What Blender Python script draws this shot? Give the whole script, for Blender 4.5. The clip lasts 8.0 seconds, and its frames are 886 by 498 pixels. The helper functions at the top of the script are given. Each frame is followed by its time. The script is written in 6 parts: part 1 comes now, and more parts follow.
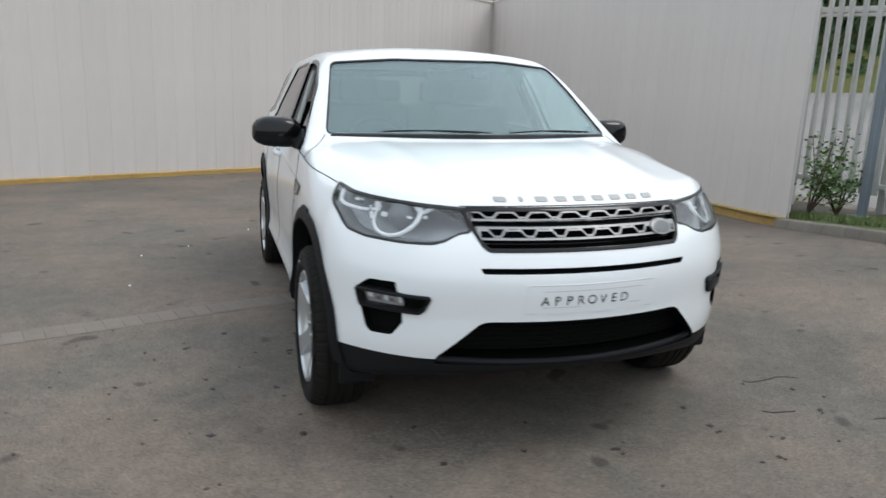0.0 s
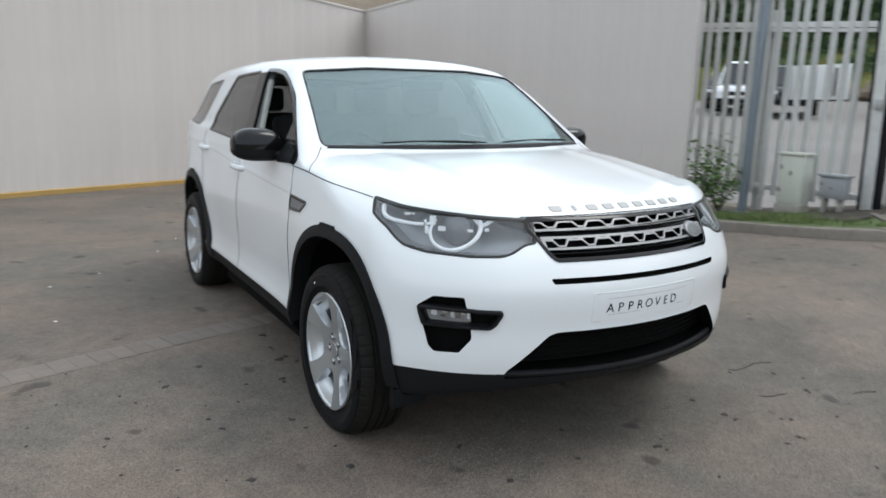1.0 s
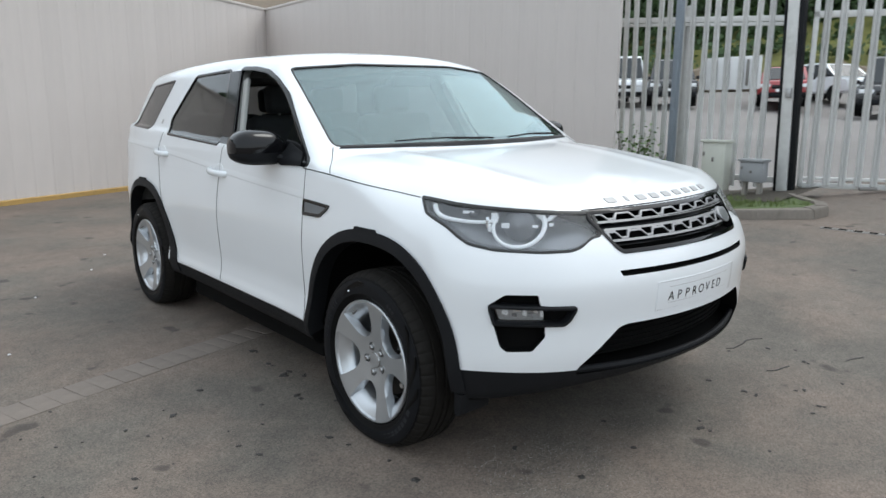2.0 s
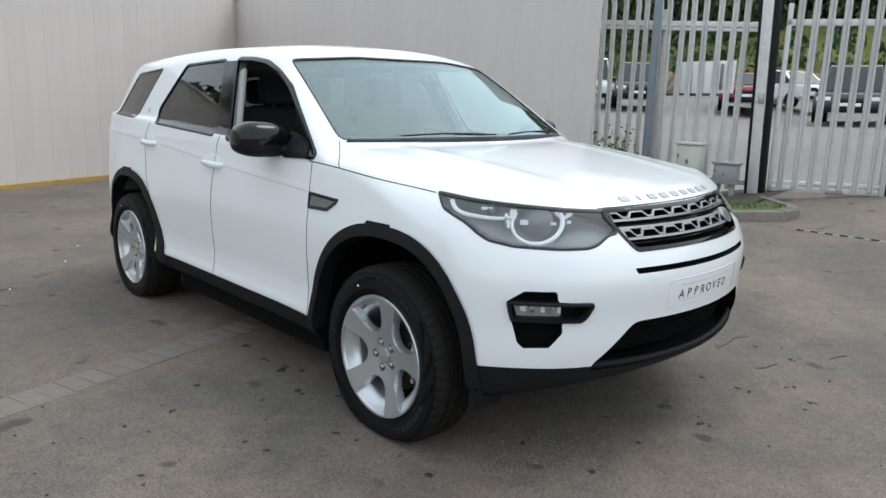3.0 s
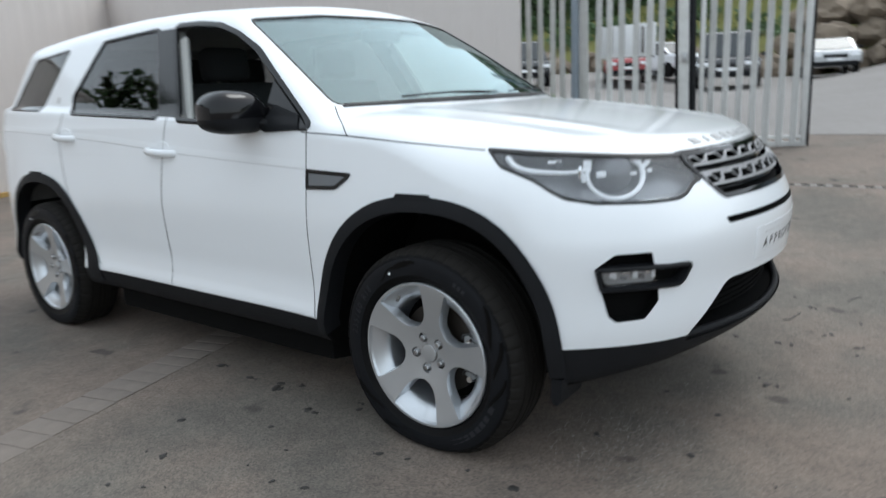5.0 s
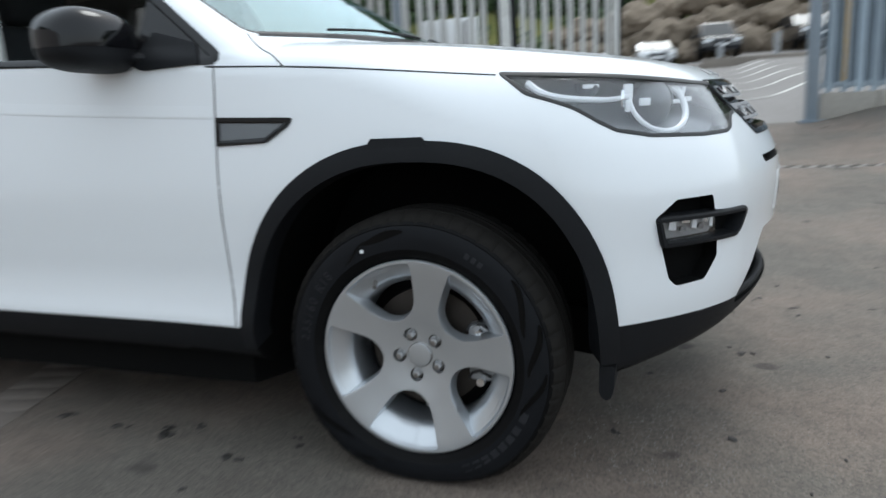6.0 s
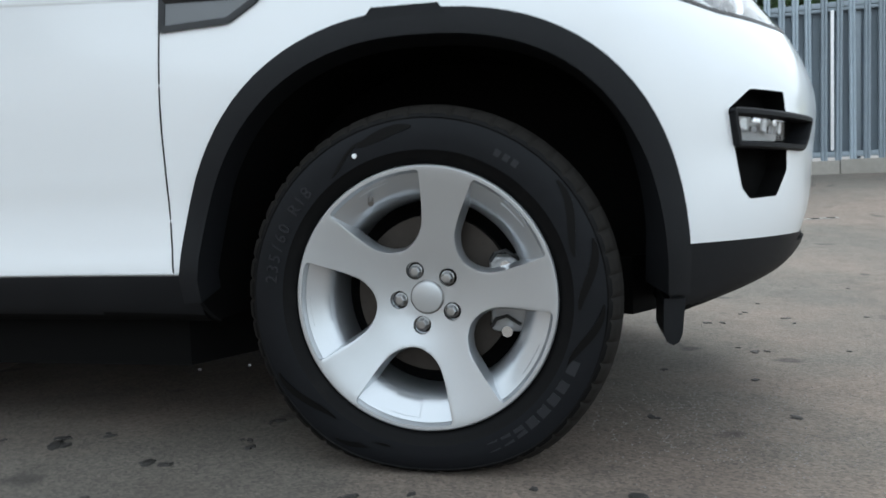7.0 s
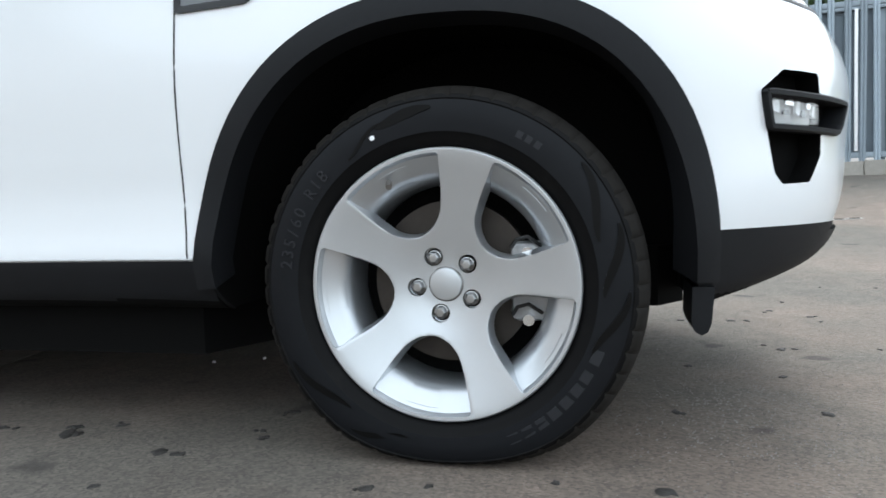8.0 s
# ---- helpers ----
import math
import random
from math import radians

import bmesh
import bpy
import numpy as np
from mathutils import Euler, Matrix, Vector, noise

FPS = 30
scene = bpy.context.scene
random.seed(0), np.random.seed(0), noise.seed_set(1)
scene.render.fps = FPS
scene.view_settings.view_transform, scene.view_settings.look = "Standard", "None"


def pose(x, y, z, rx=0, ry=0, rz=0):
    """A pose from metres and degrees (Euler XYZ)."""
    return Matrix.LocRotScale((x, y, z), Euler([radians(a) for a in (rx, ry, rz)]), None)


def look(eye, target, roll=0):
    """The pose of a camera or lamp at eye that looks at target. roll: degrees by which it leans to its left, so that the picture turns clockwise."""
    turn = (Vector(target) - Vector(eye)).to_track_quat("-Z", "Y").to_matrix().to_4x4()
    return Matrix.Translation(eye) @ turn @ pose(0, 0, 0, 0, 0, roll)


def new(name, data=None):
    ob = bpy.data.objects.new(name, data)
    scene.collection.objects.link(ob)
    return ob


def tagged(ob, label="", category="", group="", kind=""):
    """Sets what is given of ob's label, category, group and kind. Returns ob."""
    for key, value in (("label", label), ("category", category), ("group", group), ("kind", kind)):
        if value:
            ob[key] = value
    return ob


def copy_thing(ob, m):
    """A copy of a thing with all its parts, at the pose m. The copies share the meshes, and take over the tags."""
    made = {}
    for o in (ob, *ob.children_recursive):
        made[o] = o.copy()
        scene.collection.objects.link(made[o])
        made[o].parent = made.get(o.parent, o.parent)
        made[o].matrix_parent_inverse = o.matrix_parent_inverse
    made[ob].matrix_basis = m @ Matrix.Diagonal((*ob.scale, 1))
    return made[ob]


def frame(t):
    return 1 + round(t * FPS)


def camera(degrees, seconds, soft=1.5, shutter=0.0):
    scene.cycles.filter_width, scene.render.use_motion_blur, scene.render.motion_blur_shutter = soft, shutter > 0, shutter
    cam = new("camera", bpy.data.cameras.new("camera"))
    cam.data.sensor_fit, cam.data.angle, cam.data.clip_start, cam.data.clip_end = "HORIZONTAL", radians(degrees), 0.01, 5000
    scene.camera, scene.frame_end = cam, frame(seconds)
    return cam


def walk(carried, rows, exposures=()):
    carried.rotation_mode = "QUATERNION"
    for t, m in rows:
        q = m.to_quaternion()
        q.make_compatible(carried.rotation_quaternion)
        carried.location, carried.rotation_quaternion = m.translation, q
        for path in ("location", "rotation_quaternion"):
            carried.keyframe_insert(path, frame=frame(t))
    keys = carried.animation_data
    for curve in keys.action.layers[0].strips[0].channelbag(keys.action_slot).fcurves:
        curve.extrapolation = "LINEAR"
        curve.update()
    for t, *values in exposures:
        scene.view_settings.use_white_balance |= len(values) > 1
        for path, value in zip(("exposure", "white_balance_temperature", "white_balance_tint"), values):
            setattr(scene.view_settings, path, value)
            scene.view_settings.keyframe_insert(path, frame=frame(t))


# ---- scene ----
cam = camera(64.9, 8.0, shutter=0.7)
PATH = [
    (0, (-1.306, -3.042, 1.388), (-0.676, -1.192, 0.966), 2.4),
    (0.5, (-1.663, -2.884, 1.381), (-0.888, -1.084, 0.983), 2.1),
    (1, (-1.972, -2.656, 1.364), (-0.953, -0.979, 0.982), 2.0),
    (1.5, (-2.253, -2.447, 1.342), (-1.074, -0.885, 0.928), 1.8),
    (1.7, (-2.322, -2.338, 1.335), (-1.101, -0.8, 0.955), 0.9),
    (2.8, (-2.578, -2.119, 1.337), (-1.222, -0.703, 0.945), 1.4),
    (3, (-2.571, -2.091, 1.327), (-1.215, -0.672, 0.942), 1.9),
    (3.5, (-2.589, -2.073, 1.326), (-1.223, -0.663, 0.943), 2.4),
    (4, (-2.631, -2.004, 1.311), (-1.263, -0.597, 0.928), 2.2),
    (4.5, (-2.614, -1.783, 1.245), (-1.19, -0.44, 0.836), 1.0),
    (4.7, (-2.628, -1.638, 1.226), (-1.15, -0.349, 0.834), -0.1),
    (5.8, (-2.489, -0.781, 0.99), (-0.717, 0.029, 0.54), -4.0),
    (6, (-2.436, -0.628, 0.952), (-0.586, 0.03, 0.569), -2.7),
    (6.5, (-2.286, -0.375, 0.708), (-0.344, 0.003, 0.409), -3.7),
    (7, (-2.176, -0.302, 0.52), (-0.22, 0.103, 0.412), -1.8),
    (7.5, (-2.144, -0.298, 0.481), (-0.189, 0.117, 0.397), -1.3),
    (8, (-2.141, -0.286, 0.487), (-0.195, 0.162, 0.387), -1.5),
]
walk(cam, [(t, look(eye, target, roll)) for t, eye, target, roll in PATH],
     [(0.0, 0.18, 6500, 9), (1.5, 0.25, 6450, 9), (3.0, 0.28, 6450, 9), (4.5, 0.29, 6400, 9), (6.0, 0.3, 6300, 8), (6.5, 0.36, 6350, 8), (7.0, 0.6, 6320, 7), (8.0, 0.92, 6380, 8)])

# ---- world and light: bright overcast day ----
world = bpy.data.worlds.new("overcast_sky")
world.use_nodes = True
scene.world = world
wn = world.node_tree.nodes
sky = wn.new("ShaderNodeTexSky")
sky.sky_type = "NISHITA"
sky.sun_disc = False
sky.sun_elevation = radians(59)
sky.sun_rotation = radians(106)
sky.air_density, sky.dust_density, sky.ozone_density = 1.0, 4.0, 1.0
soften = wn.new("ShaderNodeMixRGB")
soften.inputs["Fac"].default_value = 0.72
soften.inputs["Color2"].default_value = (8.5, 9.3, 9.9, 1)
world.node_tree.links.new(sky.outputs[0], soften.inputs["Color1"])
world.node_tree.links.new(soften.outputs[0], wn["Background"].inputs["Color"])
wn["Background"].inputs["Strength"].default_value = 0.14

sun = new("sun", bpy.data.lights.new("sun", "SUN"))
sun.data.energy, sun.data.angle, sun.data.color = 0.8, radians(25), (0.97, 1.0, 0.99)
sun.matrix_world = look((7.0, -2.0, 12), (0, 0, 0))

# ---- materials ----
def node(tree, kind, **values):
    n = tree.nodes.new(kind)
    for key, value in values.items():
        n.inputs[key.replace("_", " ")].default_value = value
    return n


def rgba(c):
    return (*c, 1.0)


def material(name, colour, rough=0.5, metal=0.0, coat=0.0, vary=0.12, grain=30.0, bump=0.0, bump_scale=200.0, stain=0.0, stain_colour=(0.1, 0.09, 0.07), stain_scale=1.3, spec=0.5, per_piece=0.0):
    """A surface with colour variation at two scales, fine relief and, if asked, stains."""
    m = bpy.data.materials.new(name)
    m.use_nodes = True
    t = m.node_tree
    b = t.nodes["Principled BSDF"]
    link = t.links.new
    co = t.nodes.new("ShaderNodeTexCoord")
    fine = node(t, "ShaderNodeTexNoise", Scale=grain, Detail=6.0, Roughness=0.65)
    broad = node(t, "ShaderNodeTexNoise", Scale=grain * 0.07, Detail=4.0)
    link(co.outputs["Object"], fine.inputs["Vector"])
    link(co.outputs["Object"], broad.inputs["Vector"])
    mixed = node(t, "ShaderNodeMath")
    mixed.operation = "ADD"
    link(fine.outputs[0], mixed.inputs[0])
    link(broad.outputs[0], mixed.inputs[1])
    spread = node(t, "ShaderNodeMapRange")
    spread.inputs[1].default_value, spread.inputs[2].default_value = 0.6, 1.4
    spread.inputs[3].default_value, spread.inputs[4].default_value = 1 - vary, 1 + vary
    link(mixed.outputs[0], spread.inputs[0])
    scaled = node(t, "ShaderNodeVectorMath")
    scaled.operation = "SCALE"
    scaled.inputs[0].default_value = colour
    link(spread.outputs[0], scaled.inputs["Scale"])
    out = scaled.outputs[0]
    if per_piece:
        info = t.nodes.new("ShaderNodeObjectInfo")
        shade = node(t, "ShaderNodeMapRange")
        shade.inputs[3].default_value, shade.inputs[4].default_value = 1 - per_piece, 1 + per_piece
        link(info.outputs["Random"], shade.inputs[0])
        again = node(t, "ShaderNodeVectorMath")
        again.operation = "SCALE"
        link(out, again.inputs[0])
        link(shade.outputs[0], again.inputs["Scale"])
        out = again.outputs[0]
    if stain:
        blot = node(t, "ShaderNodeTexNoise", Scale=stain_scale, Detail=8.0, Roughness=0.7)
        link(co.outputs["Object"], blot.inputs["Vector"])
        cut = node(t, "ShaderNodeMapRange")
        cut.inputs[1].default_value, cut.inputs[2].default_value, cut.inputs[4].default_value = 0.55, 0.75, stain
        link(blot.outputs[0], cut.inputs[0])
        dirty = t.nodes.new("ShaderNodeMixRGB")
        dirty.inputs["Color2"].default_value = rgba(stain_colour)
        link(cut.outputs[0], dirty.inputs["Fac"])
        link(out, dirty.inputs["Color1"])
        out = dirty.outputs[0]
    link(out, b.inputs["Base Color"])
    b.inputs["Roughness"].default_value, b.inputs["Metallic"].default_value = rough, metal
    b.inputs["Coat Weight"].default_value, b.inputs["Coat Roughness"].default_value = coat, 0.03
    b.inputs["Specular IOR Level"].default_value = spec
    if bump:
        relief = node(t, "ShaderNodeTexNoise", Scale=bump_scale, Detail=5.0, Roughness=0.7)
        link(co.outputs["Object"], relief.inputs["Vector"])
        bumped = node(t, "ShaderNodeBump", Strength=bump, Distance=0.01)
        link(relief.outputs[0], bumped.inputs["Height"])
        link(bumped.outputs[0], b.inputs["Normal"])
    return m


def glass(name, tint, gloss=0.04, haze=0.0, shine_tint=(1, 1, 1)):
    """A pane: tinted see-through at each face, with a mirror share that grows at a glancing angle."""
    m = bpy.data.materials.new(name)
    m.use_nodes = True
    t = m.node_tree
    t.nodes.remove(t.nodes["Principled BSDF"])
    clear = node(t, "ShaderNodeBsdfTransparent", Color=rgba(tint))
    shine = node(t, "ShaderNodeBsdfGlossy", Roughness=0.01 + haze, Color=rgba(shine_tint))
    weight = t.nodes.new("ShaderNodeLayerWeight")
    fifth = node(t, "ShaderNodeMath")
    fifth.operation = "POWER"
    fifth.inputs[1].default_value = 5.0
    share = node(t, "ShaderNodeMapRange")
    share.inputs[3].default_value, share.inputs[4].default_value = gloss, 1.0
    mix = t.nodes.new("ShaderNodeMixShader")
    t.links.new(weight.outputs["Facing"], fifth.inputs[0])
    t.links.new(fifth.outputs[0], share.inputs[0])
    t.links.new(share.outputs[0], mix.inputs[0])
    t.links.new(clear.outputs[0], mix.inputs[1])
    t.links.new(shine.outputs[0], mix.inputs[2])
    t.links.new(mix.outputs[0], t.nodes["Material Output"].inputs["Surface"])
    return m


def asphalt_material():
    """Worn tarmac: stone grain, broad tyre-polished patches, dark oil spots and fine cracks."""
    m = material("asphalt", (0.15, 0.1295, 0.112), rough=0.8, vary=0.3, grain=9.0, bump=0.4, bump_scale=150.0, stain=0.65, stain_colour=(0.085, 0.073, 0.063), stain_scale=0.75)
    t = m.node_tree
    b = t.nodes["Principled BSDF"]
    link = t.links.new
    co = t.nodes.new("ShaderNodeTexCoord")
    before = b.inputs["Base Color"].links[0].from_socket
    chips = node(t, "ShaderNodeTexVoronoi", Scale=170.0)
    link(co.outputs["Object"], chips.inputs["Vector"])
    pick = node(t, "ShaderNodeMapRange")
    pick.inputs[3].default_value, pick.inputs[4].default_value = 0.58, 1.4
    link(chips.outputs["Color"], pick.inputs[0])
    stones = node(t, "ShaderNodeVectorMath")
    stones.operation = "SCALE"
    link(before, stones.inputs[0])
    link(pick.outputs[0], stones.inputs["Scale"])
    spots = node(t, "ShaderNodeTexNoise", Scale=4.2, Detail=2.0, Roughness=0.5)
    link(co.outputs["Object"], spots.inputs["Vector"])
    spot_cut = node(t, "ShaderNodeMapRange")
    spot_cut.inputs[1].default_value, spot_cut.inputs[2].default_value, spot_cut.inputs[4].default_value = 0.67, 0.72, 0.7
    link(spots.outputs[0], spot_cut.inputs[0])
    oily = t.nodes.new("ShaderNodeMixRGB")
    oily.inputs["Color2"].default_value = (0.035, 0.031, 0.028, 1)
    link(spot_cut.outputs[0], oily.inputs["Fac"])
    link(stones.outputs[0], oily.inputs["Color1"])
    patch = node(t, "ShaderNodeTexNoise", Scale=0.9, Detail=5.0, Roughness=0.6)
    link(co.outputs["Object"], patch.inputs["Vector"])
    patch_cut = node(t, "ShaderNodeMapRange")
    patch_cut.inputs[1].default_value, patch_cut.inputs[2].default_value = 0.42, 0.6
    link(patch.outputs[0], patch_cut.inputs[0])
    tone = t.nodes.new("ShaderNodeMixRGB")
    tone.inputs["Color1"].default_value, tone.inputs["Color2"].default_value = (1.1, 1.01, 0.95, 1), (0.8, 0.82, 0.8, 1)
    link(patch_cut.outputs[0], tone.inputs["Fac"])
    worn = t.nodes.new("ShaderNodeMixRGB")
    worn.blend_type = "MULTIPLY"
    worn.inputs["Fac"].default_value = 1.0
    link(oily.outputs[0], worn.inputs["Color1"])
    link(tone.outputs[0], worn.inputs["Color2"])
    grit = node(t, "ShaderNodeTexVoronoi", Scale=65.0)
    link(co.outputs["Object"], grit.inputs["Vector"])
    grit_cut = node(t, "ShaderNodeMapRange")
    grit_cut.inputs[1].default_value, grit_cut.inputs[2].default_value, grit_cut.inputs[3].default_value, grit_cut.inputs[4].default_value = 0.12, 0.2, 0.5, 0.0
    link(grit.outputs["Distance"], grit_cut.inputs[0])
    few = node(t, "ShaderNodeMath")
    few.operation = "MULTIPLY"
    rare = node(t, "ShaderNodeMapRange")
    rare.inputs[1].default_value, rare.inputs[2].default_value = 0.74, 0.95
    link(grit.outputs["Color"], rare.inputs[0])
    link(grit_cut.outputs[0], few.inputs[0])
    link(rare.outputs[0], few.inputs[1])
    flecked = t.nodes.new("ShaderNodeMixRGB")
    flecked.inputs["Color2"].default_value = (0.4, 0.37, 0.33, 1)
    link(few.outputs[0], flecked.inputs["Fac"])
    link(worn.outputs[0], flecked.inputs["Color1"])
    link(flecked.outputs[0], b.inputs["Base Color"])
    return m


PAINT = material("white_car_paint", (0.785, 0.81, 0.83), rough=0.35, coat=1.0, vary=0.006, grain=4.0)
PAINT.node_tree.nodes["Principled BSDF"].inputs["Coat Roughness"].default_value = 0.11
BLACK_GLOSS = material("gloss_black_plastic", (0.004, 0.004, 0.005), rough=0.09, coat=0.1, vary=0.1, grain=60.0, spec=0.32)
BLACK = material("grained_black_plastic", (0.0095, 0.0102, 0.0118), rough=0.55, vary=0.15, grain=120.0, bump=0.12, bump_scale=900.0, spec=0.16)
# near-black that puts the shade of recesses, slots and the underside into the colour
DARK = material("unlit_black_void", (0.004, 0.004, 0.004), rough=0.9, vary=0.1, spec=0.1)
RUBBER = material("tyre_rubber", (0.0042, 0.0042, 0.0045), rough=0.5, vary=0.2, grain=80.0, bump=0.1, bump_scale=500.0, stain=0.15, stain_colour=(0.04, 0.037, 0.034), stain_scale=14.0, spec=0.1)
SEAL = material("black_rubber_seal", (0.01, 0.01, 0.01), rough=0.45, vary=0.1)
ALLOY = material("silver_alloy_paint", (0.55, 0.575, 0.6), rough=0.3, metal=0.78, coat=0.5, vary=0.02, grain=300.0)
CHROME = material("bright_chrome", (0.85, 0.86, 0.88), rough=0.12, metal=1.0, vary=0.03)
NUT = material("worn_steel_nut", (0.4, 0.4, 0.4), rough=0.28, metal=1.0, vary=0.1, grain=60.0)
SATIN = material("satin_silver_trim", (0.43, 0.43, 0.43), rough=0.38, metal=0.7, vary=0.04)
STEEL = material("cast_steel", (0.25, 0.24, 0.23), rough=0.45, metal=0.9, vary=0.25, grain=60.0)
DISC = material("worn_brake_disc", (0.05, 0.042, 0.036), rough=0.55, metal=0.6, vary=0.25, grain=40.0)
LAMP_GREY = material("lamp_reflector_grey", (0.27, 0.28, 0.295), rough=0.24, metal=0.55, vary=0.06)
LAMP_WHITE = material("frosted_light_guide", (0.86, 0.88, 0.9), rough=0.25, vary=0.02)
SCREEN = glass("windscreen_glass", (0.81, 0.88, 0.88), gloss=0.15, haze=0.02, shine_tint=(0.82, 0.95, 0.96))
DOOR_GLASS = glass("door_glass", (0.85, 0.93, 0.92), gloss=0.04)
CLEAR = glass("clear_lamp_cover", (0.97, 0.975, 0.98), gloss=0.05)
PRIVACY = glass("dark_privacy_glass", (0.45, 0.46, 0.46), gloss=0.05)
CABIN = material("dark_cabin_cloth", (0.010, 0.011, 0.012), rough=0.85, vary=0.2, bump=0.2)
CABIN_PALE = material("pale_grey_headlining", (0.42, 0.42, 0.4), rough=0.9, vary=0.05)
ASPHALT = asphalt_material()
PARK = material("pale_grey_tarmac", (0.215, 0.2, 0.19), rough=0.8, vary=0.15, grain=6.0, bump=0.3, bump_scale=120.0, stain=0.4, stain_colour=(0.15, 0.138, 0.128), stain_scale=0.5)
CLADDING = material("grey_painted_sheet_metal", (0.6, 0.555, 0.528), rough=0.55, vary=0.05, grain=6.0, stain=0.22, stain_colour=(0.46, 0.42, 0.39), stain_scale=0.8, per_piece=0.02)
SPARE_LINE = material("ochre_base_flashing", (0.42, 0.27, 0.09), rough=0.75, vary=0.2, grain=14.0, stain=0.5, stain_colour=(0.2, 0.14, 0.07), stain_scale=5.0)
GALV = material("galvanised_steel", (0.56, 0.56, 0.545), rough=0.55, metal=0.2, vary=0.14, grain=14.0, stain=0.35, stain_colour=(0.22, 0.21, 0.17), stain_scale=4.0, per_piece=0.12)
GALV_BLUE = material("blue_tinged_galvanised_steel", (0.33, 0.39, 0.44), rough=0.5, metal=0.2, vary=0.14, grain=14.0, stain=0.3, stain_colour=(0.2, 0.22, 0.23), stain_scale=4.0, per_piece=0.25)
BLUE_STEEL = material("blue_grey_steel_post", (0.2, 0.235, 0.27), rough=0.5, metal=0.2, vary=0.1, grain=10.0)
SHEET = material("blue_grey_sheet_backing", (0.15, 0.19, 0.225), rough=0.55, vary=0.14, grain=5.0, stain=0.3, stain_colour=(0.1, 0.12, 0.14), stain_scale=3.0, per_piece=0.15)
CONCRETE = material("weathered_concrete", (0.3, 0.28, 0.25), rough=0.85, vary=0.18, grain=20.0, bump=0.4, bump_scale=90.0, stain=0.4, stain_colour=(0.16, 0.15, 0.12), stain_scale=5.0, per_piece=0.08)
KERB_STONE = material("dirty_kerb_concrete", (0.2, 0.175, 0.15), rough=0.85, vary=0.2, grain=20.0, bump=0.4, bump_scale=90.0, stain=0.5, stain_colour=(0.1, 0.09, 0.07), stain_scale=4.0, per_piece=0.1)
GRIT = material("pale_loose_grit", (0.25, 0.235, 0.215), rough=0.9, vary=0.4, grain=40.0)
SOIL = material("dark_bare_soil", (0.06, 0.05, 0.038), rough=0.95, vary=0.3, grain=25.0, bump=0.6, bump_scale=60.0)
LAWN = material("rough_mown_grass", (0.075, 0.105, 0.034), rough=0.8, vary=0.35, grain=10.0, bump=0.5, bump_scale=60.0)
BLADE = material("grass_blades", (0.13, 0.175, 0.05), rough=0.6, vary=0.35, grain=8.0)
HILL = material("sunlit_meadow", (0.14, 0.14, 0.035), rough=0.9, stain=0.7, stain_colour=(0.06, 0.07, 0.025), stain_scale=0.5, vary=0.4, grain=2.0, bump=0.4, bump_scale=8.0)
LEAF = material("green_leaves", (0.05, 0.095, 0.03), rough=0.55, vary=0.45, grain=4.0)
SHRUB_LEAF = material("fresh_green_leaves", (0.1, 0.18, 0.05), rough=0.55, vary=0.45, grain=6.0)
BARK = material("brown_bark", (0.1, 0.075, 0.055), rough=0.9, vary=0.25, grain=20.0, bump=0.5, bump_scale=60.0)
SIGN = material("white_sign_board", (0.84, 0.85, 0.86), rough=0.45, vary=0.05, grain=8.0)
CREAM = material("cream_cabinet_plastic", (0.55, 0.56, 0.5), rough=0.5, vary=0.06, grain=9.0, stain=0.25, stain_colour=(0.33, 0.31, 0.25), stain_scale=5.0)
GREYBOX = material("grey_meter_box", (0.3, 0.31, 0.32), rough=0.5, vary=0.08, grain=9.0, stain=0.2, stain_colour=(0.2, 0.18, 0.15))
WHITE_LINE = material("worn_white_line", (0.55, 0.54, 0.5), rough=0.8, vary=0.2, grain=20.0, stain=0.5, stain_colour=(0.2, 0.18, 0.16), stain_scale=6.0)
BRICK = material("buff_paving_brick", (0.185, 0.157, 0.135), rough=0.85, vary=0.2, grain=14.0, bump=0.3, per_piece=0.05, stain=0.6, stain_colour=(0.15, 0.13, 0.112), stain_scale=2.0)
LENS = material("dark_projector_lens", (0.1, 0.105, 0.115), rough=0.12, coat=0.8, vary=0.1)
LINING = material("grey_cabin_lining", (0.16, 0.16, 0.155), rough=0.8, vary=0.1)
ROCK = material("brown_bank_rock", (0.2, 0.16, 0.12), rough=0.95, vary=0.35, grain=5.0, bump=0.8, bump_scale=12.0)
RED_PAINT = material("red_car_paint", (0.28, 0.012, 0.015), rough=0.3, coat=1.0, vary=0.03)
SILVER_PAINT = material("silver_car_paint", (0.45, 0.46, 0.47), rough=0.3, metal=0.5, coat=1.0, vary=0.03)
BLACK_PAINT = material("black_car_paint", (0.012, 0.013, 0.016), rough=0.25, coat=1.0, vary=0.05)
RUBBER_MARK = material("polished_tyre_flash", (0.003, 0.003, 0.003), rough=0.35, spec=0.12)
RUBBER_MATTE = material("matte_tyre_band", (0.0086, 0.0094, 0.0112), rough=0.5, vary=0.15, grain=60.0, spec=0.12)
TREAD = material("dusty_tyre_tread", (0.0135, 0.0122, 0.0108), rough=0.75, vary=0.3, grain=40.0, spec=0.15)
RUBBER_TEXT = material("raised_tyre_lettering", (0.021, 0.022, 0.025), rough=0.55, vary=0.1, spec=0.2)
CAST = material("bright_cast_alloy", (0.36, 0.365, 0.37), rough=0.4, metal=0.4, vary=0.15, grain=60.0)
BADGE = material("dark_badge_field", (0.14, 0.15, 0.15), rough=0.3, vary=0.1)
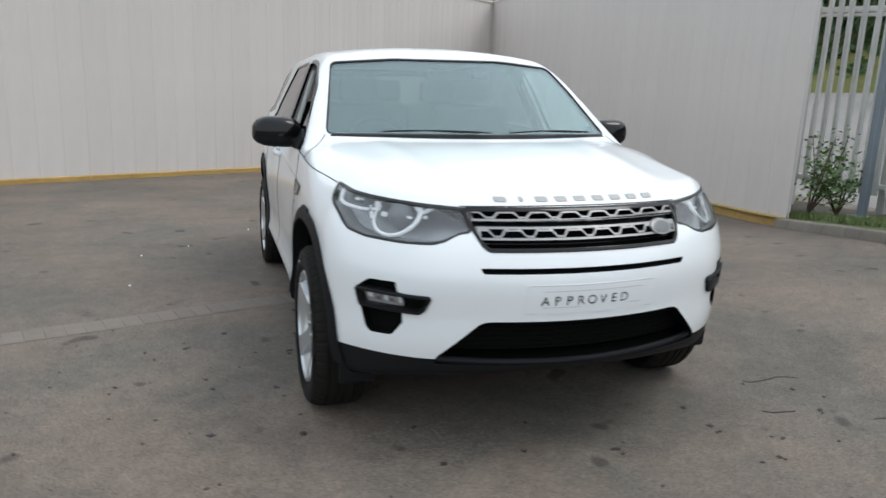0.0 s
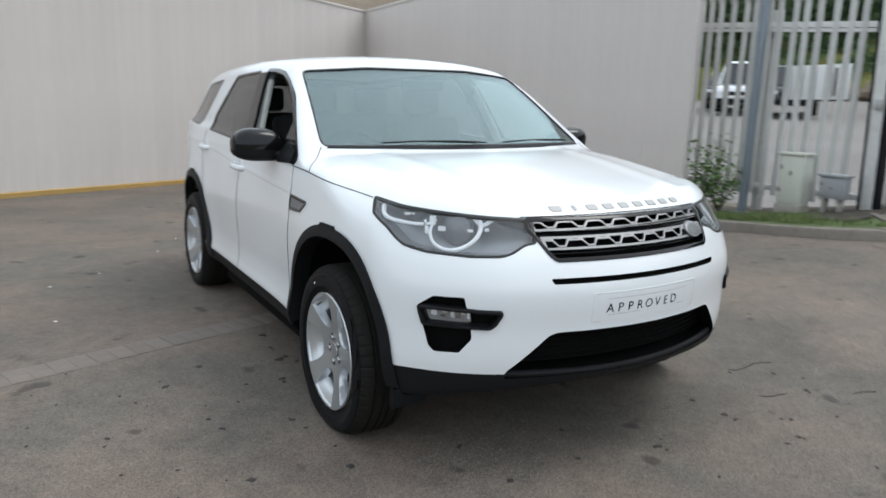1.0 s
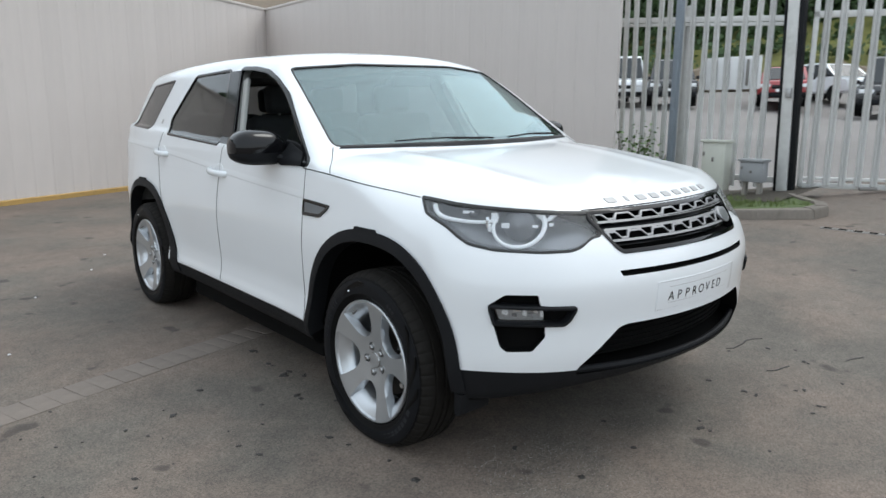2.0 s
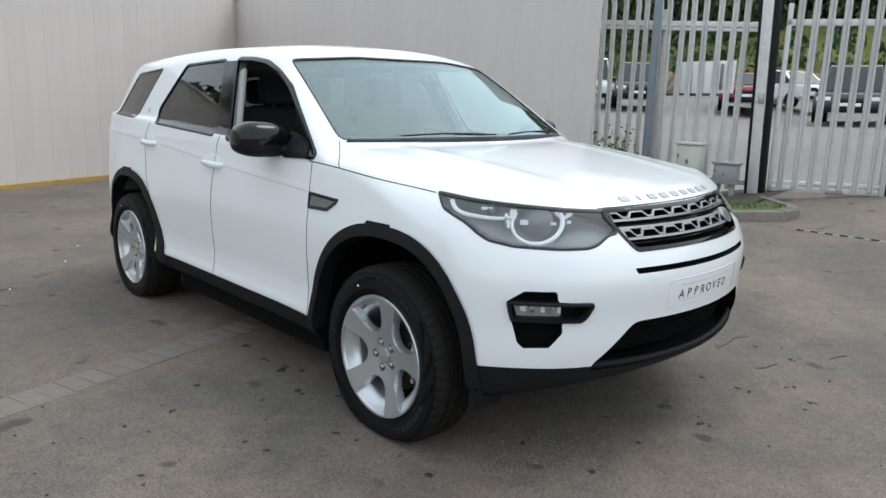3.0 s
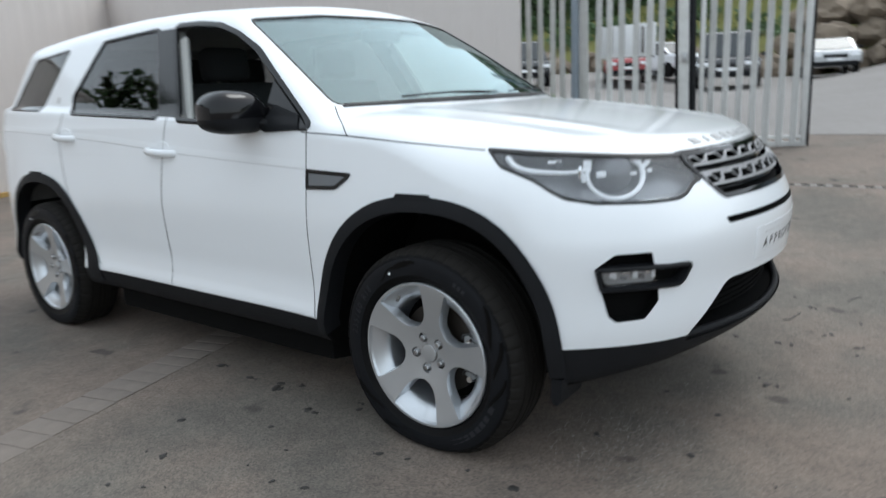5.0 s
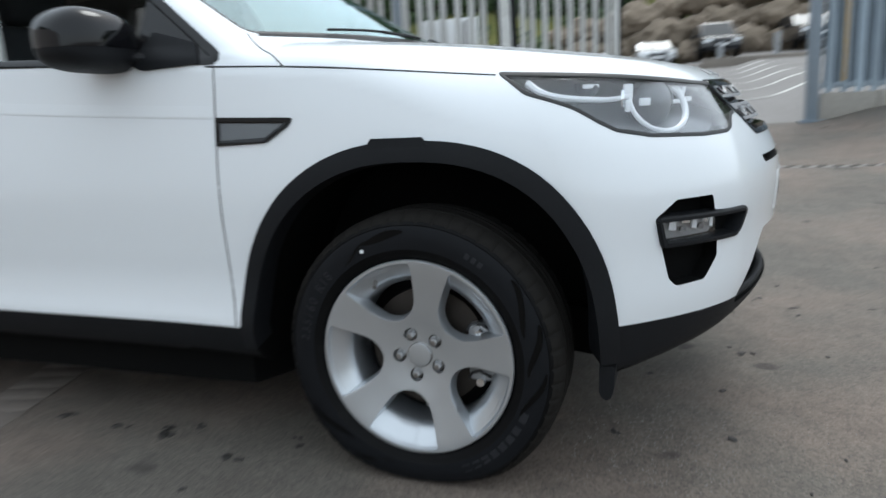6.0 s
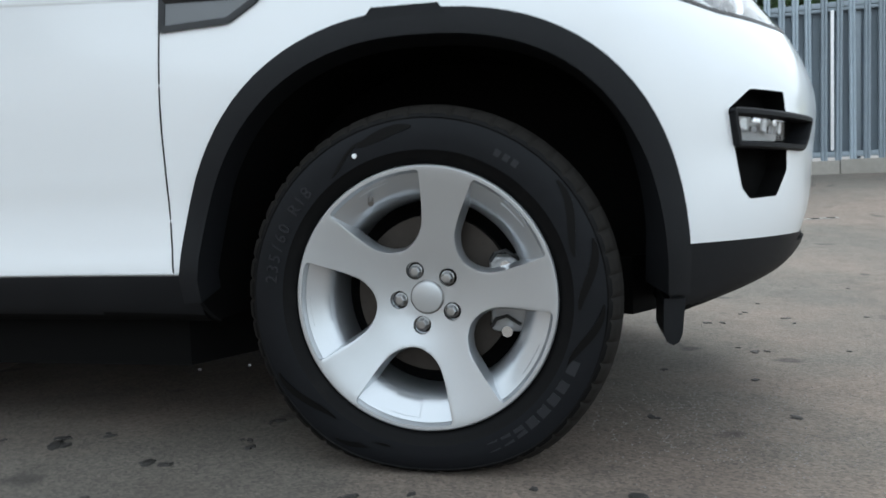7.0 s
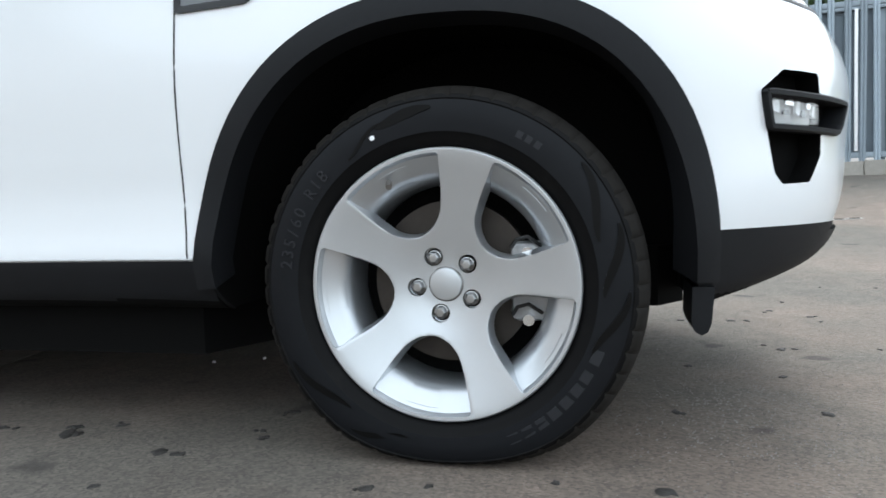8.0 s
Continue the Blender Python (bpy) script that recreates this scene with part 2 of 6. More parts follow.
BAR = material("silver_grey_grille_paint", (0.3, 0.3, 0.305), rough=0.4, metal=0.6, vary=0.05)
LETTER = material("grey_satin_letter", (0.36, 0.36, 0.36), rough=0.45, metal=0.3, vary=0.05)
GLOVE = material("grey_vent_blade", (0.14, 0.15, 0.16), rough=0.35, vary=0.05)
TEAL = material("teal_sign_paint", (0.02, 0.35, 0.22), rough=0.5)

# ---- mesh helpers ----
def smooth(me, angle=35):
    me.shade_smooth()
    me.set_sharp_from_angle(angle=radians(angle))
    return me


def mesh_of(name, bm, mat, angle=35):
    me = bpy.data.meshes.new(name)
    bm.to_mesh(me)
    bm.free()
    me.materials.append(mat)
    return smooth(me, angle)


def part(name, bm, mat, parent, label="", angle=35):
    """One mesh object under a thing or a part."""
    ob = new(name, bm if isinstance(bm, bpy.types.Mesh) else mesh_of(name, bm, mat, angle))
    ob.parent = parent
    return tagged(ob, label)


def thing(name, label, category, group="", at=(0, 0, 0), turn=0.0, kind=""):
    ob = new(name)
    ob.matrix_world = pose(*at, 0, 0, turn)
    return tagged(ob, label, category, group, kind)


def structure(name, bm, mat, label, category, angle=35):
    return tagged(new(name, mesh_of(name, bm, mat, angle)), label, category, kind="structure")


def box(bm, x0, x1, y0, y1, z0, z1, bevel=0.0, m=None):
    r = bmesh.ops.create_cube(bm, size=1.0)
    vs = r["verts"]
    for v in vs:
        v.co = ((x0 + x1) / 2 + v.co.x * (x1 - x0), (y0 + y1) / 2 + v.co.y * (y1 - y0), (z0 + z1) / 2 + v.co.z * (z1 - z0))
    if bevel:
        es = list({e for v in vs for e in v.link_edges})
        r = bmesh.ops.bevel(bm, geom=es, offset=bevel, segments=2, profile=0.5, affect="EDGES")
        vs = list({v for f in r["faces"] for v in f.verts} | {v for v in vs if v.is_valid})
    if m is not None:
        bmesh.ops.transform(bm, matrix=m, verts=vs)
    return bm


def boxed(*a, **k):
    return box(bmesh.new(), *a, **k)


def prism(bm, outline, lo, hi, place=lambda a, b, c: (a, b, c)):
    """A closed solid over a flat outline of (a, b) pairs, from lo to hi along the third axis."""
    low = [bm.verts.new(place(a, b, lo)) for a, b in outline]
    top = [bm.verts.new(place(a, b, hi)) for a, b in outline]
    bm.faces.new(low[::-1])
    bm.faces.new(top)
    n = len(outline)
    for i in range(n):
        bm.faces.new((low[i], low[(i + 1) % n], top[(i + 1) % n], top[i]))
    bmesh.ops.recalc_face_normals(bm, faces=bm.faces[:])
    return bm


def lathe(bm, profile, segments=64, arc=(0.0, 360.0), close=False):
    """Turns (radius, x) pairs round the x axis."""
    a0, a1 = radians(arc[0]), radians(arc[1])
    full = abs(arc[1] - arc[0]) >= 360
    n = segments if full else segments + 1
    rings = []
    for i in range(n):
        a = a0 + (a1 - a0) * i / segments
        rings.append([bm.verts.new((x, r * math.cos(a), r * math.sin(a))) for r, x in profile])
    for i in range(segments):
        p, q = rings[i], rings[(i + 1) % n]
        for j in range(len(profile) - 1 + close):
            k = (j + 1) % len(profile)
            bm.faces.new((p[j], q[j], q[k], p[k]))
    bmesh.ops.remove_doubles(bm, verts=bm.verts[:], dist=1e-5)
    bmesh.ops.recalc_face_normals(bm, faces=bm.faces[:])
    return bm


def tube(bm, path, r, sides=8, closed=False):
    """A round bar along a path of points."""
    pts = [Vector(p) for p in path]
    n = len(pts)
    rings = []
    up = Vector((0.03, 0.05, 1)).normalized()
    for i, p in enumerate(pts):
        a, b = (pts[i - 1] if i or closed else p), (pts[(i + 1) % n] if i < n - 1 or closed else p)
        d = (b - a).normalized()
        s = d.cross(up)
        if s.length < 0.05:
            s = d.cross(Vector((1, 0.1, 0)))
        s.normalize()
        u = s.cross(d)
        rr = r(i / max(n - 1, 1)) if callable(r) else r
        rings.append([bm.verts.new(p + rr * (math.cos(2 * math.pi * k / sides) * s + math.sin(2 * math.pi * k / sides) * u)) for k in range(sides)])
    for i in range(n if closed else n - 1):
        p, q = rings[i], rings[(i + 1) % n]
        for k in range(sides):
            bm.faces.new((p[k], p[(k + 1) % sides], q[(k + 1) % sides], q[k]))
    if not closed:
        bm.faces.new(rings[0][::-1])
        bm.faces.new(rings[-1])
    bmesh.ops.recalc_face_normals(bm, faces=bm.faces[:])
    return bm


def flat_shape(loops, thick, bevel=0.0, bevel_res=2):
    """A mesh from closed 2D loops (the first is the outline, others are holes), extruded and bevelled."""
    cu = bpy.data.curves.new("shape", "CURVE")
    cu.dimensions, cu.fill_mode, cu.extrude, cu.bevel_depth, cu.bevel_resolution = "2D", "BOTH", thick, bevel, bevel_res
    for loop in loops:
        sp = cu.splines.new("POLY")
        sp.points.add(len(loop) - 1)
        for p, (a, b) in zip(sp.points, loop):
            p.co = (a, b, 0, 1)
        sp.use_cyclic_u = True
    ob = bpy.data.objects.new("shape", cu)
    scene.collection.objects.link(ob)
    bpy.context.view_layer.update()
    me = bpy.data.meshes.new_from_object(ob.evaluated_get(bpy.context.evaluated_depsgraph_get()))
    bpy.data.objects.remove(ob)
    bm = bmesh.new()
    bm.from_mesh(me)
    bpy.data.meshes.remove(me)
    bmesh.ops.remove_doubles(bm, verts=bm.verts[:], dist=1e-5)
    return bm


def lettering(text, size, thick=0.0008):
    """Block letters in the built-in font, in the xy plane, centred."""
    cu = bpy.data.curves.new("letters", "FONT")
    cu.body, cu.size, cu.extrude, cu.align_x, cu.align_y = text, size, thick, "CENTER", "CENTER"
    ob = bpy.data.objects.new("letters", cu)
    scene.collection.objects.link(ob)
    bpy.context.view_layer.update()
    me = bpy.data.meshes.new_from_object(ob.evaluated_get(bpy.context.evaluated_depsgraph_get()))
    bpy.data.objects.remove(ob)
    bm = bmesh.new()
    bm.from_mesh(me)
    bpy.data.meshes.remove(me)
    return bm


def moved(bm, m):
    bmesh.ops.transform(bm, matrix=m, verts=bm.verts[:])
    return bm


def rounded(points, r, steps=5):
    """A polygon with its corners rounded."""
    out, n = [], len(points)
    for i in range(n):
        a, b, c = (Vector(points[(i + k - 1) % n]) for k in range(3))
        u, w = (a - b), (c - b)
        d = min(r, u.length * 0.45, w.length * 0.45)
        p, q = b + u.normalized() * d, b + w.normalized() * d
        for k in range(steps + 1):
            s = k / steps
            out.append(tuple((1 - s) ** 2 * p + 2 * s * (1 - s) * b + s * s * q))
    return out


def curve(xs, ys):
    """A smooth function through a few keys (Catmull-Rom tangents), for numbers or arrays."""
    xs, ys = np.array(xs, float), np.array(ys, float)
    d = np.diff(ys) / np.diff(xs)
    m = np.concatenate(([d[0]], (d[1:] * np.diff(xs)[:-1] + d[:-1] * np.diff(xs)[1:]) / (xs[2:] - xs[:-2]), [d[-1]]))

    def f(x):
        x = np.clip(x, xs[0], xs[-1])
        i = np.clip(np.searchsorted(xs, x) - 1, 0, len(xs) - 2)
        h = xs[i + 1] - xs[i]
        s = (x - xs[i]) / h
        return (1 + 2 * s) * (1 - s) ** 2 * ys[i] + s * (1 - s) ** 2 * h * m[i] + s * s * (3 - 2 * s) * ys[i + 1] + s * s * (s - 1) * h * m[i + 1]

    return f

# ---- ground ----
def step01(t):
    t = np.clip(t, 0.0, 1.0)
    return t * t * (3 - 2 * t)


def ground_z(x, y):
    """Level round the car, rising to the gate and the car park beyond it, then to a grass bank."""
    near = 0.105 * np.maximum(0.0, np.sqrt((x - 1.2) ** 2 + 0.25) + (x - 1.2)) / 2 * (x > -5)
    climb = 0.05 + 0.037 * step01((4.5 - y) / 6.0) + 0.03 * step01((y - 7.0) / 6.0)
    near = np.where(x > 6.0, np.minimum(near, 0.64 + climb * (x - 7.4)), near)
    near = np.minimum(near, 2.0 + 2.0 * step01((6.5 - y) / 9.0) + 1.2 * step01((y - 6.5) / 8.0))
    side = 0.2 + 0.8 * step01((3.8 - y) / 3.6)
    side = side * (1 - step01((y - 4.0) / 5.0)) + step01((y - 4.0) / 5.0) * step01((x - 8.0) / 5.0)
    side = np.where(x > 8.0, side + (1 - side) * step01((x - 8.0) / 5.0), side)
    far = np.hypot(x, y)
    tilt = 0.02 * np.clip(x + 0.88, 0.0, 2.0)
    swell = 0.019 * np.exp(-((x + 0.9) / 0.9) ** 2) * step01((y + 2.5) / 1.5) * step01((6.0 - y) / 2.0)
    verge = 0.21 * step01((-1.9 - y) / 1.1) * step01((x - 3.5) / 3.2)
    return verge + swell + tilt * (1 - step01((y - 5.0) / 4.0)) + near * side * 0.93 + 0.012 * np.maximum(0.0, far - 60.0)


def spaced(lo, hi, fine_lo, fine_hi, fine, grow=1.25):
    out = list(np.arange(fine_lo, fine_hi + 1e-6, fine))
    d = fine
    while out[-1] < hi:
        d *= grow
        out.append(out[-1] + d)
    d = fine
    while out[0] > lo:
        d *= grow
        out.insert(0, out[0] - d)
    return np.array(out)


def sheet(xs, ys, f):
    bm = bmesh.new()
    grid = [[bm.verts.new((x, y, f(x, y))) for y in ys] for x in xs]
    for i in range(len(xs) - 1):
        for j in range(len(ys) - 1):
            bm.faces.new((grid[i][j], grid[i + 1][j], grid[i + 1][j + 1], grid[i][j + 1]))
    return bm


structure("ground", sheet(spaced(-600, 600, -5, 14, 0.3), spaced(-600, 600, -8, 14, 0.3), lambda x, y: float(ground_z(x, y))), ASPHALT, "worn grey-brown tarmac yard with oil spots and cracks", "ground", 80)

park_x = [x for x in spaced(-600, 600, -5, 14, 0.3) if 7.2 < x < 40]
park_y = [y for y in spaced(-600, 600, -8, 14, 0.3) if -24 < y < 40]
structure("car_park", sheet(park_x, park_y, lambda x, y: float(ground_z(x, y)) + 0.006), PARK, "pale grey tarmac of the car park beyond the gate", "car park", 80)

# ---- clad yard walls ----
WALL_TOP = 3.59


def clad_wall(name, a, b, label, base=0.12, pitch=0.333, z_at=lambda s: 0.0):
    """A yard wall from a to b: a steel frame core behind profiled sheets, each sheet a piece of its own, over an ochre base strip."""
    a, b = Vector(a), Vector(b)
    d = (b - a).normalized()
    nrm = Vector((d.y, -d.x))
    length = (b - a).length
    m = Matrix(((d.x, -nrm.x, 0, a.x), (d.y, -nrm.y, 0, a.y), (0, 0, 1, 0), (0, 0, 0, 1)))
    wall = structure(name, moved(boxed(0, length, 0.012, 0.045, -0.1, WALL_TOP - 0.02), m), CLADDING, label, "wall")
    bm = bmesh.new()
    # one sheet: a flat pan with a shallow stiffener and a raised rib at one side
    prof = [(0.0, 0.0), (0.012, -0.005), (0.03, -0.005), (0.042, 0.0), (0.16, 0.0), (0.168, -0.0015), (0.24, -0.0015), (0.248, 0.0), (pitch, 0.0)]
    lo = [bm.verts.new((x, y, 0)) for x, y in prof]
    hi = [bm.verts.new((x, y, 1)) for x, y in prof]
    for i in range(len(prof) - 1):
        bm.faces.new((lo[i], lo[i + 1], hi[i + 1], hi[i]))
    extr = bmesh.ops.extrude_face_region(bm, geom=bm.faces[:])
    bmesh.ops.translate(bm, vec=(0, 0.008, 0), verts=[v for v in extr["geom"] if isinstance(v, bmesh.types.BMVert)])
    bmesh.ops.recalc_face_normals(bm, faces=bm.faces[:])
    me = mesh_of("sheet_panel", bm, CLADDING, 20)
    rnd = random.Random(3)
    n = int(length / pitch)
    for i in range(n):
        s = i * length / n
        z0 = base + z_at(s)
        ob = new("sheet_panel", me)
        ob.parent = wall
        ob.matrix_world = m @ Matrix.Translation((s, rnd.uniform(-0.0004, 0.0004), z0)) @ Matrix.Diagonal((length / n / pitch, 1, WALL_TOP - z0 - 0.01, 1))
    bm = bmesh.new()
    k = int(length / 2.4) + 1
    for i in range(k):
        s0, s1 = length * i / k + 0.004, length * (i + 1) / k - 0.004
        z0, z1 = z_at(s0), z_at(s1)
        vs = []
        for s, z in ((s0, z0), (s1, z1)):
            vs += [(s, -0.035, z - 0.05), (s, 0.02, z - 0.05), (s, 0.02, z + base + 0.01), (s, -0.035, z + base - 0.01)]
        q = [bm.verts.new(v) for v in vs]
        for f in ((0, 1, 2, 3), (7, 6, 5, 4), (0, 4, 5, 1), (1, 5, 6, 2), (2, 6, 7, 3), (3, 7, 4, 0)):
            bm.faces.new([q[j] for j in f])
    bmesh.ops.recalc_face_normals(bm, faces=bm.faces[:])
    part("base_strip", moved(bm, m), SPARE_LINE, wall, "ochre stained timber base strip")
    part("coping", moved(boxed(-0.01, length + 0.01, -0.02, 0.06, WALL_TOP - 0.03, WALL_TOP + 0.02, 0.006), m), CLADDING, wall)
    return wall


CORNER = (5.0, 12.6)
clad_wall("wall_west", (-13.0, 2.83), CORNER, "tall grey-beige profiled metal yard wall with ochre base", base=0.075)
clad_wall("wall_north", CORNER, (4.76, 3.0), "tall grey-beige profiled metal wall ending beside the fence", z_at=lambda s: float(ground_z(4.5, 12.6 - s)) - 0.01)

# ---- planted bed with kerb by the fence ----
KERB = [(4.72, 7.5), (4.66, 5.2), (4.62, 3.4), (4.58, 2.6), (4.5, 2.0), (4.42, 1.5), (4.47, 0.95), (4.72, 0.5)]
bed_edge = curve([p[1] for p in KERB[::-1]], [p[0] for p in KERB[::-1]])


def bed_z(x, y):
    return float(ground_z(x, y)) + 0.1


bed = bmesh.new()
rows = []
for y in np.arange(0.62, 7.4, 0.15):
    x0 = float(bed_edge(y)) + 0.08
    x1 = max(x0 + 0.02, min(5.95, 4.98 + (y - 0.58)))
    rows.append([bed.verts.new((x0 + (x1 - x0) * s, y, bed_z(x0 + (x1 - x0) * s, y) + 0.02 * noise.noise((s * 9, y * 3, 0)) * (0 < s < 1))) for s in np.linspace(0, 1, 14)])
for p, q in zip(rows, rows[1:]):
    for i in range(13):
        bed.faces.new((p[i], p[i + 1], q[i + 1], q[i]))
structure("planted_bed", bed, LAWN, "narrow grass bed behind a concrete kerb", "grass bed", 80)
soil = bmesh.new()
rows = []
for y in np.arange(1.0, 7.0, 0.2):
    rows.append([soil.verts.new((x, y, bed_z(x, y) + 0.012 + 0.02 * abs(noise.noise((x * 5, y * 5, 2))))) for x in np.linspace(5.24 - 0.35 * float(step01((1.9 - y) / 0.5)), 6.1, 6)])
for p, q in zip(rows, rows[1:]):
    for i in range(5):
        soil.faces.new((p[i], p[i + 1], q[i + 1], q[i]))
structure("soil_strip", soil, SOIL, "strip of dark bare soil under the fence", "soil", 80)

kerb = thing("kerb", "weathered concrete kerb round the grass bed", "kerb", kind="structure")
stone = bmesh.new()
prism(stone, [(0.0, -0.15), (0.125, -0.15), (0.125, 0.105), (0.035, 0.105), (0.012, 0.095), (0.0, 0.07)], 0.004, 0.996, lambda a, b, c: (c, a, b))
stone_mesh = mesh_of("kerb_stone", stone, KERB_STONE, 30)
path = [Vector((float(bed_edge(y)), y)) for y in np.arange(3.0, 0.55, -0.5)] + [Vector((4.64, 0.53)), Vector((4.83, 0.48)), Vector((5.0, 0.56)), Vector((5.18, 0.78)), Vector((5.5, 1.05))]
for p, q in zip(path, path[1:]):
    za, zb = float(ground_z(*p)), float(ground_z(*q))
    d = Vector((q.x - p.x, q.y - p.y, zb - za))
    side = Vector((-d.y, d.x, 0)).normalized()
    up = d.cross(side).normalized()
    ob = new("kerb_stone", stone_mesh)
    ob.parent = kerb
    ob.matrix_world = Matrix(((d.x, side.x, up.x, p.x), (d.y, side.y, up.y, p.y), (d.z, side.z, up.z, za), (0, 0, 0, 1)))

# ---- the car: the body as one smooth solid, then cut into panels ----
AXLE_F, AXLE_R, HUB_Z = 0.0, 2.741, 0.357
belt = curve([0.3, 0.55, 1.4, 2.35, 2.9, 3.6], [1.095, 1.11, 1.15, 1.195, 1.22, 1.24])
crease = curve([0.3, 0.56, 1.34, 2.04, 2.98, 3.6], [0.955, 0.967, 1.012, 1.065, 1.115, 1.13])
plan = curve([-0.9, -0.5, -0.2, 0.2, 0.6, 1.4, 2.4, 3.1, 3.5, 3.75], [0.84, 0.865, 0.885, 0.896, 0.896, 0.892, 0.88, 0.852, 0.79, 0.70])
bonnet = curve([-0.9, -0.78, -0.7, -0.55, -0.3, 0.0, 0.3, 0.6, 0.9], [0.965, 1.0, 1.026, 1.06, 1.1, 1.14, 1.168, 1.185, 1.19])
lean = curve([0.2, 0.36, 0.46, 0.6, 0.78, 0.853, 0.95, 1.03, 1.15], [0.13, 0.045, 0.01, 0.0, 0.0, 0.032, 0.105, 0.172, 0.29])
roof = curve([0.8, 1.0, 1.4, 1.9, 2.5, 3.0, 3.4, 3.7], [1.585, 1.625, 1.675, 1.695, 1.685, 1.66, 1.63, 1.6])
side_in = curve([0.3, 0.36, 0.41, 0.465, 0.53, 0.62, 0.78, 0.95, 1.05, 1.25], [-0.025, -0.002, 0.009, 0.0, -0.006, -0.002, 0.005, -0.006, -0.016, -0.04])


def smax(a, b, r):
    h = np.maximum(r - np.abs(a - b), 0.0)
    return np.maximum(a, b) + h * h / (4 * r)


def smin(a, b, r):
    return -smax(-a, -b, r)


def flare(y, z, axle):
    q = ((y - axle) / 0.62) ** 2 + ((z - 0.42) / 0.62) ** 2
    return 0.022 * np.exp(-(q ** 2) * 1.2)


def lower(x, y, z):
    x = np.abs(x)
    wide = plan(y) + side_in(z) + flare(y, z, AXLE_F) + flare(y, z, AXLE_R)
    wide = wide - 0.03 * step01((-y - 0.0) / 0.5) * step01((z - 0.85) / 0.2)
    side = x - wide
    front = -0.888 + 0.4 * x * x + 1.2 * np.maximum(0, x - 0.55) ** 2 + lean(z) - y
    rear = y - (3.70 - 0.34 * x * x - 1.0 * np.maximum(0, x - 0.55) ** 2 - 0.05 * (z - 0.8))
    power = 0.02 * np.exp(-((x - 0.5 - 0.08 * y) / 0.06) ** 2) * step01((y + 0.7) / 0.4)
    mix = step01((y - 0.45) / 0.3)
    over = bonnet(y) * (1 - mix) + (belt(y) + 0.025) * mix
    top = z - (over - (1 - mix) * (0.02 * (x / 0.7) ** 2 + (2.6 - 1.8 * step01((y + 0.3) / 0.55)) * np.maximum(0, x - 0.66) ** 2 - power * 0.25))
    body = smax(smax(side, top, 0.042), front, 0.06)
    body = smax(smax(body, rear, 0.12), 0.305 + 0.22 * np.maximum(0, -y - 0.45) - z, 0.04)
    return body


def screen_y(x, z):
    return 0.30 + 0.36 * x * x + 1.75 * (z - 1.185) + 0.25 * np.maximum(0, z - 1.4) ** 2


def side_x(z, y=1.5):
    return 0.862 - 0.40 * np.maximum(z - 1.12, 0.0) - 0.12 * np.maximum(0, z - 1.42) ** 2 - 0.06 * np.maximum(0, y - 2.4) ** 2


def cabin(x, y, z):
    x = np.abs(x)
    side = (x - side_x(z, y)) * 0.92
    front = (screen_y(x, z) - y) * 0.5
    rear = (y - (3.58 - 0.5 * (z - 1.15) - 0.34 * x * x)) * 0.9
    top = z - (roof(y) - 0.06 * (x / 0.66) ** 2)
    c = smax(smax(side, top, 0.07), front, 0.03)
    return smax(smax(c, rear, 0.08), 1.0 - z, 0.02)


def body_field(x, y, z):
    return smin(lower(x, y, z), cabin(x, y, z), 0.02)


def inner_field(x, y, z):
    return smax(smax(cabin(x, y, z) + 0.045, 0.72 - z, 0.02), smax(y - 3.3, 0.62 - y, 0.02), 0.02)


def slope(f, p, e=0.002):
    d = np.eye(3) * e
    g = np.stack([(f(*(p + d[i]).T) - f(*(p - d[i]).T)) / (2 * e) for i in range(3)], axis=1)
    return g


def solid(f, lo, hi, h):
    """Surface nets: a closed quad mesh of the set f < 0, its vertices drawn onto the surface."""
    axes = [np.arange(a, b + h, h) for a, b in zip(lo, hi)]
    v = f(*np.meshgrid(*axes, indexing="ij"))
    inside = v < 0
    corner = np.zeros(tuple(n - 1 for n in v.shape), dtype=np.int8)
    for i in (0, 1):
        for j in (0, 1):
            for k in (0, 1):
                corner += inside[i:v.shape[0] - 1 + i, j:v.shape[1] - 1 + j, k:v.shape[2] - 1 + k]
    live = (corner > 0) & (corner < 8)
    cells = np.argwhere(live)
    index = -np.ones(live.shape, dtype=np.int64)
    index[live] = np.arange(len(cells))
    p = np.array(lo) + (cells + 0.5) * h
    for _ in range(6):
        g = slope(f, p)
        move = f(*p.T)[:, None] * g / np.maximum((g * g).sum(1), 0.05)[:, None]
        size = np.linalg.norm(move, axis=1)[:, None]
        p = p - move * np.minimum(1, 0.6 * h / np.maximum(size, 1e-9))
    faces = []
    for ax in range(3):
        s0, s1 = [slice(None)] * 3, [slice(None)] * 3
        s0[ax], s1[ax] = slice(0, -1), slice(1, None)
        flip = inside[tuple(s0)] != inside[tuple(s1)]
        e = np.argwhere(flip)
        u, w = (ax + 1) % 3, (ax + 2) % 3
        quad = []
        for du, dw in ((-1, -1), (0, -1), (0, 0), (-1, 0)):
            c = e.copy()
            c[:, u] += du
            c[:, w] += dw
            quad.append(index[c[:, 0], c[:, 1], c[:, 2]])
        q = np.stack(quad, axis=1)
        out = inside[tuple(s0)][e[:, 0], e[:, 1], e[:, 2]]
        q[~out] = q[~out][:, ::-1]
        faces.append(q)
    me = bpy.data.meshes.new("solid")
    me.from_pydata(p.tolist(), [], np.concatenate(faces).tolist())
    me.validate()
    return me


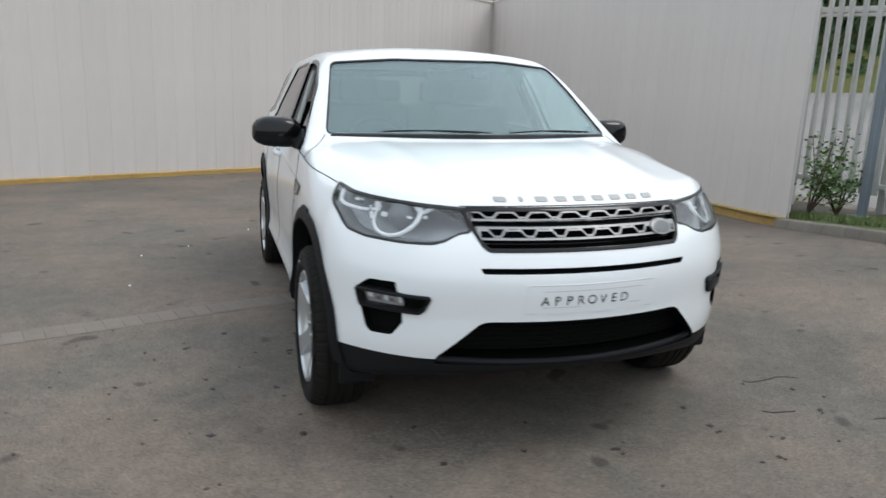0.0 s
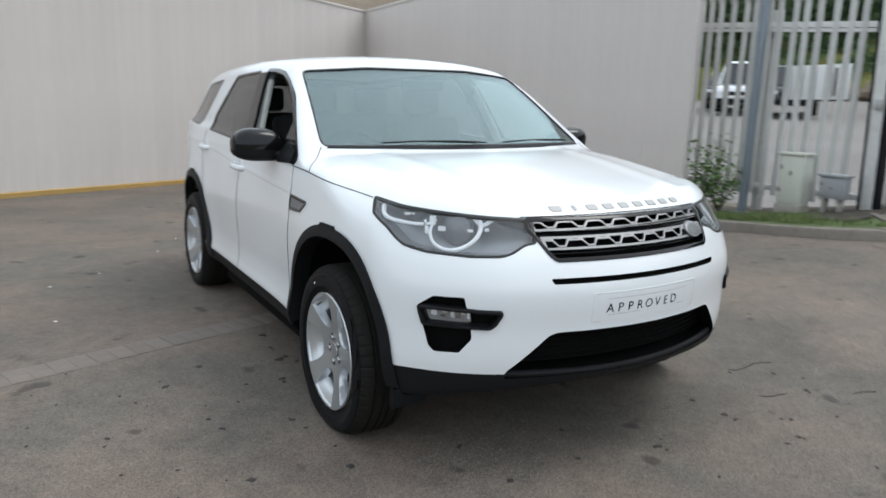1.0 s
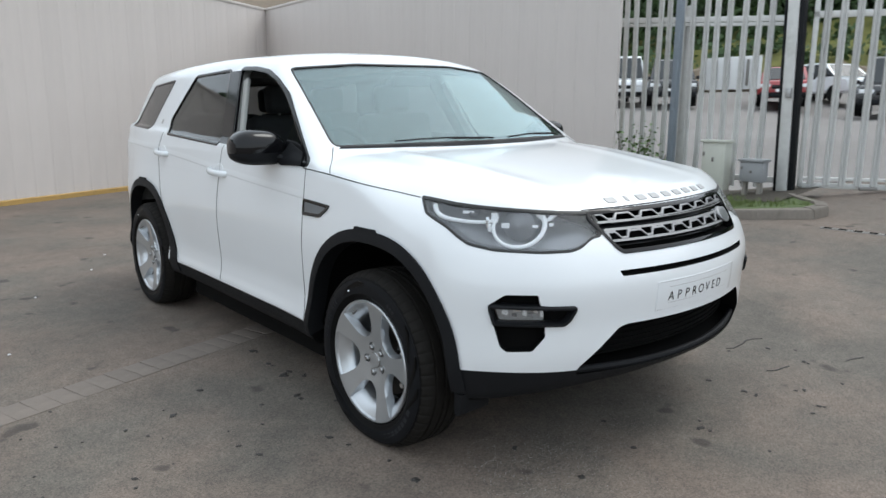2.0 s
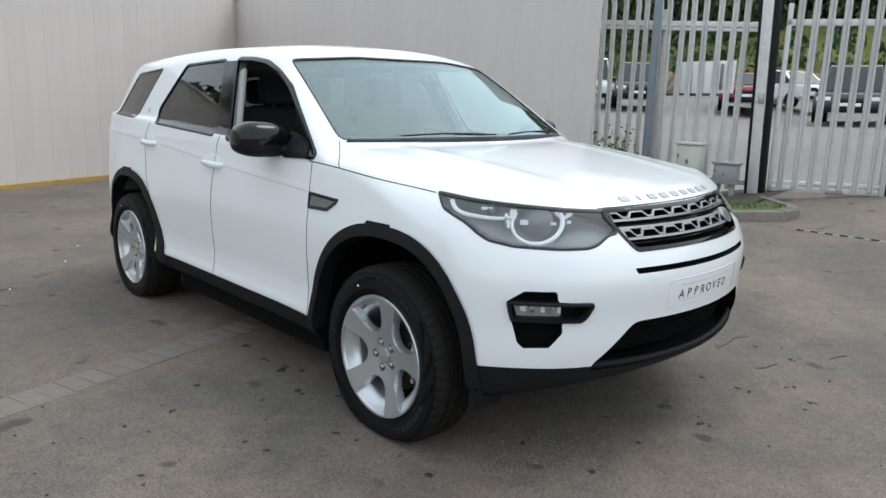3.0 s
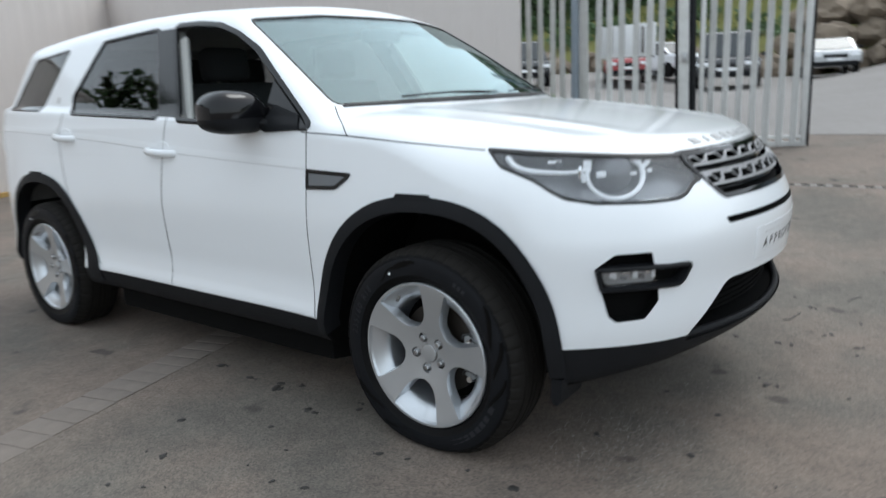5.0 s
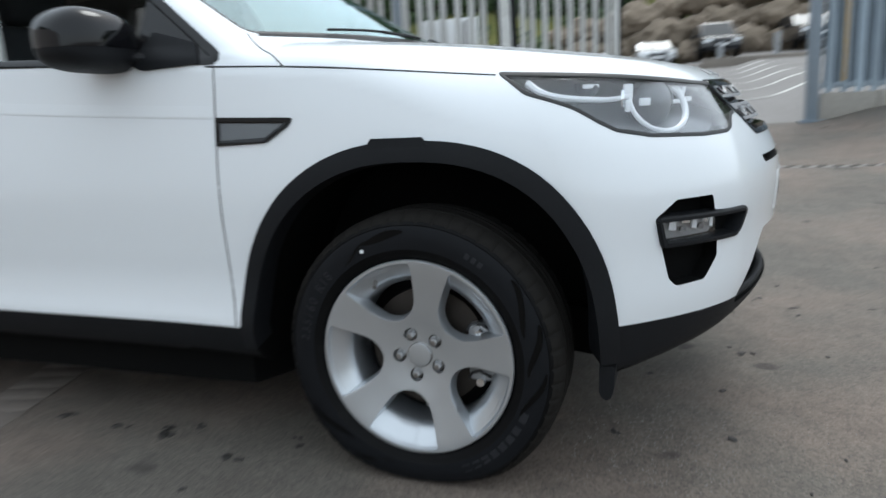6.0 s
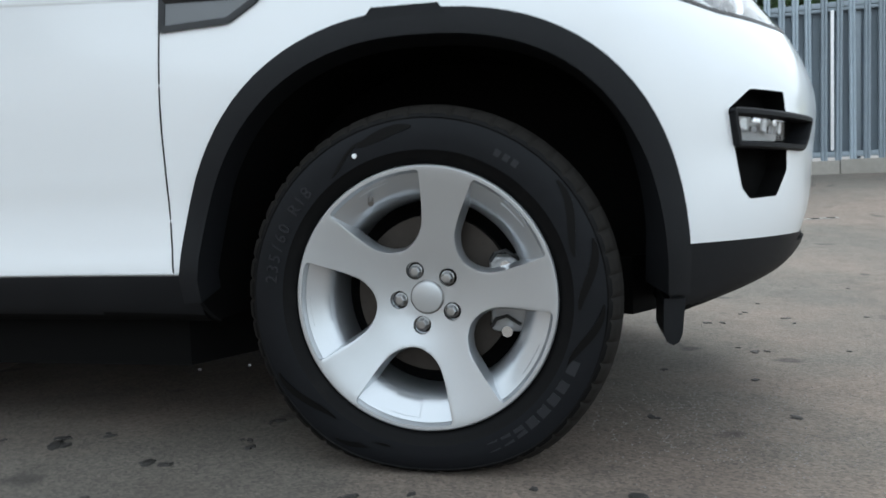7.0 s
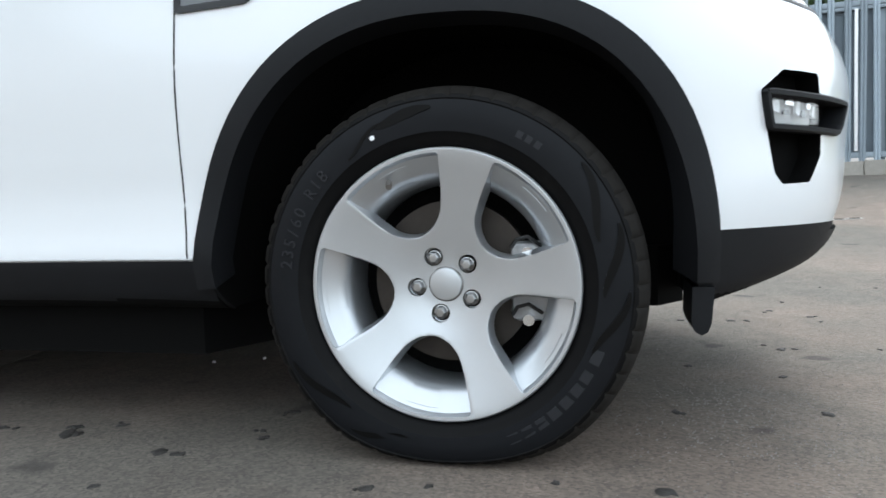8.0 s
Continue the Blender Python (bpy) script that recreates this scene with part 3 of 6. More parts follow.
def on_body(points, way, f=body_field, lift=0.0):
    """Where rays from the points along way meet the body, lifted off it."""
    o = np.array(points, float)
    d = np.array(way, float)
    d = d / np.linalg.norm(d)
    t = np.zeros(len(o))
    for _ in range(90):
        gap = f(*(o + t[:, None] * d).T)
        t = t + np.clip(gap * 0.6, -0.03, 0.12)
        if np.abs(gap).max() < 0.00015:
            break
    p = o + t[:, None] * d
    if lift:
        g = slope(f, p)
        p = p + lift * g / np.linalg.norm(g, axis=1)[:, None]
    return p

# ---- outlines of the car's openings ----
def arch_loop(a, b, axle, n=2.5, drop=0.35, steps=44, kick=0.0):
    """Wheel opening as (y, z) pairs from the front leg over the top to the rear leg; kick pushes the foot of the front leg out."""
    out = []
    for i in range(steps + 1):
        t = math.pi * i / steps
        c, s = math.cos(t), math.sin(t)
        k = n - 0.3 * (c < 0)
        up = abs(s) ** (2 / k)
        out.append((axle - a * math.copysign(abs(c) ** (2 / k), c) - kick * max(0.0, c) * (1 - up) ** 1.5, HUB_Z + b * up))
    return [(out[0][0], HUB_Z - drop)] + out + [(out[-1][0], HUB_Z - drop)]


FRONT_WAY = (0.0, 1.0, 0.0)
SIDE_WAY = (1.0, 0.0, 0.0)
LAMP_AT, LAMP_U, LAMP_WAY = Vector((-0.79, -0.2, 0)), Vector((0.578, -0.816, 0)), Vector((0.816, 0.578, 0))
FOG_AT, FOG_U, FOG_WAY = Vector((-0.797, -0.555, 0)), Vector((0.714, -0.7, 0)), Vector((0.7, 0.714, 0))


def front_pt(a, b):
    return (a, -1.6, b)


def side_pt(a, b):
    return (-1.6, a, b)


def lamp_pt(a, b):
    p = LAMP_AT + LAMP_U * float(a) - 0.6 * LAMP_WAY
    return (p.x, p.y, b)


def fog_pt(a, b):
    p = FOG_AT + FOG_U * float(a) - 0.6 * FOG_WAY
    return (p.x, p.y, b)


def rear_pt(a, b):
    return (a, 4.4, b)


VIEWS = {"rear": (rear_pt, (0.0, -1.0, 0.0)), "front": (front_pt, FRONT_WAY), "side": (side_pt, SIDE_WAY), "lamp": (lamp_pt, tuple(LAMP_WAY)), "fog": (fog_pt, tuple(FOG_WAY))}


def dense(loop, step=0.02):
    out = []
    for i, p in enumerate(loop):
        q = loop[(i + 1) % len(loop)]
        n = max(1, int(math.hypot(q[0] - p[0], q[1] - p[1]) / step))
        out += [(p[0] + (q[0] - p[0]) * k / n, p[1] + (q[1] - p[1]) * k / n) for k in range(n)]
    return out


GRILLE = rounded([(-0.435, 0.99), (0.435, 0.99), (0.448, 0.965), (0.40, 0.868), (0.38, 0.85), (-0.38, 0.85), (-0.40, 0.868), (-0.448, 0.965)], 0.012, 3)
INTAKE = rounded([(-0.40, 0.598), (0.40, 0.598), (0.548, 0.455), (0.55, 0.425), (-0.55, 0.425), (-0.548, 0.455)], 0.03, 4)
SLOT = rounded([(-0.415, 0.795), (0.415, 0.795), (0.405, 0.775), (-0.405, 0.775)], 0.006, 2)
FOG = rounded([(0.0, 0.690), (0.06, 0.730), (0.172, 0.730), (0.18, 0.693), (0.30, 0.683), (0.304, 0.673), (0.28, 0.638), (0.26, 0.625), (0.197, 0.620), (0.2, 0.578), (0.157, 0.526), (0.068, 0.523), (0.045, 0.543), (0.024, 0.615)], 0.006, 2)
LAMP = rounded([(-0.005, 1.036), (0.03, 0.985), (0.12, 0.948), (0.17, 0.915), (0.21, 0.893), (0.30, 0.876), (0.46, 0.868), (0.555, 0.869), (0.585, 0.878), (0.62, 0.907), (0.648, 0.91), (0.612, 0.987), (0.5, 0.995), (0.3, 1.012), (0.15, 1.024)], 0.01, 3)
WIN_FRONT = rounded([(0.52, 1.114), (0.945, 1.42), (1.10, 1.497), (1.25, 1.546), (1.42, 1.568), (1.60, 1.575), (1.37, 1.156)], 0.03, 4)
WIN_REAR = rounded([(1.53, 1.166), (1.735, 1.574), (2.24, 1.556), (2.41, 1.29), (2.36, 1.204)], 0.025, 4)
WIN_QUARTER = rounded([(2.75, 1.228), (2.60, 1.542), (3.04, 1.515), (3.2, 1.245)], 0.02, 3)
SCREEN_LOOP = rounded([(-0.752, 1.188), (-0.35, 1.193), (0.35, 1.193), (0.752, 1.188), (0.64, 1.562), (0.3, 1.59), (-0.3, 1.59), (-0.64, 1.562)], 0.03, 3)
REAR_LOOP = rounded([(-0.6, 1.27), (0.6, 1.27), (0.52, 1.545), (-0.52, 1.545)], 0.05, 4)


def cutter(bm, loop, view, depth=None, flat=None):
    """A cutter over an outline: its outer cap is flat, its floor follows the body at a depth or is flat."""
    pt, way = VIEWS[view]
    loop = dense(loop, 0.03)
    start = np.array([pt(a, b) for a, b in loop])
    w = np.array(way)
    a = [bm.verts.new(p) for p in start + 0.3 * w]
    b = [bm.verts.new(p) for p in (start + flat * w if flat else on_body(start, way) + depth * w)]
    bm.faces.new(a)
    bm.faces.new(b[::-1])
    for i in range(len(loop)):
        bm.faces.new((a[i], b[i], b[(i + 1) % len(loop)], a[(i + 1) % len(loop)]))


def mirrored(bm):
    """Adds the other side of the car to a mesh."""
    g = bmesh.ops.duplicate(bm, geom=bm.faces[:] + bm.verts[:] + bm.edges[:])["geom"]
    for v in g:
        if isinstance(v, bmesh.types.BMVert):
            v.co.x = -v.co.x
    bmesh.ops.recalc_face_normals(bm, faces=bm.faces[:])
    return bm


def other_side(bm):
    for v in bm.verts:
        v.co.x = -v.co.x
    bmesh.ops.reverse_faces(bm, faces=bm.faces[:])
    return bm


cut_side, cut_lamps, cut_nose = bmesh.new(), bmesh.new(), bmesh.new()
prism(cut_side, arch_loop(0.456, 0.505, AXLE_F + 0.006, drop=0.4), -0.52, -1.3, lambda a, b, c: (c, a, b))
prism(cut_side, arch_loop(0.45, 0.51, AXLE_R, drop=0.4), -0.52, -1.3, lambda a, b, c: (c, a, b))
for win in (WIN_FRONT, WIN_REAR, WIN_QUARTER):
    cutter(cut_side, win, "side", flat=1.05)
mirrored(cut_side)
cutter(cut_lamps, LAMP, "lamp", 0.075)
cutter(cut_lamps, FOG, "fog", 0.045)
mirrored(cut_lamps)
cutter(cut_nose, GRILLE, "front", 0.06)
cutter(cut_nose, INTAKE, "front", 0.11)
cutter(cut_nose, SLOT, "front", 0.03)
cutter(cut_nose, SCREEN_LOOP, "front", flat=2.95)
prism(cut_nose, REAR_LOOP, 3.1, 3.85, lambda a, b, c: (a, c, b))
CUTS = []
for c in (cut_side, cut_lamps, cut_nose):
    bmesh.ops.recalc_face_normals(c, faces=c.faces[:])
    CUTS.append(bpy.data.meshes.new("cut"))
    c.to_mesh(CUTS[-1])
    c.free()


def boolean(me, *cutters):
    a = bpy.data.objects.new("a", me)
    made = [a]
    for c in cutters:
        b = bpy.data.objects.new("b", c)
        made.append(b)
        mod = a.modifiers.new("cut", "BOOLEAN")
        mod.operation, mod.object, mod.solver = "DIFFERENCE", b, "EXACT"
    for o in made:
        scene.collection.objects.link(o)
    bpy.context.view_layer.update()
    out = bpy.data.meshes.new_from_object(a.evaluated_get(bpy.context.evaluated_depsgraph_get()))
    for o in made:
        bpy.data.objects.remove(o)
    return out


shell = solid(body_field, (-1.05, -1.0, 0.2), (1.05, 3.85, 1.8), 0.0165)
hollow = solid(inner_field, (-0.9, 0.3, 0.6), (0.9, 3.5, 1.75), 0.03)
shell = boolean(shell, hollow, *CUTS)

# ---- the shell parted into panels ----
car = thing("car", "white five-door off-road estate car standing on the tarmac", "car")
hood_line = curve([-0.95, -0.68, -0.2, 0.318, 0.56], [0.988, 0.991, 1.034, 1.085, 1.1])
bm = bmesh.new()
bm.from_mesh(shell)
bm.normal_update()
for z, test in ((0.408, lambda c: c.y > 0.2), (0.446, lambda c: c.y < -0.2)):
    fs = [f for f in bm.faces if test(f.calc_center_median()) and abs(f.calc_center_median().z - z) < 0.06]
    g = list({v for f in fs for v in f.verts}) + list({e for f in fs for e in f.edges}) + fs
    bmesh.ops.bisect_plane(bm, geom=g, plane_co=(0, 0, z), plane_no=(0, 0, 1))
bm.verts.index_update()
bm.verts.ensure_lookup_table()
co = np.array([v.co for v in bm.verts])
field = body_field(*co.T)
grad = slope(body_field, co)
grad /= np.linalg.norm(grad, axis=1)[:, None]


def inside_loop(y, z, loop):
    hit = False
    for i, (a, b) in enumerate(loop):
        c, d = loop[(i + 1) % len(loop)]
        if (b > z) != (d > z) and y < (c - a) * (z - b) / (d - b) + a:
            hit = not hit
    return hit


DOOR_FRONT = [(0.52, 0.40), (0.54, 0.60), (0.545, 0.95), (0.55, 1.125), (1.43, 1.175), (1.50, 0.9), (1.49, 0.40)]
DOOR_REAR = [(1.49, 0.40), (1.50, 0.9), (1.43, 1.175), (2.42, 1.215), (2.47, 1.12), (2.42, 0.88), (2.27, 0.62), (2.14, 0.44), (2.12, 0.40)]


def panel_of(f):
    c = f.calc_center_median()
    n = f.normal
    if max(abs(field[v.index]) for v in f.verts) > 0.0035 or (c.z < 0.33 and n.z < -0.6):
        if c.y > 0.55 and c.z > 0.7 and abs(c.x) < 0.84:
            return "cabin_lining"
        if c.y < -0.1 and abs(c.x) > 0.43 and (c.z > 0.885 or (c.z > 0.84 and c.y < -0.46)):
            return "lamp_housing" + ("_l" if c.x > 0 else "_r")
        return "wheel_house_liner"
    if c.y < -0.2 and c.z < 0.446:
        return "lower_bumper"
    if c.y > 0.2 and c.z < 0.408:
        return "sill_cladding"
    if c.y < 0.62 and c.z > hood_line(c.y) and c.z < 1.25 and not (c.y > 0.45 and abs(c.x) > 0.76):
        return "bonnet"
    if c.y < -0.33 - 0.6 * (0.9 - c.z) and c.z < 0.99 or (c.y < -0.42 and c.z < 0.9):
        return "front_bumper"
    if c.z > 1.54 and n.z > 0.5:
        return "roof"
    if abs(c.x) > 0.6:
        if inside_loop(c.y, c.z, DOOR_FRONT):
            return "front_door" + ("_l" if c.x > 0 else "_r")
        if inside_loop(c.y, c.z, DOOR_REAR):
            return "rear_door" + ("_l" if c.x > 0 else "_r")
    return "body"


groups = {}
for f in bm.faces:
    groups.setdefault(panel_of(f), []).append([v.index for v in f.verts])
bm.free()
# the wheel house liner carries its deep shade in its colour
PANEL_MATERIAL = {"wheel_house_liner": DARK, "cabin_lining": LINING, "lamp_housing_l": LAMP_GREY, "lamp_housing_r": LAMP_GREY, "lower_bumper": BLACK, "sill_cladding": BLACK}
PANELS = {}
for key, fs in groups.items():
    used = sorted({i for f in fs for i in f})
    at = {i: k for k, i in enumerate(used)}
    me = bpy.data.meshes.new(key)
    me.from_pydata(co[used].tolist(), [], [[at[i] for i in f] for f in fs])
    me.materials.append(PANEL_MATERIAL.get(key, PAINT))
    if PANEL_MATERIAL.get(key, PAINT) in (PAINT, BLACK):
        me.shade_smooth()
        me.normals_split_custom_set_from_vertices(grad[used].tolist())
    else:
        smooth(me, 30)
    ob = new(key.removesuffix("_l").removesuffix("_r"), me)
    ob.parent = car
    PANELS[key] = ob
for key, words in {"lower_bumper": "grained black lower bumper", "sill_cladding": "grained black sill cladding", "wheel_house_liner": "dark wheel house and recess liners", "cabin_lining": "dark cabin lining"}.items():
    tagged(PANELS[key], words)


# ---- trims laid on the body ----
def ribbon(loops, view, closed=True):
    """A surface through several loops of equal length, each given as (points, lift): laid on the body along the view."""
    pt, way = VIEWS[view]
    bm = bmesh.new()
    rows = [[bm.verts.new(p) for p in on_body([pt(a, b) for a, b in loop], way, lift=lift)] for loop, lift in loops]
    n = len(rows[0])
    for p, q in zip(rows, rows[1:]):
        for i in range(n if closed else n - 1):
            bm.faces.new((p[i], p[(i + 1) % n], q[(i + 1) % n], q[i]))
    bmesh.ops.recalc_face_normals(bm, faces=bm.faces[:])
    return bm


def grown(loop, d):
    """An outline moved outward by d (inward if negative)."""
    n = len(loop)
    area = sum(loop[i][0] * loop[(i + 1) % n][1] - loop[(i + 1) % n][0] * loop[i][1] for i in range(n))
    s = 1 if area > 0 else -1
    out = []
    for i in range(n):
        a, b, c = (Vector(loop[(i + k - 1) % n]) for k in range(3))
        u, w = (b - a), (c - b)
        if u.length < 1e-7 or w.length < 1e-7:
            u = w = c - a
        nrm = Vector((u.y, -u.x)).normalized() + Vector((w.y, -w.x)).normalized()
        nrm = nrm.normalized() if nrm.length > 1e-6 else Vector((0, 0))
        out.append(tuple(b + nrm * d * s))
    return out


def trim(loop, width_in, width_out, view, lift=0.003, sink=0.01):
    """A raised band along an outline, rounded over and sunk into the body at both edges."""
    loop = dense(loop, 0.02)
    return ribbon([(grown(loop, -width_in), -sink), (grown(loop, -width_in), lift * 0.7), (grown(loop, -width_in * 0.6), lift), (grown(loop, width_out * 0.6), lift), (grown(loop, width_out), lift * 0.6), (grown(loop, width_out), -sink)], view)


def pane(loop, view, lift=0.0, thick=0.004, step=0.03, back=0.0):
    """A curved plate filling an outline: rows scanned across it, laid on the body and given thickness."""
    pt, way = VIEWS[view]
    bs = sorted({round(b, 4) for a, b in loop} | set(np.round(np.arange(min(p[1] for p in loop), max(p[1] for p in loop), step), 4)))
    keep = [bs[0]]
    for b in bs[1:]:
        if b - keep[-1] > 0.0015:
            keep.append(b)
    rows = []
    m = max(3, int((max(p[0] for p in loop) - min(p[0] for p in loop)) / step))
    for b in keep:
        bb = min(max(b, keep[0] + 1e-4), keep[-1] - 1e-4)
        cross = []
        for i, (a0, b0) in enumerate(loop):
            a1, b1 = loop[(i + 1) % len(loop)]
            if (b0 > bb) != (b1 > bb):
                cross.append(a0 + (a1 - a0) * (bb - b0) / (b1 - b0))
        if len(cross) >= 2:
            rows.append([(min(cross) + (max(cross) - min(cross)) * k / m, b) for k in range(m + 1)])
    flat = on_body([pt(a, b) for r in rows for a, b in r], way, lift=lift) + back * np.array(way)
    g = slope(body_field, flat - back * np.array(way))
    under = flat - thick * g / np.linalg.norm(g, axis=1)[:, None]
    bm = bmesh.new()
    R, M = len(rows), m + 1
    up = [bm.verts.new(p) for p in flat]
    lo = [bm.verts.new(p) for p in under]
    for i in range(R - 1):
        for k in range(m):
            q = (i * M + k, i * M + k + 1, (i + 1) * M + k + 1, (i + 1) * M + k)
            bm.faces.new([up[j] for j in q])
            bm.faces.new([lo[j] for j in q[::-1]])
    rim = [k for k in range(M)] + [i * M + m for i in range(1, R)] + [(R - 1) * M + k for k in range(m - 1, -1, -1)] + [i * M for i in range(R - 2, 0, -1)]
    for i, a in enumerate(rim):
        b = rim[(i + 1) % len(rim)]
        bm.faces.new((up[a], up[b], lo[b], lo[a]))
    bmesh.ops.recalc_face_normals(bm, faces=bm.faces[:])
    return bm


def both(name, build, mat, label="", parent=car, angle=35):
    """A part on the driver's side and its mirror image on the other."""
    return part(name, build(), mat, parent, label, angle), part(name, other_side(build()), mat, parent, label, angle)


def glazed(ob):
    ob.visible_shadow = False
    return ob


def seam(points, view, r=0.0022):
    """A shut line: a dark rubber bead let into the surface along a line."""
    pt, way = VIEWS[view]
    far = np.concatenate(([0.0], np.cumsum([math.hypot(b[0] - a[0], b[1] - a[1]) for a, b in zip(points, points[1:])])))
    fa, fb = curve(far, [p[0] for p in points]), curve(far, [p[1] for p in points])
    line = [(float(fa(s)), float(fb(s))) for s in np.linspace(0, far[-1], 60)]
    return tube(bmesh.new(), [tuple(p) for p in on_body([pt(a, b) for a, b in line], way, lift=-0.0004)], r, 6)


def pillar_seam(r=0.002):
    """The joint from the foot of the windscreen down to the wing, drawn straight and laid on the body."""
    top = on_body([front_pt(-0.757, 1.184)], FRONT_WAY)[0]
    foot = on_body([side_pt(0.33, 1.086)], SIDE_WAY)[0]
    p = np.array([top + (foot - top) * k / 16 for k in range(17)])
    for _ in range(8):
        g = slope(body_field, p)
        p = p - body_field(*p.T)[:, None] * g / (g * g).sum(1)[:, None]
    return tube(bmesh.new(), [tuple(q) for q in p], r, 6)


# glazing and its black surrounds
glazed(part("windscreen", pane(SCREEN_LOOP, "front", lift=-0.004, thick=0.005), SCREEN, car, "slightly green tinted windscreen"))
part("windscreen_seal", trim(SCREEN_LOOP, 0.004, 0.003, "front", 0.001), SEAL, car)
glazed(part("rear_window", pane(REAR_LOOP, "rear", -0.003, 0.004), PRIVACY, car, "dark privacy glass"))
part("rear_window_seal", trim(REAR_LOOP, 0.012, 0.006, "rear", 0.002), SEAL, car)
for sgn in (1, -1):
    side = (lambda b: b) if sgn == 1 else other_side
    part("window_seal", side(trim(WIN_FRONT, 0.008, 0.014, "side", 0.003)), BLACK_GLOSS, car)
    part("window_seal", side(trim(WIN_REAR, 0.006, 0.009, "side", 0.003)), BLACK_GLOSS, car)
    part("window_seal", side(trim(WIN_QUARTER, 0.006, 0.006, "side", 0.002)), BLACK_GLOSS, car)
    part("pillar_cover", side(pane([(1.385, 1.168), (1.525, 1.174), (1.728, 1.565), (1.605, 1.566)], "side", 0.004, 0.012)), BLACK_GLOSS, car, "gloss black pillar cover between the doors")
    glazed(part("rear_door_window", side(pane(WIN_REAR, "side", -0.003, 0.004)), PRIVACY, car, "dark privacy glass"))
    glazed(part("quarter_window", side(pane(WIN_QUARTER, "side", -0.001, 0.004)), PRIVACY, car, "dark privacy glass"))
    part("quarter_light", side(pane([(0.55, 1.122), (0.68, 1.216), (0.79, 1.294), (0.80, 1.14)], "side", 0.002, 0.012)), BLACK_GLOSS, car, "small fixed black corner panel")
glazed(part("front_door_window", other_side(pane(WIN_FRONT, "side", -0.003, 0.004)), DOOR_GLASS, car))

# shut lines
SEAMS = [[(0.512, 0.408), (0.522, 0.5), (0.529, 0.65), (0.531, 0.9), (0.533, 1.10)], [(1.49, 0.408), (1.495, 0.9), (1.45, 1.165)], [(2.14, 0.44), (2.27, 0.62), (2.42, 0.88), (2.47, 1.12), (2.44, 1.21)]]
HOOD_SEAM = [(y, float(hood_line(y)) - 0.002) for y in (-0.2, -0.1, 0.05, 0.2, 0.35, 0.5, 0.56)]
for sgn in (1, -1):
    side = (lambda b: b) if sgn == 1 else other_side
    for s in SEAMS:
        part("shut_line", side(seam(s, "side")), SEAL, car)
    part("shut_line", side(seam(HOOD_SEAM, "side", 0.0026)), SEAL, car)
    part("shut_line", side(pillar_seam()), SEAL, car)
part("shut_line", seam([(-0.45, 0.995), (-0.2, 0.997), (0.2, 0.997), (0.45, 0.995)], "front", 0.003), SEAL, car)

# the crease along the doors: a fold standing a little proud of the panels
for sgn in (1, -1):
    side = (lambda b: b) if sgn == 1 else other_side
    for y0, y1 in ((0.54, 1.487), (1.505, 2.43), (2.5, 3.3)):
        line = [(y, float(crease(y))) for y in np.linspace(y0, y1, 40)]
        rows = [([(y, z + dz) for y, z in line], lift) for dz, lift in ((0.05, -0.0012), (0.026, 0.0003), (0.004, 0.0014), (-0.001, 0.0013), (-0.0055, -0.0012))]
        part("body_line", side(ribbon(rows, "side", False)), PAINT, car)

# wheel arch cladding with its raised centre tab
for sgn in (1, -1):
    side = (lambda b: b) if sgn == 1 else other_side
    for axle, b_out, kick in ((AXLE_F + 0.006, 0.529, 0.0), (AXLE_R, 0.53, 0.13)):
        outer = arch_loop(0.484, b_out, axle, drop=0.0, kick=kick)[1:-1]
        inner = arch_loop(0.446, b_out - 0.043, axle, drop=0.0, kick=kick * 0.5)[1:-1]
        mid = [((p[0] * 0.5 + q[0] * 0.5), (p[1] * 0.5 + q[1] * 0.5)) for p, q in zip(outer, inner)]
        bm = ribbon([(outer, -0.01), (outer, 0.004), (grown(outer, 0.006), 0.009), (mid, 0.013), (inner, 0.012), (inner, -0.06)], "side", False)
        part("wheel_arch_cladding", side(bm), BLACK, car, "grained black wheel arch cladding")
        tab = [(axle + 0.1, HUB_Z + b_out - 0.02), (axle + 0.075, HUB_Z + b_out + 0.013), (axle - 0.05, HUB_Z + b_out + 0.013), (axle - 0.075, HUB_Z + b_out - 0.02)]
        part("arch_tab", side(pane(tab, "side", 0.011, 0.02, 0.01)), BLACK, car)

# ---- nose: grille, lamps, plate ----
def nose_y(x, z, depth=0.0):
    return -0.888 + 0.4 * x * x + float(lean(z)) + depth


def on_nose(bm, depth):
    """Bends a flat (x, z) plate, drawn in the xy plane, round the nose at a depth."""
    reach = max(abs(v.co.x) for v in bm.verts)
    for x in np.arange(-0.54, 0.55, 0.045):
        if abs(x) < reach:
            bmesh.ops.bisect_plane(bm, geom=bm.verts[:] + bm.edges[:] + bm.faces[:], plane_co=(x, 0, 0), plane_no=(1, 0, 0))
    for v in bm.verts:
        v.co = (v.co.x, nose_y(v.co.x, v.co.y, depth) - v.co.z, v.co.y)
    bmesh.ops.recalc_face_normals(bm, faces=bm.faces[:])
    return bm


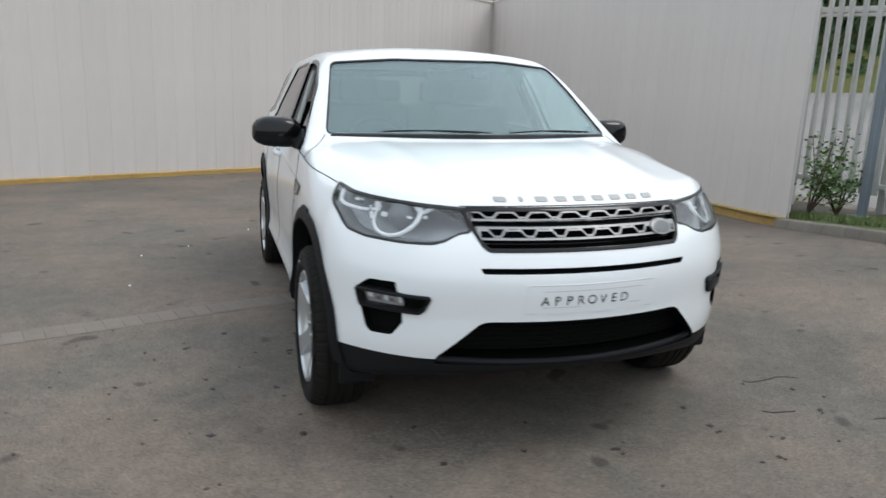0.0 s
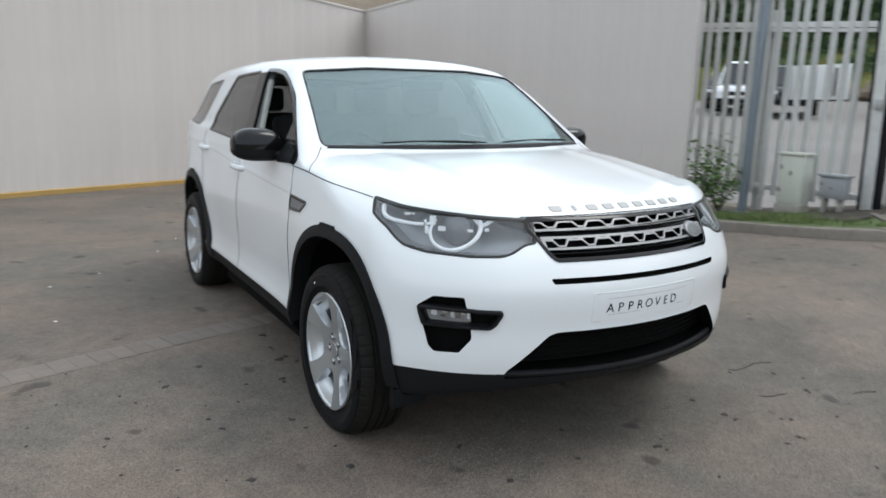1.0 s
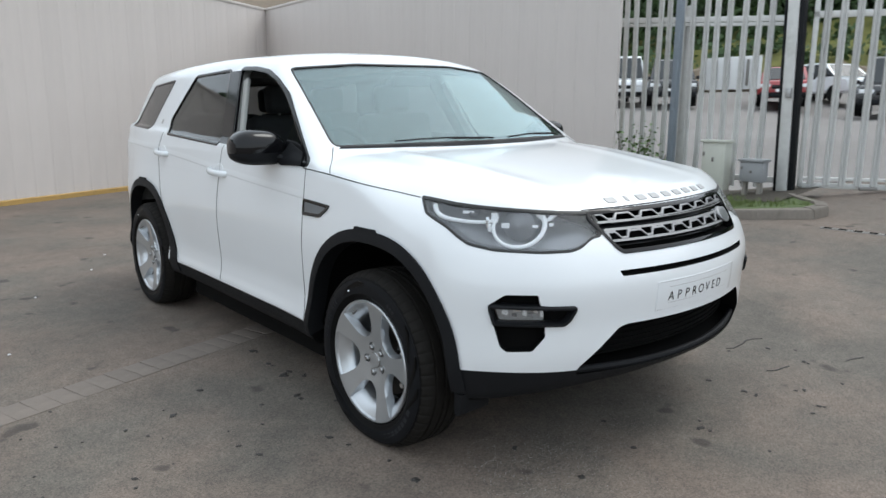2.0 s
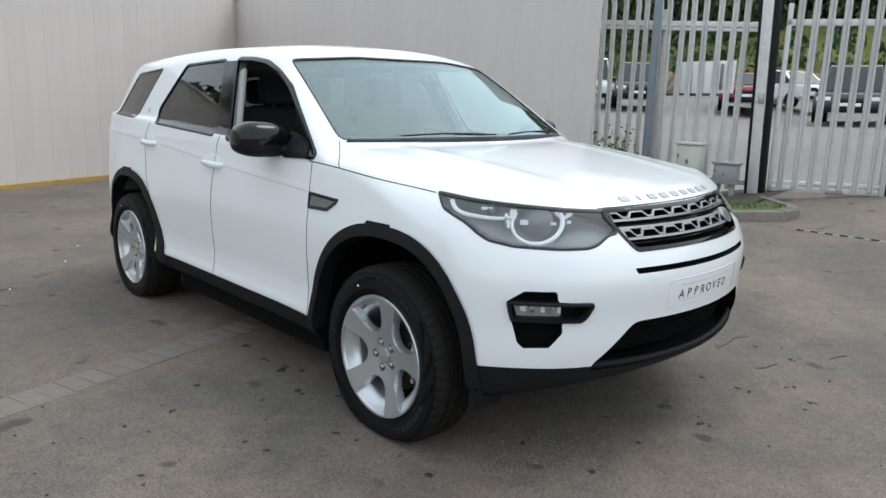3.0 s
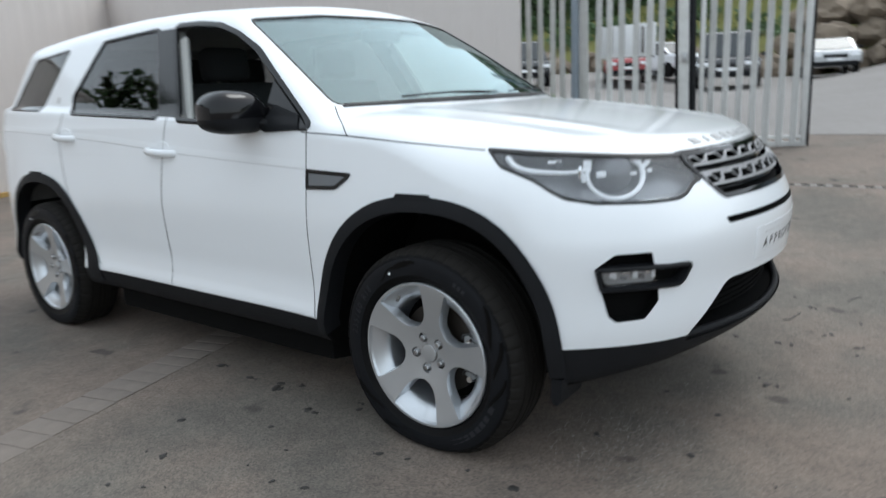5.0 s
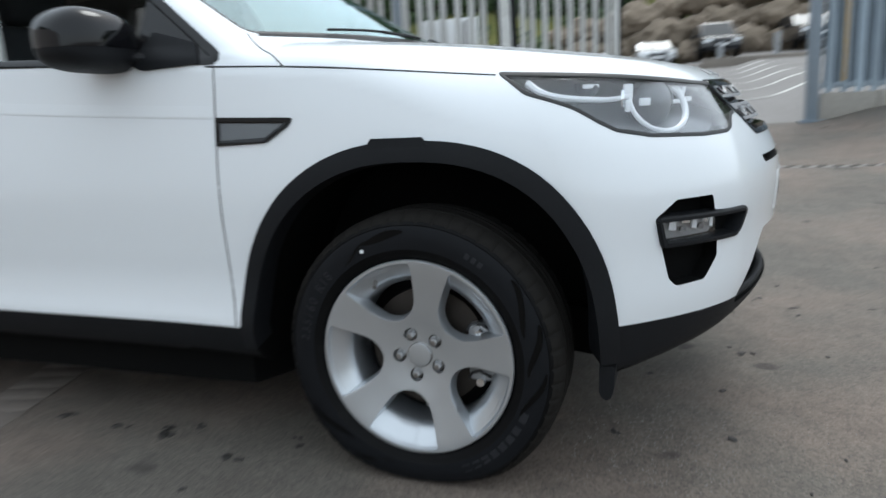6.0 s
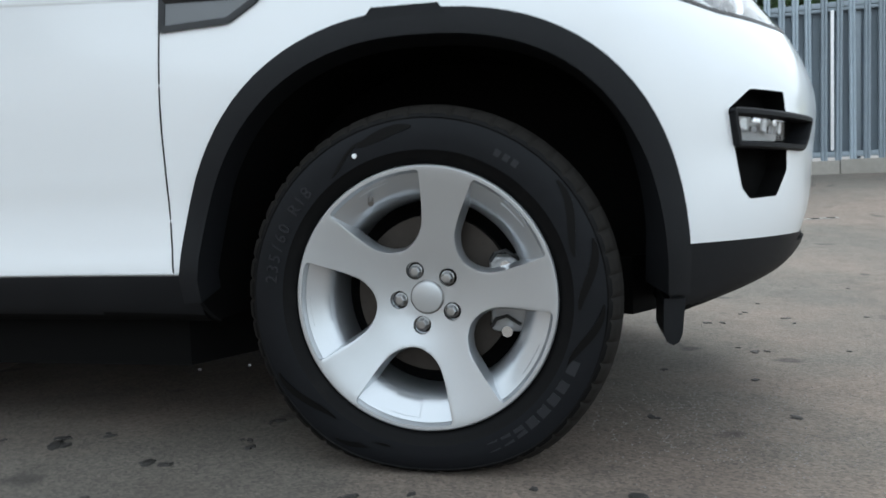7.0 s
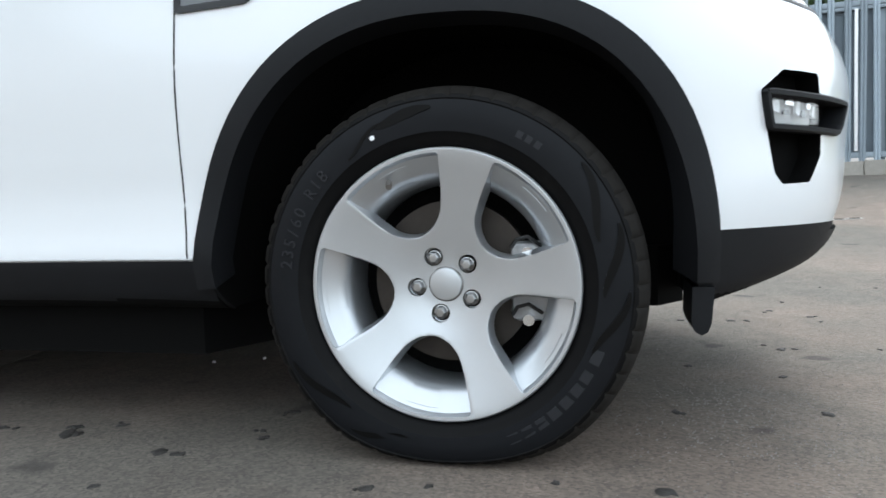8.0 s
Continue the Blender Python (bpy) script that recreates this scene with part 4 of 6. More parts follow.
def grille_bar(z0, z1, half, closed):
    """A silver grille bar: a stepped chain of cells on a solid lower strip; a closed bar has an upper strip as well."""
    n, t, gap = 7, 0.004, 0.0035
    step = 2 * half / n
    low = z0 + 0.0058
    flat = low + gap + t
    top = z1 - 0.006 - gap if closed else z1
    peaks = [-half + step * k for k in range(n + 1)]
    if closed:
        outline = dense(rounded([(-half - 0.006, z0), (half + 0.006, z0), (half + 0.012, z1), (-half - 0.012, z1)], 0.004, 2), 0.05)
    else:
        outline = dense([(-half - 0.006, z0), (half + 0.006, z0)], 0.05)
        for c in reversed(peaks):
            outline += [(min(max(c + d, -half - 0.01), half + 0.01), z) for d, z in ((0.048, flat), (0.029, top), (-0.029, top), (-0.048, flat))]
    loops = [outline]
    for c in peaks:
        cell = [(c - 0.044, low), (c + 0.044, low), (c + 0.044, flat - t), (c + 0.026, top - t), (c - 0.026, top - t), (c - 0.044, flat - t)]
        cell = [(min(max(a, -half), half), b) for a, b in cell]
        loops.append(rounded([p for k, p in enumerate(cell) if math.dist(p, cell[k - 1]) > 0.002], 0.002, 2))
        if closed and abs(c) < half - 0.02:
            loops.append(rounded([(c - 0.016, top + 0.0006), (c + 0.016, top + 0.0006), (c + 0.016, top + gap), (c - 0.016, top + gap)], 0.001, 1))
    for c in peaks[:-1]:
        f = c + step / 2
        loops.append(rounded([(f - 0.011, low + 0.0002), (f + 0.011, low + 0.0002), (f + 0.011, low + gap), (f - 0.011, low + gap)], 0.001, 1))
        if closed:
            r = step / 2 - 0.03
            loops.append(rounded([(f - r, z1 - 0.006), (f + r, z1 - 0.006), (f + r, top), (f + 0.012, flat), (f - 0.012, flat), (f - r, top)], 0.002, 2))
    return on_nose(flat_shape(loops, 0.003, 0.0005, 1), 0.004)


grille = part("grille", trim(GRILLE, 0.011, 0.003, "front", 0.003, 0.03), BLACK_GLOSS, car, "dark satin grille surround with silver pierced bars")
part("grille_bar", grille_bar(0.949, 0.979, 0.415, False), BAR, grille, "silver bar topped by a chain of open cells")
part("grille_bar", grille_bar(0.888, 0.93, 0.398, True), BAR, grille, "silver bar pierced by a chain of cells")
part("grille_slat", on_nose(flat_shape([dense(rounded([(-0.41, 0.931), (0.41, 0.931), (0.42, 0.95), (-0.42, 0.95)], 0.003, 2), 0.05)], 0.01, 0.002, 1), 0.036), BLACK_GLOSS, grille)
part("grille_slat", on_nose(flat_shape([dense(rounded([(-0.39, 0.872), (0.39, 0.872), (0.392, 0.886), (-0.392, 0.886)], 0.003, 2), 0.05)], 0.01, 0.002, 1), 0.036), BLACK_GLOSS, grille)
oval = [(0.33 + 0.05 * math.cos(2 * math.pi * i / 40), 0.912 + 0.025 * math.sin(2 * math.pi * i / 40)) for i in range(40)]
badge = part("badge", on_nose(flat_shape([oval], 0.006, 0.003, 2), 0.0), BAR, car, "small oval silver badge")
part("badge_field", on_nose(flat_shape([[(0.33 + (a - 0.33) * 0.84, 0.912 + (b - 0.912) * 0.8) for a, b in oval]], 0.002, 0.001, 1), -0.008), BADGE, badge)

for i in range(9):
    x = -0.3 + 0.62 * i / 8
    w = 0.008 if i == 1 else 0.026
    part("bonnet_letter", pane(rounded([(x - w * 0.9, 1.01), (x + w * 0.9, 1.01), (x + w * 0.85, 1.026), (x - w * 0.85, 1.026)], 0.004, 2), "front", 0.003, 0.006, 0.006), LETTER, car, "plain silver raised block on the bonnet edge")

part("intake_mesh", on_nose(flat_shape([dense([(-0.4, 0.585), (0.4, 0.585), (0.53, 0.47), (-0.53, 0.47)], 0.05)], 0.002), 0.085), DARK, car, "black mesh behind the lower intake")
for i in range(6):
    z = 0.575 - 0.02 * i
    part("intake_bar", on_nose(flat_shape([dense([(-0.41 - 0.02 * i, z), (0.41 + 0.02 * i, z), (0.41 + 0.02 * i, z - 0.007), (-0.41 - 0.02 * i, z - 0.007)], 0.06)], 0.005), 0.078), DARK, car)
part("bumper_lip", tube(bmesh.new(), [(x, nose_y(x, 0.45, 0.026 + 0.9 * max(0, abs(x) - 0.5) ** 2), 0.44 - 0.012 * (1 - (x / 0.55) ** 2)) for x in np.linspace(-0.54, 0.54, 31)], 0.013, 10), BLACK, car, "black lip under the intake")

# number plate with the one word that it bears
def strip(x0, x1, z0, z1, depth, thick):
    return on_nose(flat_shape([dense(rounded([(x0, z0), (x1, z0), (x1, z1), (x0, z1)], min(0.006, (z1 - z0) * 0.3), 2), 0.04)], thick, min(0.001, thick * 0.5), 1), depth)


plate = part("show_plate", strip(-0.26, 0.26, 0.625, 0.736, -0.0005, 0.001), PAINT, car, "white show plate with the word APPROVED in black capitals")
for i, ch in enumerate("APPROVED"):
    g = moved(lettering(ch, 0.049, 0.0006), Matrix.Translation((-0.19 + 0.0445 * i, 0.674, 0.0)) @ Matrix.Diagonal((0.98, 1, 1, 1)))
    part("letter", on_nose(g, -0.002), BLACK_GLOSS, plate)
for z in (0.65, 0.711):
    part("plate_rule", strip(-0.2, 0.2, z, z + 0.0014, -0.0014, 0.0004), SATIN, plate)
for z in (0.628, 0.732):
    part("plate_rule", strip(-0.252, 0.252, z, z + 0.0014, -0.0014, 0.0004), SATIN, plate)


def lamp_place(u, v, depth):
    """A point at a depth behind the headlamp cover."""
    p = on_body([lamp_pt(u, v)], tuple(LAMP_WAY))[0] + depth * np.array(LAMP_WAY)
    return Vector(p)


def lamp_guide(pts, r, depth):
    far = np.linspace(0, 1, len(pts))
    fu, fv = curve(far, [p[0] for p in pts]), curve(far, [p[1] for p in pts])
    s = np.linspace(0, 1, 40)
    path = [lamp_place(float(fu(t)), float(fv(t)), depth) for t in s]
    return tube(bmesh.new(), path, r, 8)


ring = [(0.37 + 0.086 * math.cos(a), 0.948 + 0.066 * math.sin(a)) for a in np.radians(np.linspace(150, 395, 12))]
swoosh = [(0.055, 1.008), (0.075, 0.985), (0.11, 0.972), (0.17, 0.965), (0.235, 0.962), (0.285, 0.967)]
fork = [(0.42, 0.99), (0.44, 0.974), (0.462, 0.966), (0.485, 0.985)]
for sgn in (1, -1):
    side = (lambda b: b) if sgn == 1 else other_side
    lamp = glazed(part("headlamp", side(pane(LAMP, "lamp", -0.001, 0.004, 0.02)), CLEAR, car, "clear headlamp cover over a grey reflector"))
    part("lamp_seal", side(trim(LAMP, 0.006, 0.003, "lamp", 0.0012, 0.012)), SEAL, lamp)
    part("light_ring", side(lamp_guide(ring, lambda t: 0.006 + 0.004 * t * t, 0.03)), LAMP_WHITE, lamp, "white daytime light ring")
    part("light_guide", side(lamp_guide(swoosh, lambda t: 0.0095 - 0.004 * t, 0.028)), LAMP_WHITE, lamp, "white light guide sweeping to the wing")
    part("light_guide", side(lamp_guide(fork, lambda t: 0.004 + 0.005 * t, 0.03)), LAMP_WHITE, lamp)
    for u, v, r in ((0.368, 0.948, 0.056), (0.2, 0.99, 0.022)):
        c = lamp_place(u, v, 0.05)
        dome = bmesh.new()
        lathe(dome, [(0.0001, -0.028), (r * 0.5, -0.023), (r * 0.85, -0.01), (r, 0.0), (r, 0.02), (r * 1.1, 0.02), (r * 1.1, 0.04)], 28)
        moved(dome, Matrix.Translation(c) @ pose(0, 0, 0, 0, 0, math.degrees(math.atan2(LAMP_WAY.y, LAMP_WAY.x))))
        part("projector_lens", side(dome), LENS, lamp, "round projector lens")
    for u, v, w, h in ((0.285, 0.978, 0.012, 0.017), (0.325, 0.952, 0.014, 0.009), (0.272, 0.945, 0.006, 0.014), (0.262, 0.962, 0.005, 0.02), (0.425, 0.948, 0.01, 0.005), (0.478, 0.952, 0.008, 0.006), (0.19, 0.994, 0.02, 0.005)):
        c = lamp_place(u, v, 0.026)
        bit = moved(boxed(-0.004, 0.004, -w, w, -h, h, 0.002), Matrix.Translation(c) @ pose(0, 0, 0, 0, 0, math.degrees(math.atan2(LAMP_WAY.y, LAMP_WAY.x))))
        part("reflector_facet", side(bit), LAMP_WHITE if w > 0.0055 else CHROME, lamp)
    # fog lamp in its black recess
    bezel = rounded([(-0.002, 0.695), (0.301, 0.688), (0.307, 0.675), (0.284, 0.632), (0.264, 0.616), (0.02, 0.62)], 0.008, 3)
    fog = part("fog_lamp", side(trim(grown(bezel, -0.009), 0.0035, 0.009, "fog", 0.012, 0.03)), BLACK, car, "black fog lamp bezel")
    part("fog_backing", side(pane(grown(bezel, -0.012), "fog", -0.03, 0.004, 0.02)), DARK, fog)
    lens = [(0.024, 0.68), (0.188, 0.675), (0.196, 0.634), (0.04, 0.634)]
    part("fog_reflector", side(pane(rounded(lens, 0.006, 2), "fog", -0.022, 0.006, 0.02)), CAST, fog, "bright fog lamp reflector")
    for u, v, w, h, mat in ((0.06, 0.665, 0.012, 0.012, LAMP_WHITE), (0.093, 0.655, 0.01, 0.006, LAMP_GREY), (0.1, 0.673, 0.014, 0.006, CHROME), (0.128, 0.664, 0.008, 0.014, LAMP_WHITE), (0.15, 0.655, 0.009, 0.008, LAMP_GREY), (0.165, 0.67, 0.008, 0.008, CHROME), (0.186, 0.66, 0.006, 0.013, LAMP_WHITE)):
        facet = pane(rounded([(u - w, v - h * 0.7), (u + w, v - h), (u + w * 0.7, v + h), (u - w * 0.8, v + h * 0.8)], 0.002, 1), "fog", -0.012, 0.005, 0.006)
        part("reflector_facet", side(facet), mat, fog)
    glazed(part("fog_lens", side(pane(rounded(lens, 0.006, 2), "fog", -0.005, 0.003, 0.02)), CLEAR, fog, "clear fog lamp lens"))

# ---- sides: vents, handles, mirrors, flaps ----
VENT = rounded([(0.53, 0.967), (0.53, 0.893), (0.375, 0.898), (0.31, 0.938), (0.297, 0.958)], 0.01, 3)
for sgn in (1, -1):
    side = (lambda b: b) if sgn == 1 else other_side
    vent = part("wing_vent", side(trim(VENT, 0.014, 0.0, "side", 0.005, 0.012)), BLACK_GLOSS, car, "black side vent behind the front wheel")
    part("vent_blade", side(pane(grown(VENT, -0.008), "side", 0.002, 0.01, 0.02)), GLOVE, vent, "grey vent blade")
    for y0, y1, z0 in ((1.385, 1.60, 1.018), (2.3, 2.5, 1.083)):
        slope_z = 0.055
        x0 = -float(on_body([(-1.6, (y0 + y1) / 2, z0)], SIDE_WAY)[0][0])
        bar = bmesh.new()
        path = [(-(x0 + 0.036 * math.sin(math.pi * min(1, max(0, (t - 0.02) / 0.96))) ** 0.35 - 0.006), y0 + (y1 - y0) * t, z0 + slope_z * (t - 0.5) * (y1 - y0)) for t in np.linspace(0, 1, 21)]
        tube(bar, path, lambda t: 0.0125, 10)
        for v in bar.verts:
            mid = z0 + slope_z * ((v.co.y - y0) / (y1 - y0) - 0.5) * (y1 - y0)
            v.co.z = mid + (v.co.z - mid) * 1.35
        handle = part("door_handle", side(bar), PAINT, car, "white door handle")
        cup = [((y0 + y1) / 2 + 0.05 * math.cos(a) - 0.015, z0 + 0.012 + 0.034 * math.sin(a)) for a in np.linspace(0, 2 * math.pi, 24, endpoint=False)]
        part("handle_cup", side(trim(cup, 0.012, 0.004, "side", 0.0015, 0.006)), PAINT, handle)
        part("handle_gap", side(seam([(y1 + 0.004, z0 - 0.005), (y1 + 0.006, z0 + 0.012)], "side", 0.0015)), SEAL, handle)
    # door mirror
    cap = bmesh.new()
    bmesh.ops.create_uvsphere(cap, u_segments=40, v_segments=24, radius=1.0)
    for v in cap.verts:
        x, y, z = v.co
        s = lambda c, n: math.copysign(abs(c) ** n, c)
        z2 = s(z, 0.68 if z > 0 else 0.4)
        w = 1 - 0.25 * max(0, x) - 0.12 * max(0, -z2) ** 2
        v.co = (-0.945 + 0.13 * s(x, 0.62), 0.845 + 0.085 * s(y, 0.85) * w + (0.03 if y > 0 else 0) * abs(y), 1.17 + (0.092 if z2 > 0 else 0.072) * z2 * (1 - 0.25 * max(0, x) ** 2 - (0.28 if z2 > 0 else 0.14) * max(0, -x) ** 2.2) - 0.012 * x)
    lowcap = cap.copy()
    for b, keep_up in ((cap, True), (lowcap, False)):
        bmesh.ops.bisect_plane(b, geom=b.verts[:] + b.edges[:] + b.faces[:], plane_co=(0, 0, 1.158), plane_no=(0, 0, 1), clear_inner=keep_up, clear_outer=not keep_up)
        if not keep_up:
            for v in b.verts:
                v.co = (-0.945 + (v.co.x + 0.945) * 0.985, 0.845 + (v.co.y - 0.845) * 0.97, v.co.z)
        bmesh.ops.holes_fill(b, edges=[e for e in b.edges if e.is_boundary])
    mirror = part("door_mirror", side(cap), BLACK_GLOSS, car, "gloss black door mirror cap")
    part("mirror_shell", side(lowcap), BLACK, mirror, "grained black lower mirror shell")
    arm = bmesh.new()
    tube(arm, [(-0.79, 0.70, 1.118), (-0.83, 0.735, 1.128), (-0.87, 0.79, 1.138), (-0.92, 0.84, 1.145)], lambda t: 0.032 - 0.008 * t, 10)
    for v in arm.verts:
        v.co.z = 1.125 + (v.co.z - 1.125) * 0.65
    part("mirror_arm", side(arm), BLACK, mirror)
    glass_oval = [(0.085 * math.cos(a), 0.05 * math.sin(a)) for a in np.linspace(0, 2 * math.pi, 32, endpoint=False)]
    part("mirror_glass", side(moved(flat_shape([glass_oval], 0.003, 0.002, 1), Matrix.Translation((-0.94, 0.945, 1.172)) @ pose(0, 0, 0, 90))), CHROME, mirror)
    part("mirror_foot", side(pane(rounded([(0.575, 1.105), (0.60, 1.16), (0.745, 1.2), (0.80, 1.12), (0.76, 1.098)], 0.01, 2), "side", 0.008, 0.02, 0.02)), BLACK, mirror)
    # mud flap ahead of the wheel, and the sill's end joint
    flap = prism(bmesh.new(), [(-0.478, 0.345), (-0.44, 0.345), (-0.438, 0.28), (-0.444, 0.264), (-0.455, 0.258), (-0.466, 0.264), (-0.472, 0.28)], 0.02, 0.16, lambda a, b, c: (-0.86 + c, a, b))
    part("air_deflector", side(flap), BLACK, car, "black rubber deflector ahead of the wheel")
    part("tow_eye_line", side(seam([(0.475, 0.408), (0.465, 0.36), (0.44, 0.31)], "side", 0.004)), DARK, car)
    part("sill_edge", side(seam([(0.5, 0.411), (1.2, 0.411), (2.13, 0.411)], "side", 0.003)), SATIN, car, "thin bright edge above the sill")
    part("side_repeater", side(pane([(2.555, 1.262), (2.58, 1.262), (2.58, 1.292), (2.555, 1.292)], "side", 0.002, 0.004, 0.01)), SATIN, car, "tiny grey badge on the rear pillar")

for x0, x1, yy in ((-0.5, 0.02, 0.0), (0.12, 0.62, 0.0)):
    blade = bmesh.new()
    pts = on_body([(x, -1.6, 1.196 + 0.008 * math.sin(math.pi * (x - x0) / (x1 - x0))) for x in np.linspace(x0, x1, 24)], FRONT_WAY, lift=0.012)
    tube(blade, [tuple(p) for p in pts], 0.0042, 6)
    wiper = part("wiper", blade, BLACK, car, "black windscreen wiper")
    pts = on_body([(x, -1.6, 1.196 + 0.001 * k) for k, x in enumerate(np.linspace((x0 + x1) / 2 + 0.2, (x0 + x1) / 2, 8))], FRONT_WAY, lift=0.012)
    part("wiper_arm", tube(bmesh.new(), [tuple(p) for p in pts], 0.0055, 6), BLACK, wiper)
# scuttle panel under the screen
part("scuttle", pane(rounded([(-0.74, 1.178), (-0.4, 1.176), (0.4, 1.176), (0.74, 1.178), (0.72, 1.19), (0.4, 1.195), (-0.4, 1.195), (-0.72, 1.19)], 0.004, 1), "front", 0.001, 0.01, 0.02), BLACK, car, "black scuttle panel under the windscreen")

# ---- cabin ----
def soft_box(x0, x1, y0, y1, z0, z1, r=0.05):
    bm = bmesh.new()
    box(bm, x0, x1, y0, y1, z0, z1)
    bmesh.ops.bevel(bm, geom=bm.edges[:], offset=r, segments=4, profile=0.6, affect="EDGES")
    return bm


part("dashboard", soft_box(-0.72, 0.72, 0.62, 0.98, 0.8, 1.13, 0.06), CABIN, car, "dark grey dashboard")
wheel_bm = bmesh.new()
a = np.linspace(0, 2 * math.pi, 36, endpoint=False)
tube(wheel_bm, [(0.185 * math.cos(t), 0, 0.185 * math.sin(t)) for t in a], 0.016, 8, closed=True)
steer = part("steering_wheel", moved(wheel_bm, Matrix.Translation((-0.37, 1.08, 1.08)) @ pose(0, 0, 0, -25)), CABIN, car, "dark steering wheel on the driver's side")
part("wheel_boss", moved(soft_box(-0.09, 0.09, -0.03, 0.03, -0.07, 0.06, 0.025), Matrix.Translation((-0.37, 1.075, 1.08)) @ pose(0, 0, 0, -25)), CABIN, steer)
part("wheel_spoke", moved(boxed(-0.18, 0.18, -0.01, 0.01, -0.02, 0.02, 0.006), Matrix.Translation((-0.37, 1.08, 1.075)) @ pose(0, 0, 0, -25)), CABIN, steer)
for x, y, wide in ((-0.37, 1.6, 0.26), (0.37, 1.6, 0.26), (-0.4, 2.5, 0.25), (0.0, 2.5, 0.16), (0.4, 2.5, 0.25)):
    seat = part("seat", moved(soft_box(-wide, wide, -0.07, 0.07, -0.3, 0.32, 0.06), Matrix.Translation((x, y, 1.0)) @ pose(0, 0, 0, -14)), CABIN, car, "dark cloth seat back")
    part("cushion", soft_box(x - wide, x + wide, y - 0.5, y, 0.70, 0.86, 0.06), CABIN, seat)
    part("headrest", moved(soft_box(-0.125, 0.125, -0.05, 0.05, -0.085, 0.085, 0.045), Matrix.Translation((x, y + 0.11, 1.41)) @ pose(0, 0, 0, -10)), CABIN, seat)
    part("headrest_post", tube(bmesh.new(), [(x - 0.05, y + 0.09, 1.28), (x - 0.05, y + 0.105, 1.38)], 0.007, 8), STEEL, seat)
part("headlining", sheet(np.linspace(-0.55, 0.55, 8), np.linspace(1.25, 3.0, 10), lambda x, y: float(roof(y)) - 0.075 - 0.07 * x * x), CABIN_PALE, car, "pale grey headlining")
for sgn in (-1, 1):
    part("pillar_trim", moved(soft_box(-0.012, 0.012, -0.035, 0.035, -0.25, 0.2, 0.01), Matrix.Translation((sgn * 0.735, 1.475, 1.34)) @ pose(0, 0, 0, -25, -sgn * 20)), CABIN_PALE, car, "pale pillar trim")
part("inner_mirror", soft_box(-0.12, 0.12, 0.96, 0.99, 1.47, 1.53, 0.012), CABIN, car)

# black slab added under the floor to block light and deepen the shade
light_block = bmesh.new()
prism(light_block, [(-0.5, -0.25), (0.5, -0.25), (0.55, 0.42), (0.8, 0.56), (0.8, 2.15), (0.55, 2.3), (0.55, 3.15), (0.7, 3.2), (0.6, 3.5), (-0.6, 3.5), (-0.7, 3.2), (-0.55, 3.15), (-0.55, 2.3), (-0.8, 2.15), (-0.8, 0.56), (-0.55, 0.42)], 0.195, 0.36)
prism(light_block, [(-0.5, -0.46), (0.5, -0.46), (0.58, -0.4), (0.54, -0.26), (-0.54, -0.26), (-0.58, -0.4)], 0.27, 0.4)
part("underbody_tray", light_block, DARK, car, "added black slab under the floor that blocks light")

# ---- wheels ----
TYRE_X = -0.806


def tyre_mesh():
    """Tyre turned from its section, with grooves, shoulder notches and a flattened foot."""
    half = [(0.3685, 0.0), (0.3685, 0.008), (0.361, 0.01), (0.361, 0.017), (0.3685, 0.019), (0.3675, 0.05), (0.3605, 0.052), (0.3605, 0.06), (0.367, 0.062), (0.362, 0.086), (0.354, 0.098), (0.3465, 0.106), (0.3455, 0.109), (0.338, 0.1128), (0.3355, 0.1118), (0.323, 0.1165), (0.3, 0.1185), (0.278, 0.1165), (0.2755, 0.1145), (0.267, 0.111), (0.257, 0.106), (0.2525, 0.1), (0.246, 0.098), (0.238, 0.085)]
    prof = [(r, TYRE_X + x) for r, x in half[::-1]] + [(r, TYRE_X - x) for r, x in half[1:]]
    bm = bmesh.new()
    n = 324
    rings = []
    for i in range(n):
        t = 2 * math.pi * i / n
        ring_v = []
        for r, x in prof:
            off = abs(x - TYRE_X)
            if i % 6 == 0 and 0.066 < off < 0.111 and r > 0.342:
                r -= 0.0045
            y, z = r * math.cos(t), r * math.sin(t)
            if z < -0.25:
                z += 0.0295 * ((-z - 0.25) / 0.1185) ** 2.2
            ring_v.append(bm.verts.new((x - (0.006 * max(0, -z / 0.37 - 0.6) if x < TYRE_X else 0), y, z)))
        rings.append(ring_v)
    for i in range(n):
        p, q = rings[i], rings[(i + 1) % n]
        for j in range(len(prof) - 1):
            f = bm.faces.new((p[j], q[j], q[j + 1], p[j + 1]))
            f.material_index = 1 if 0.277 < prof[j][0] < 0.336 and 0.277 < prof[j + 1][0] < 0.336 and prof[j][1] < TYRE_X else (2 if min(prof[j][0], prof[j + 1][0]) > 0.344 else 0)
    bmesh.ops.recalc_face_normals(bm, faces=bm.faces[:])
    me = mesh_of("tyre", bm, RUBBER, 28)
    me.materials.append(RUBBER_MATTE)
    me.materials.append(TREAD)
    return me


def tangent(theta, r, x):
    """A frame on the sidewall: reading clockwise, tops outward; theta as seen from outside with the front to the right."""
    t = radians(theta)
    return Matrix(((0, 0, -1, x), (-math.sin(t), -math.cos(t), 0, -r * math.cos(t)), (-math.cos(t), math.sin(t), 0, r * math.sin(t)), (0, 0, 0, 1)))


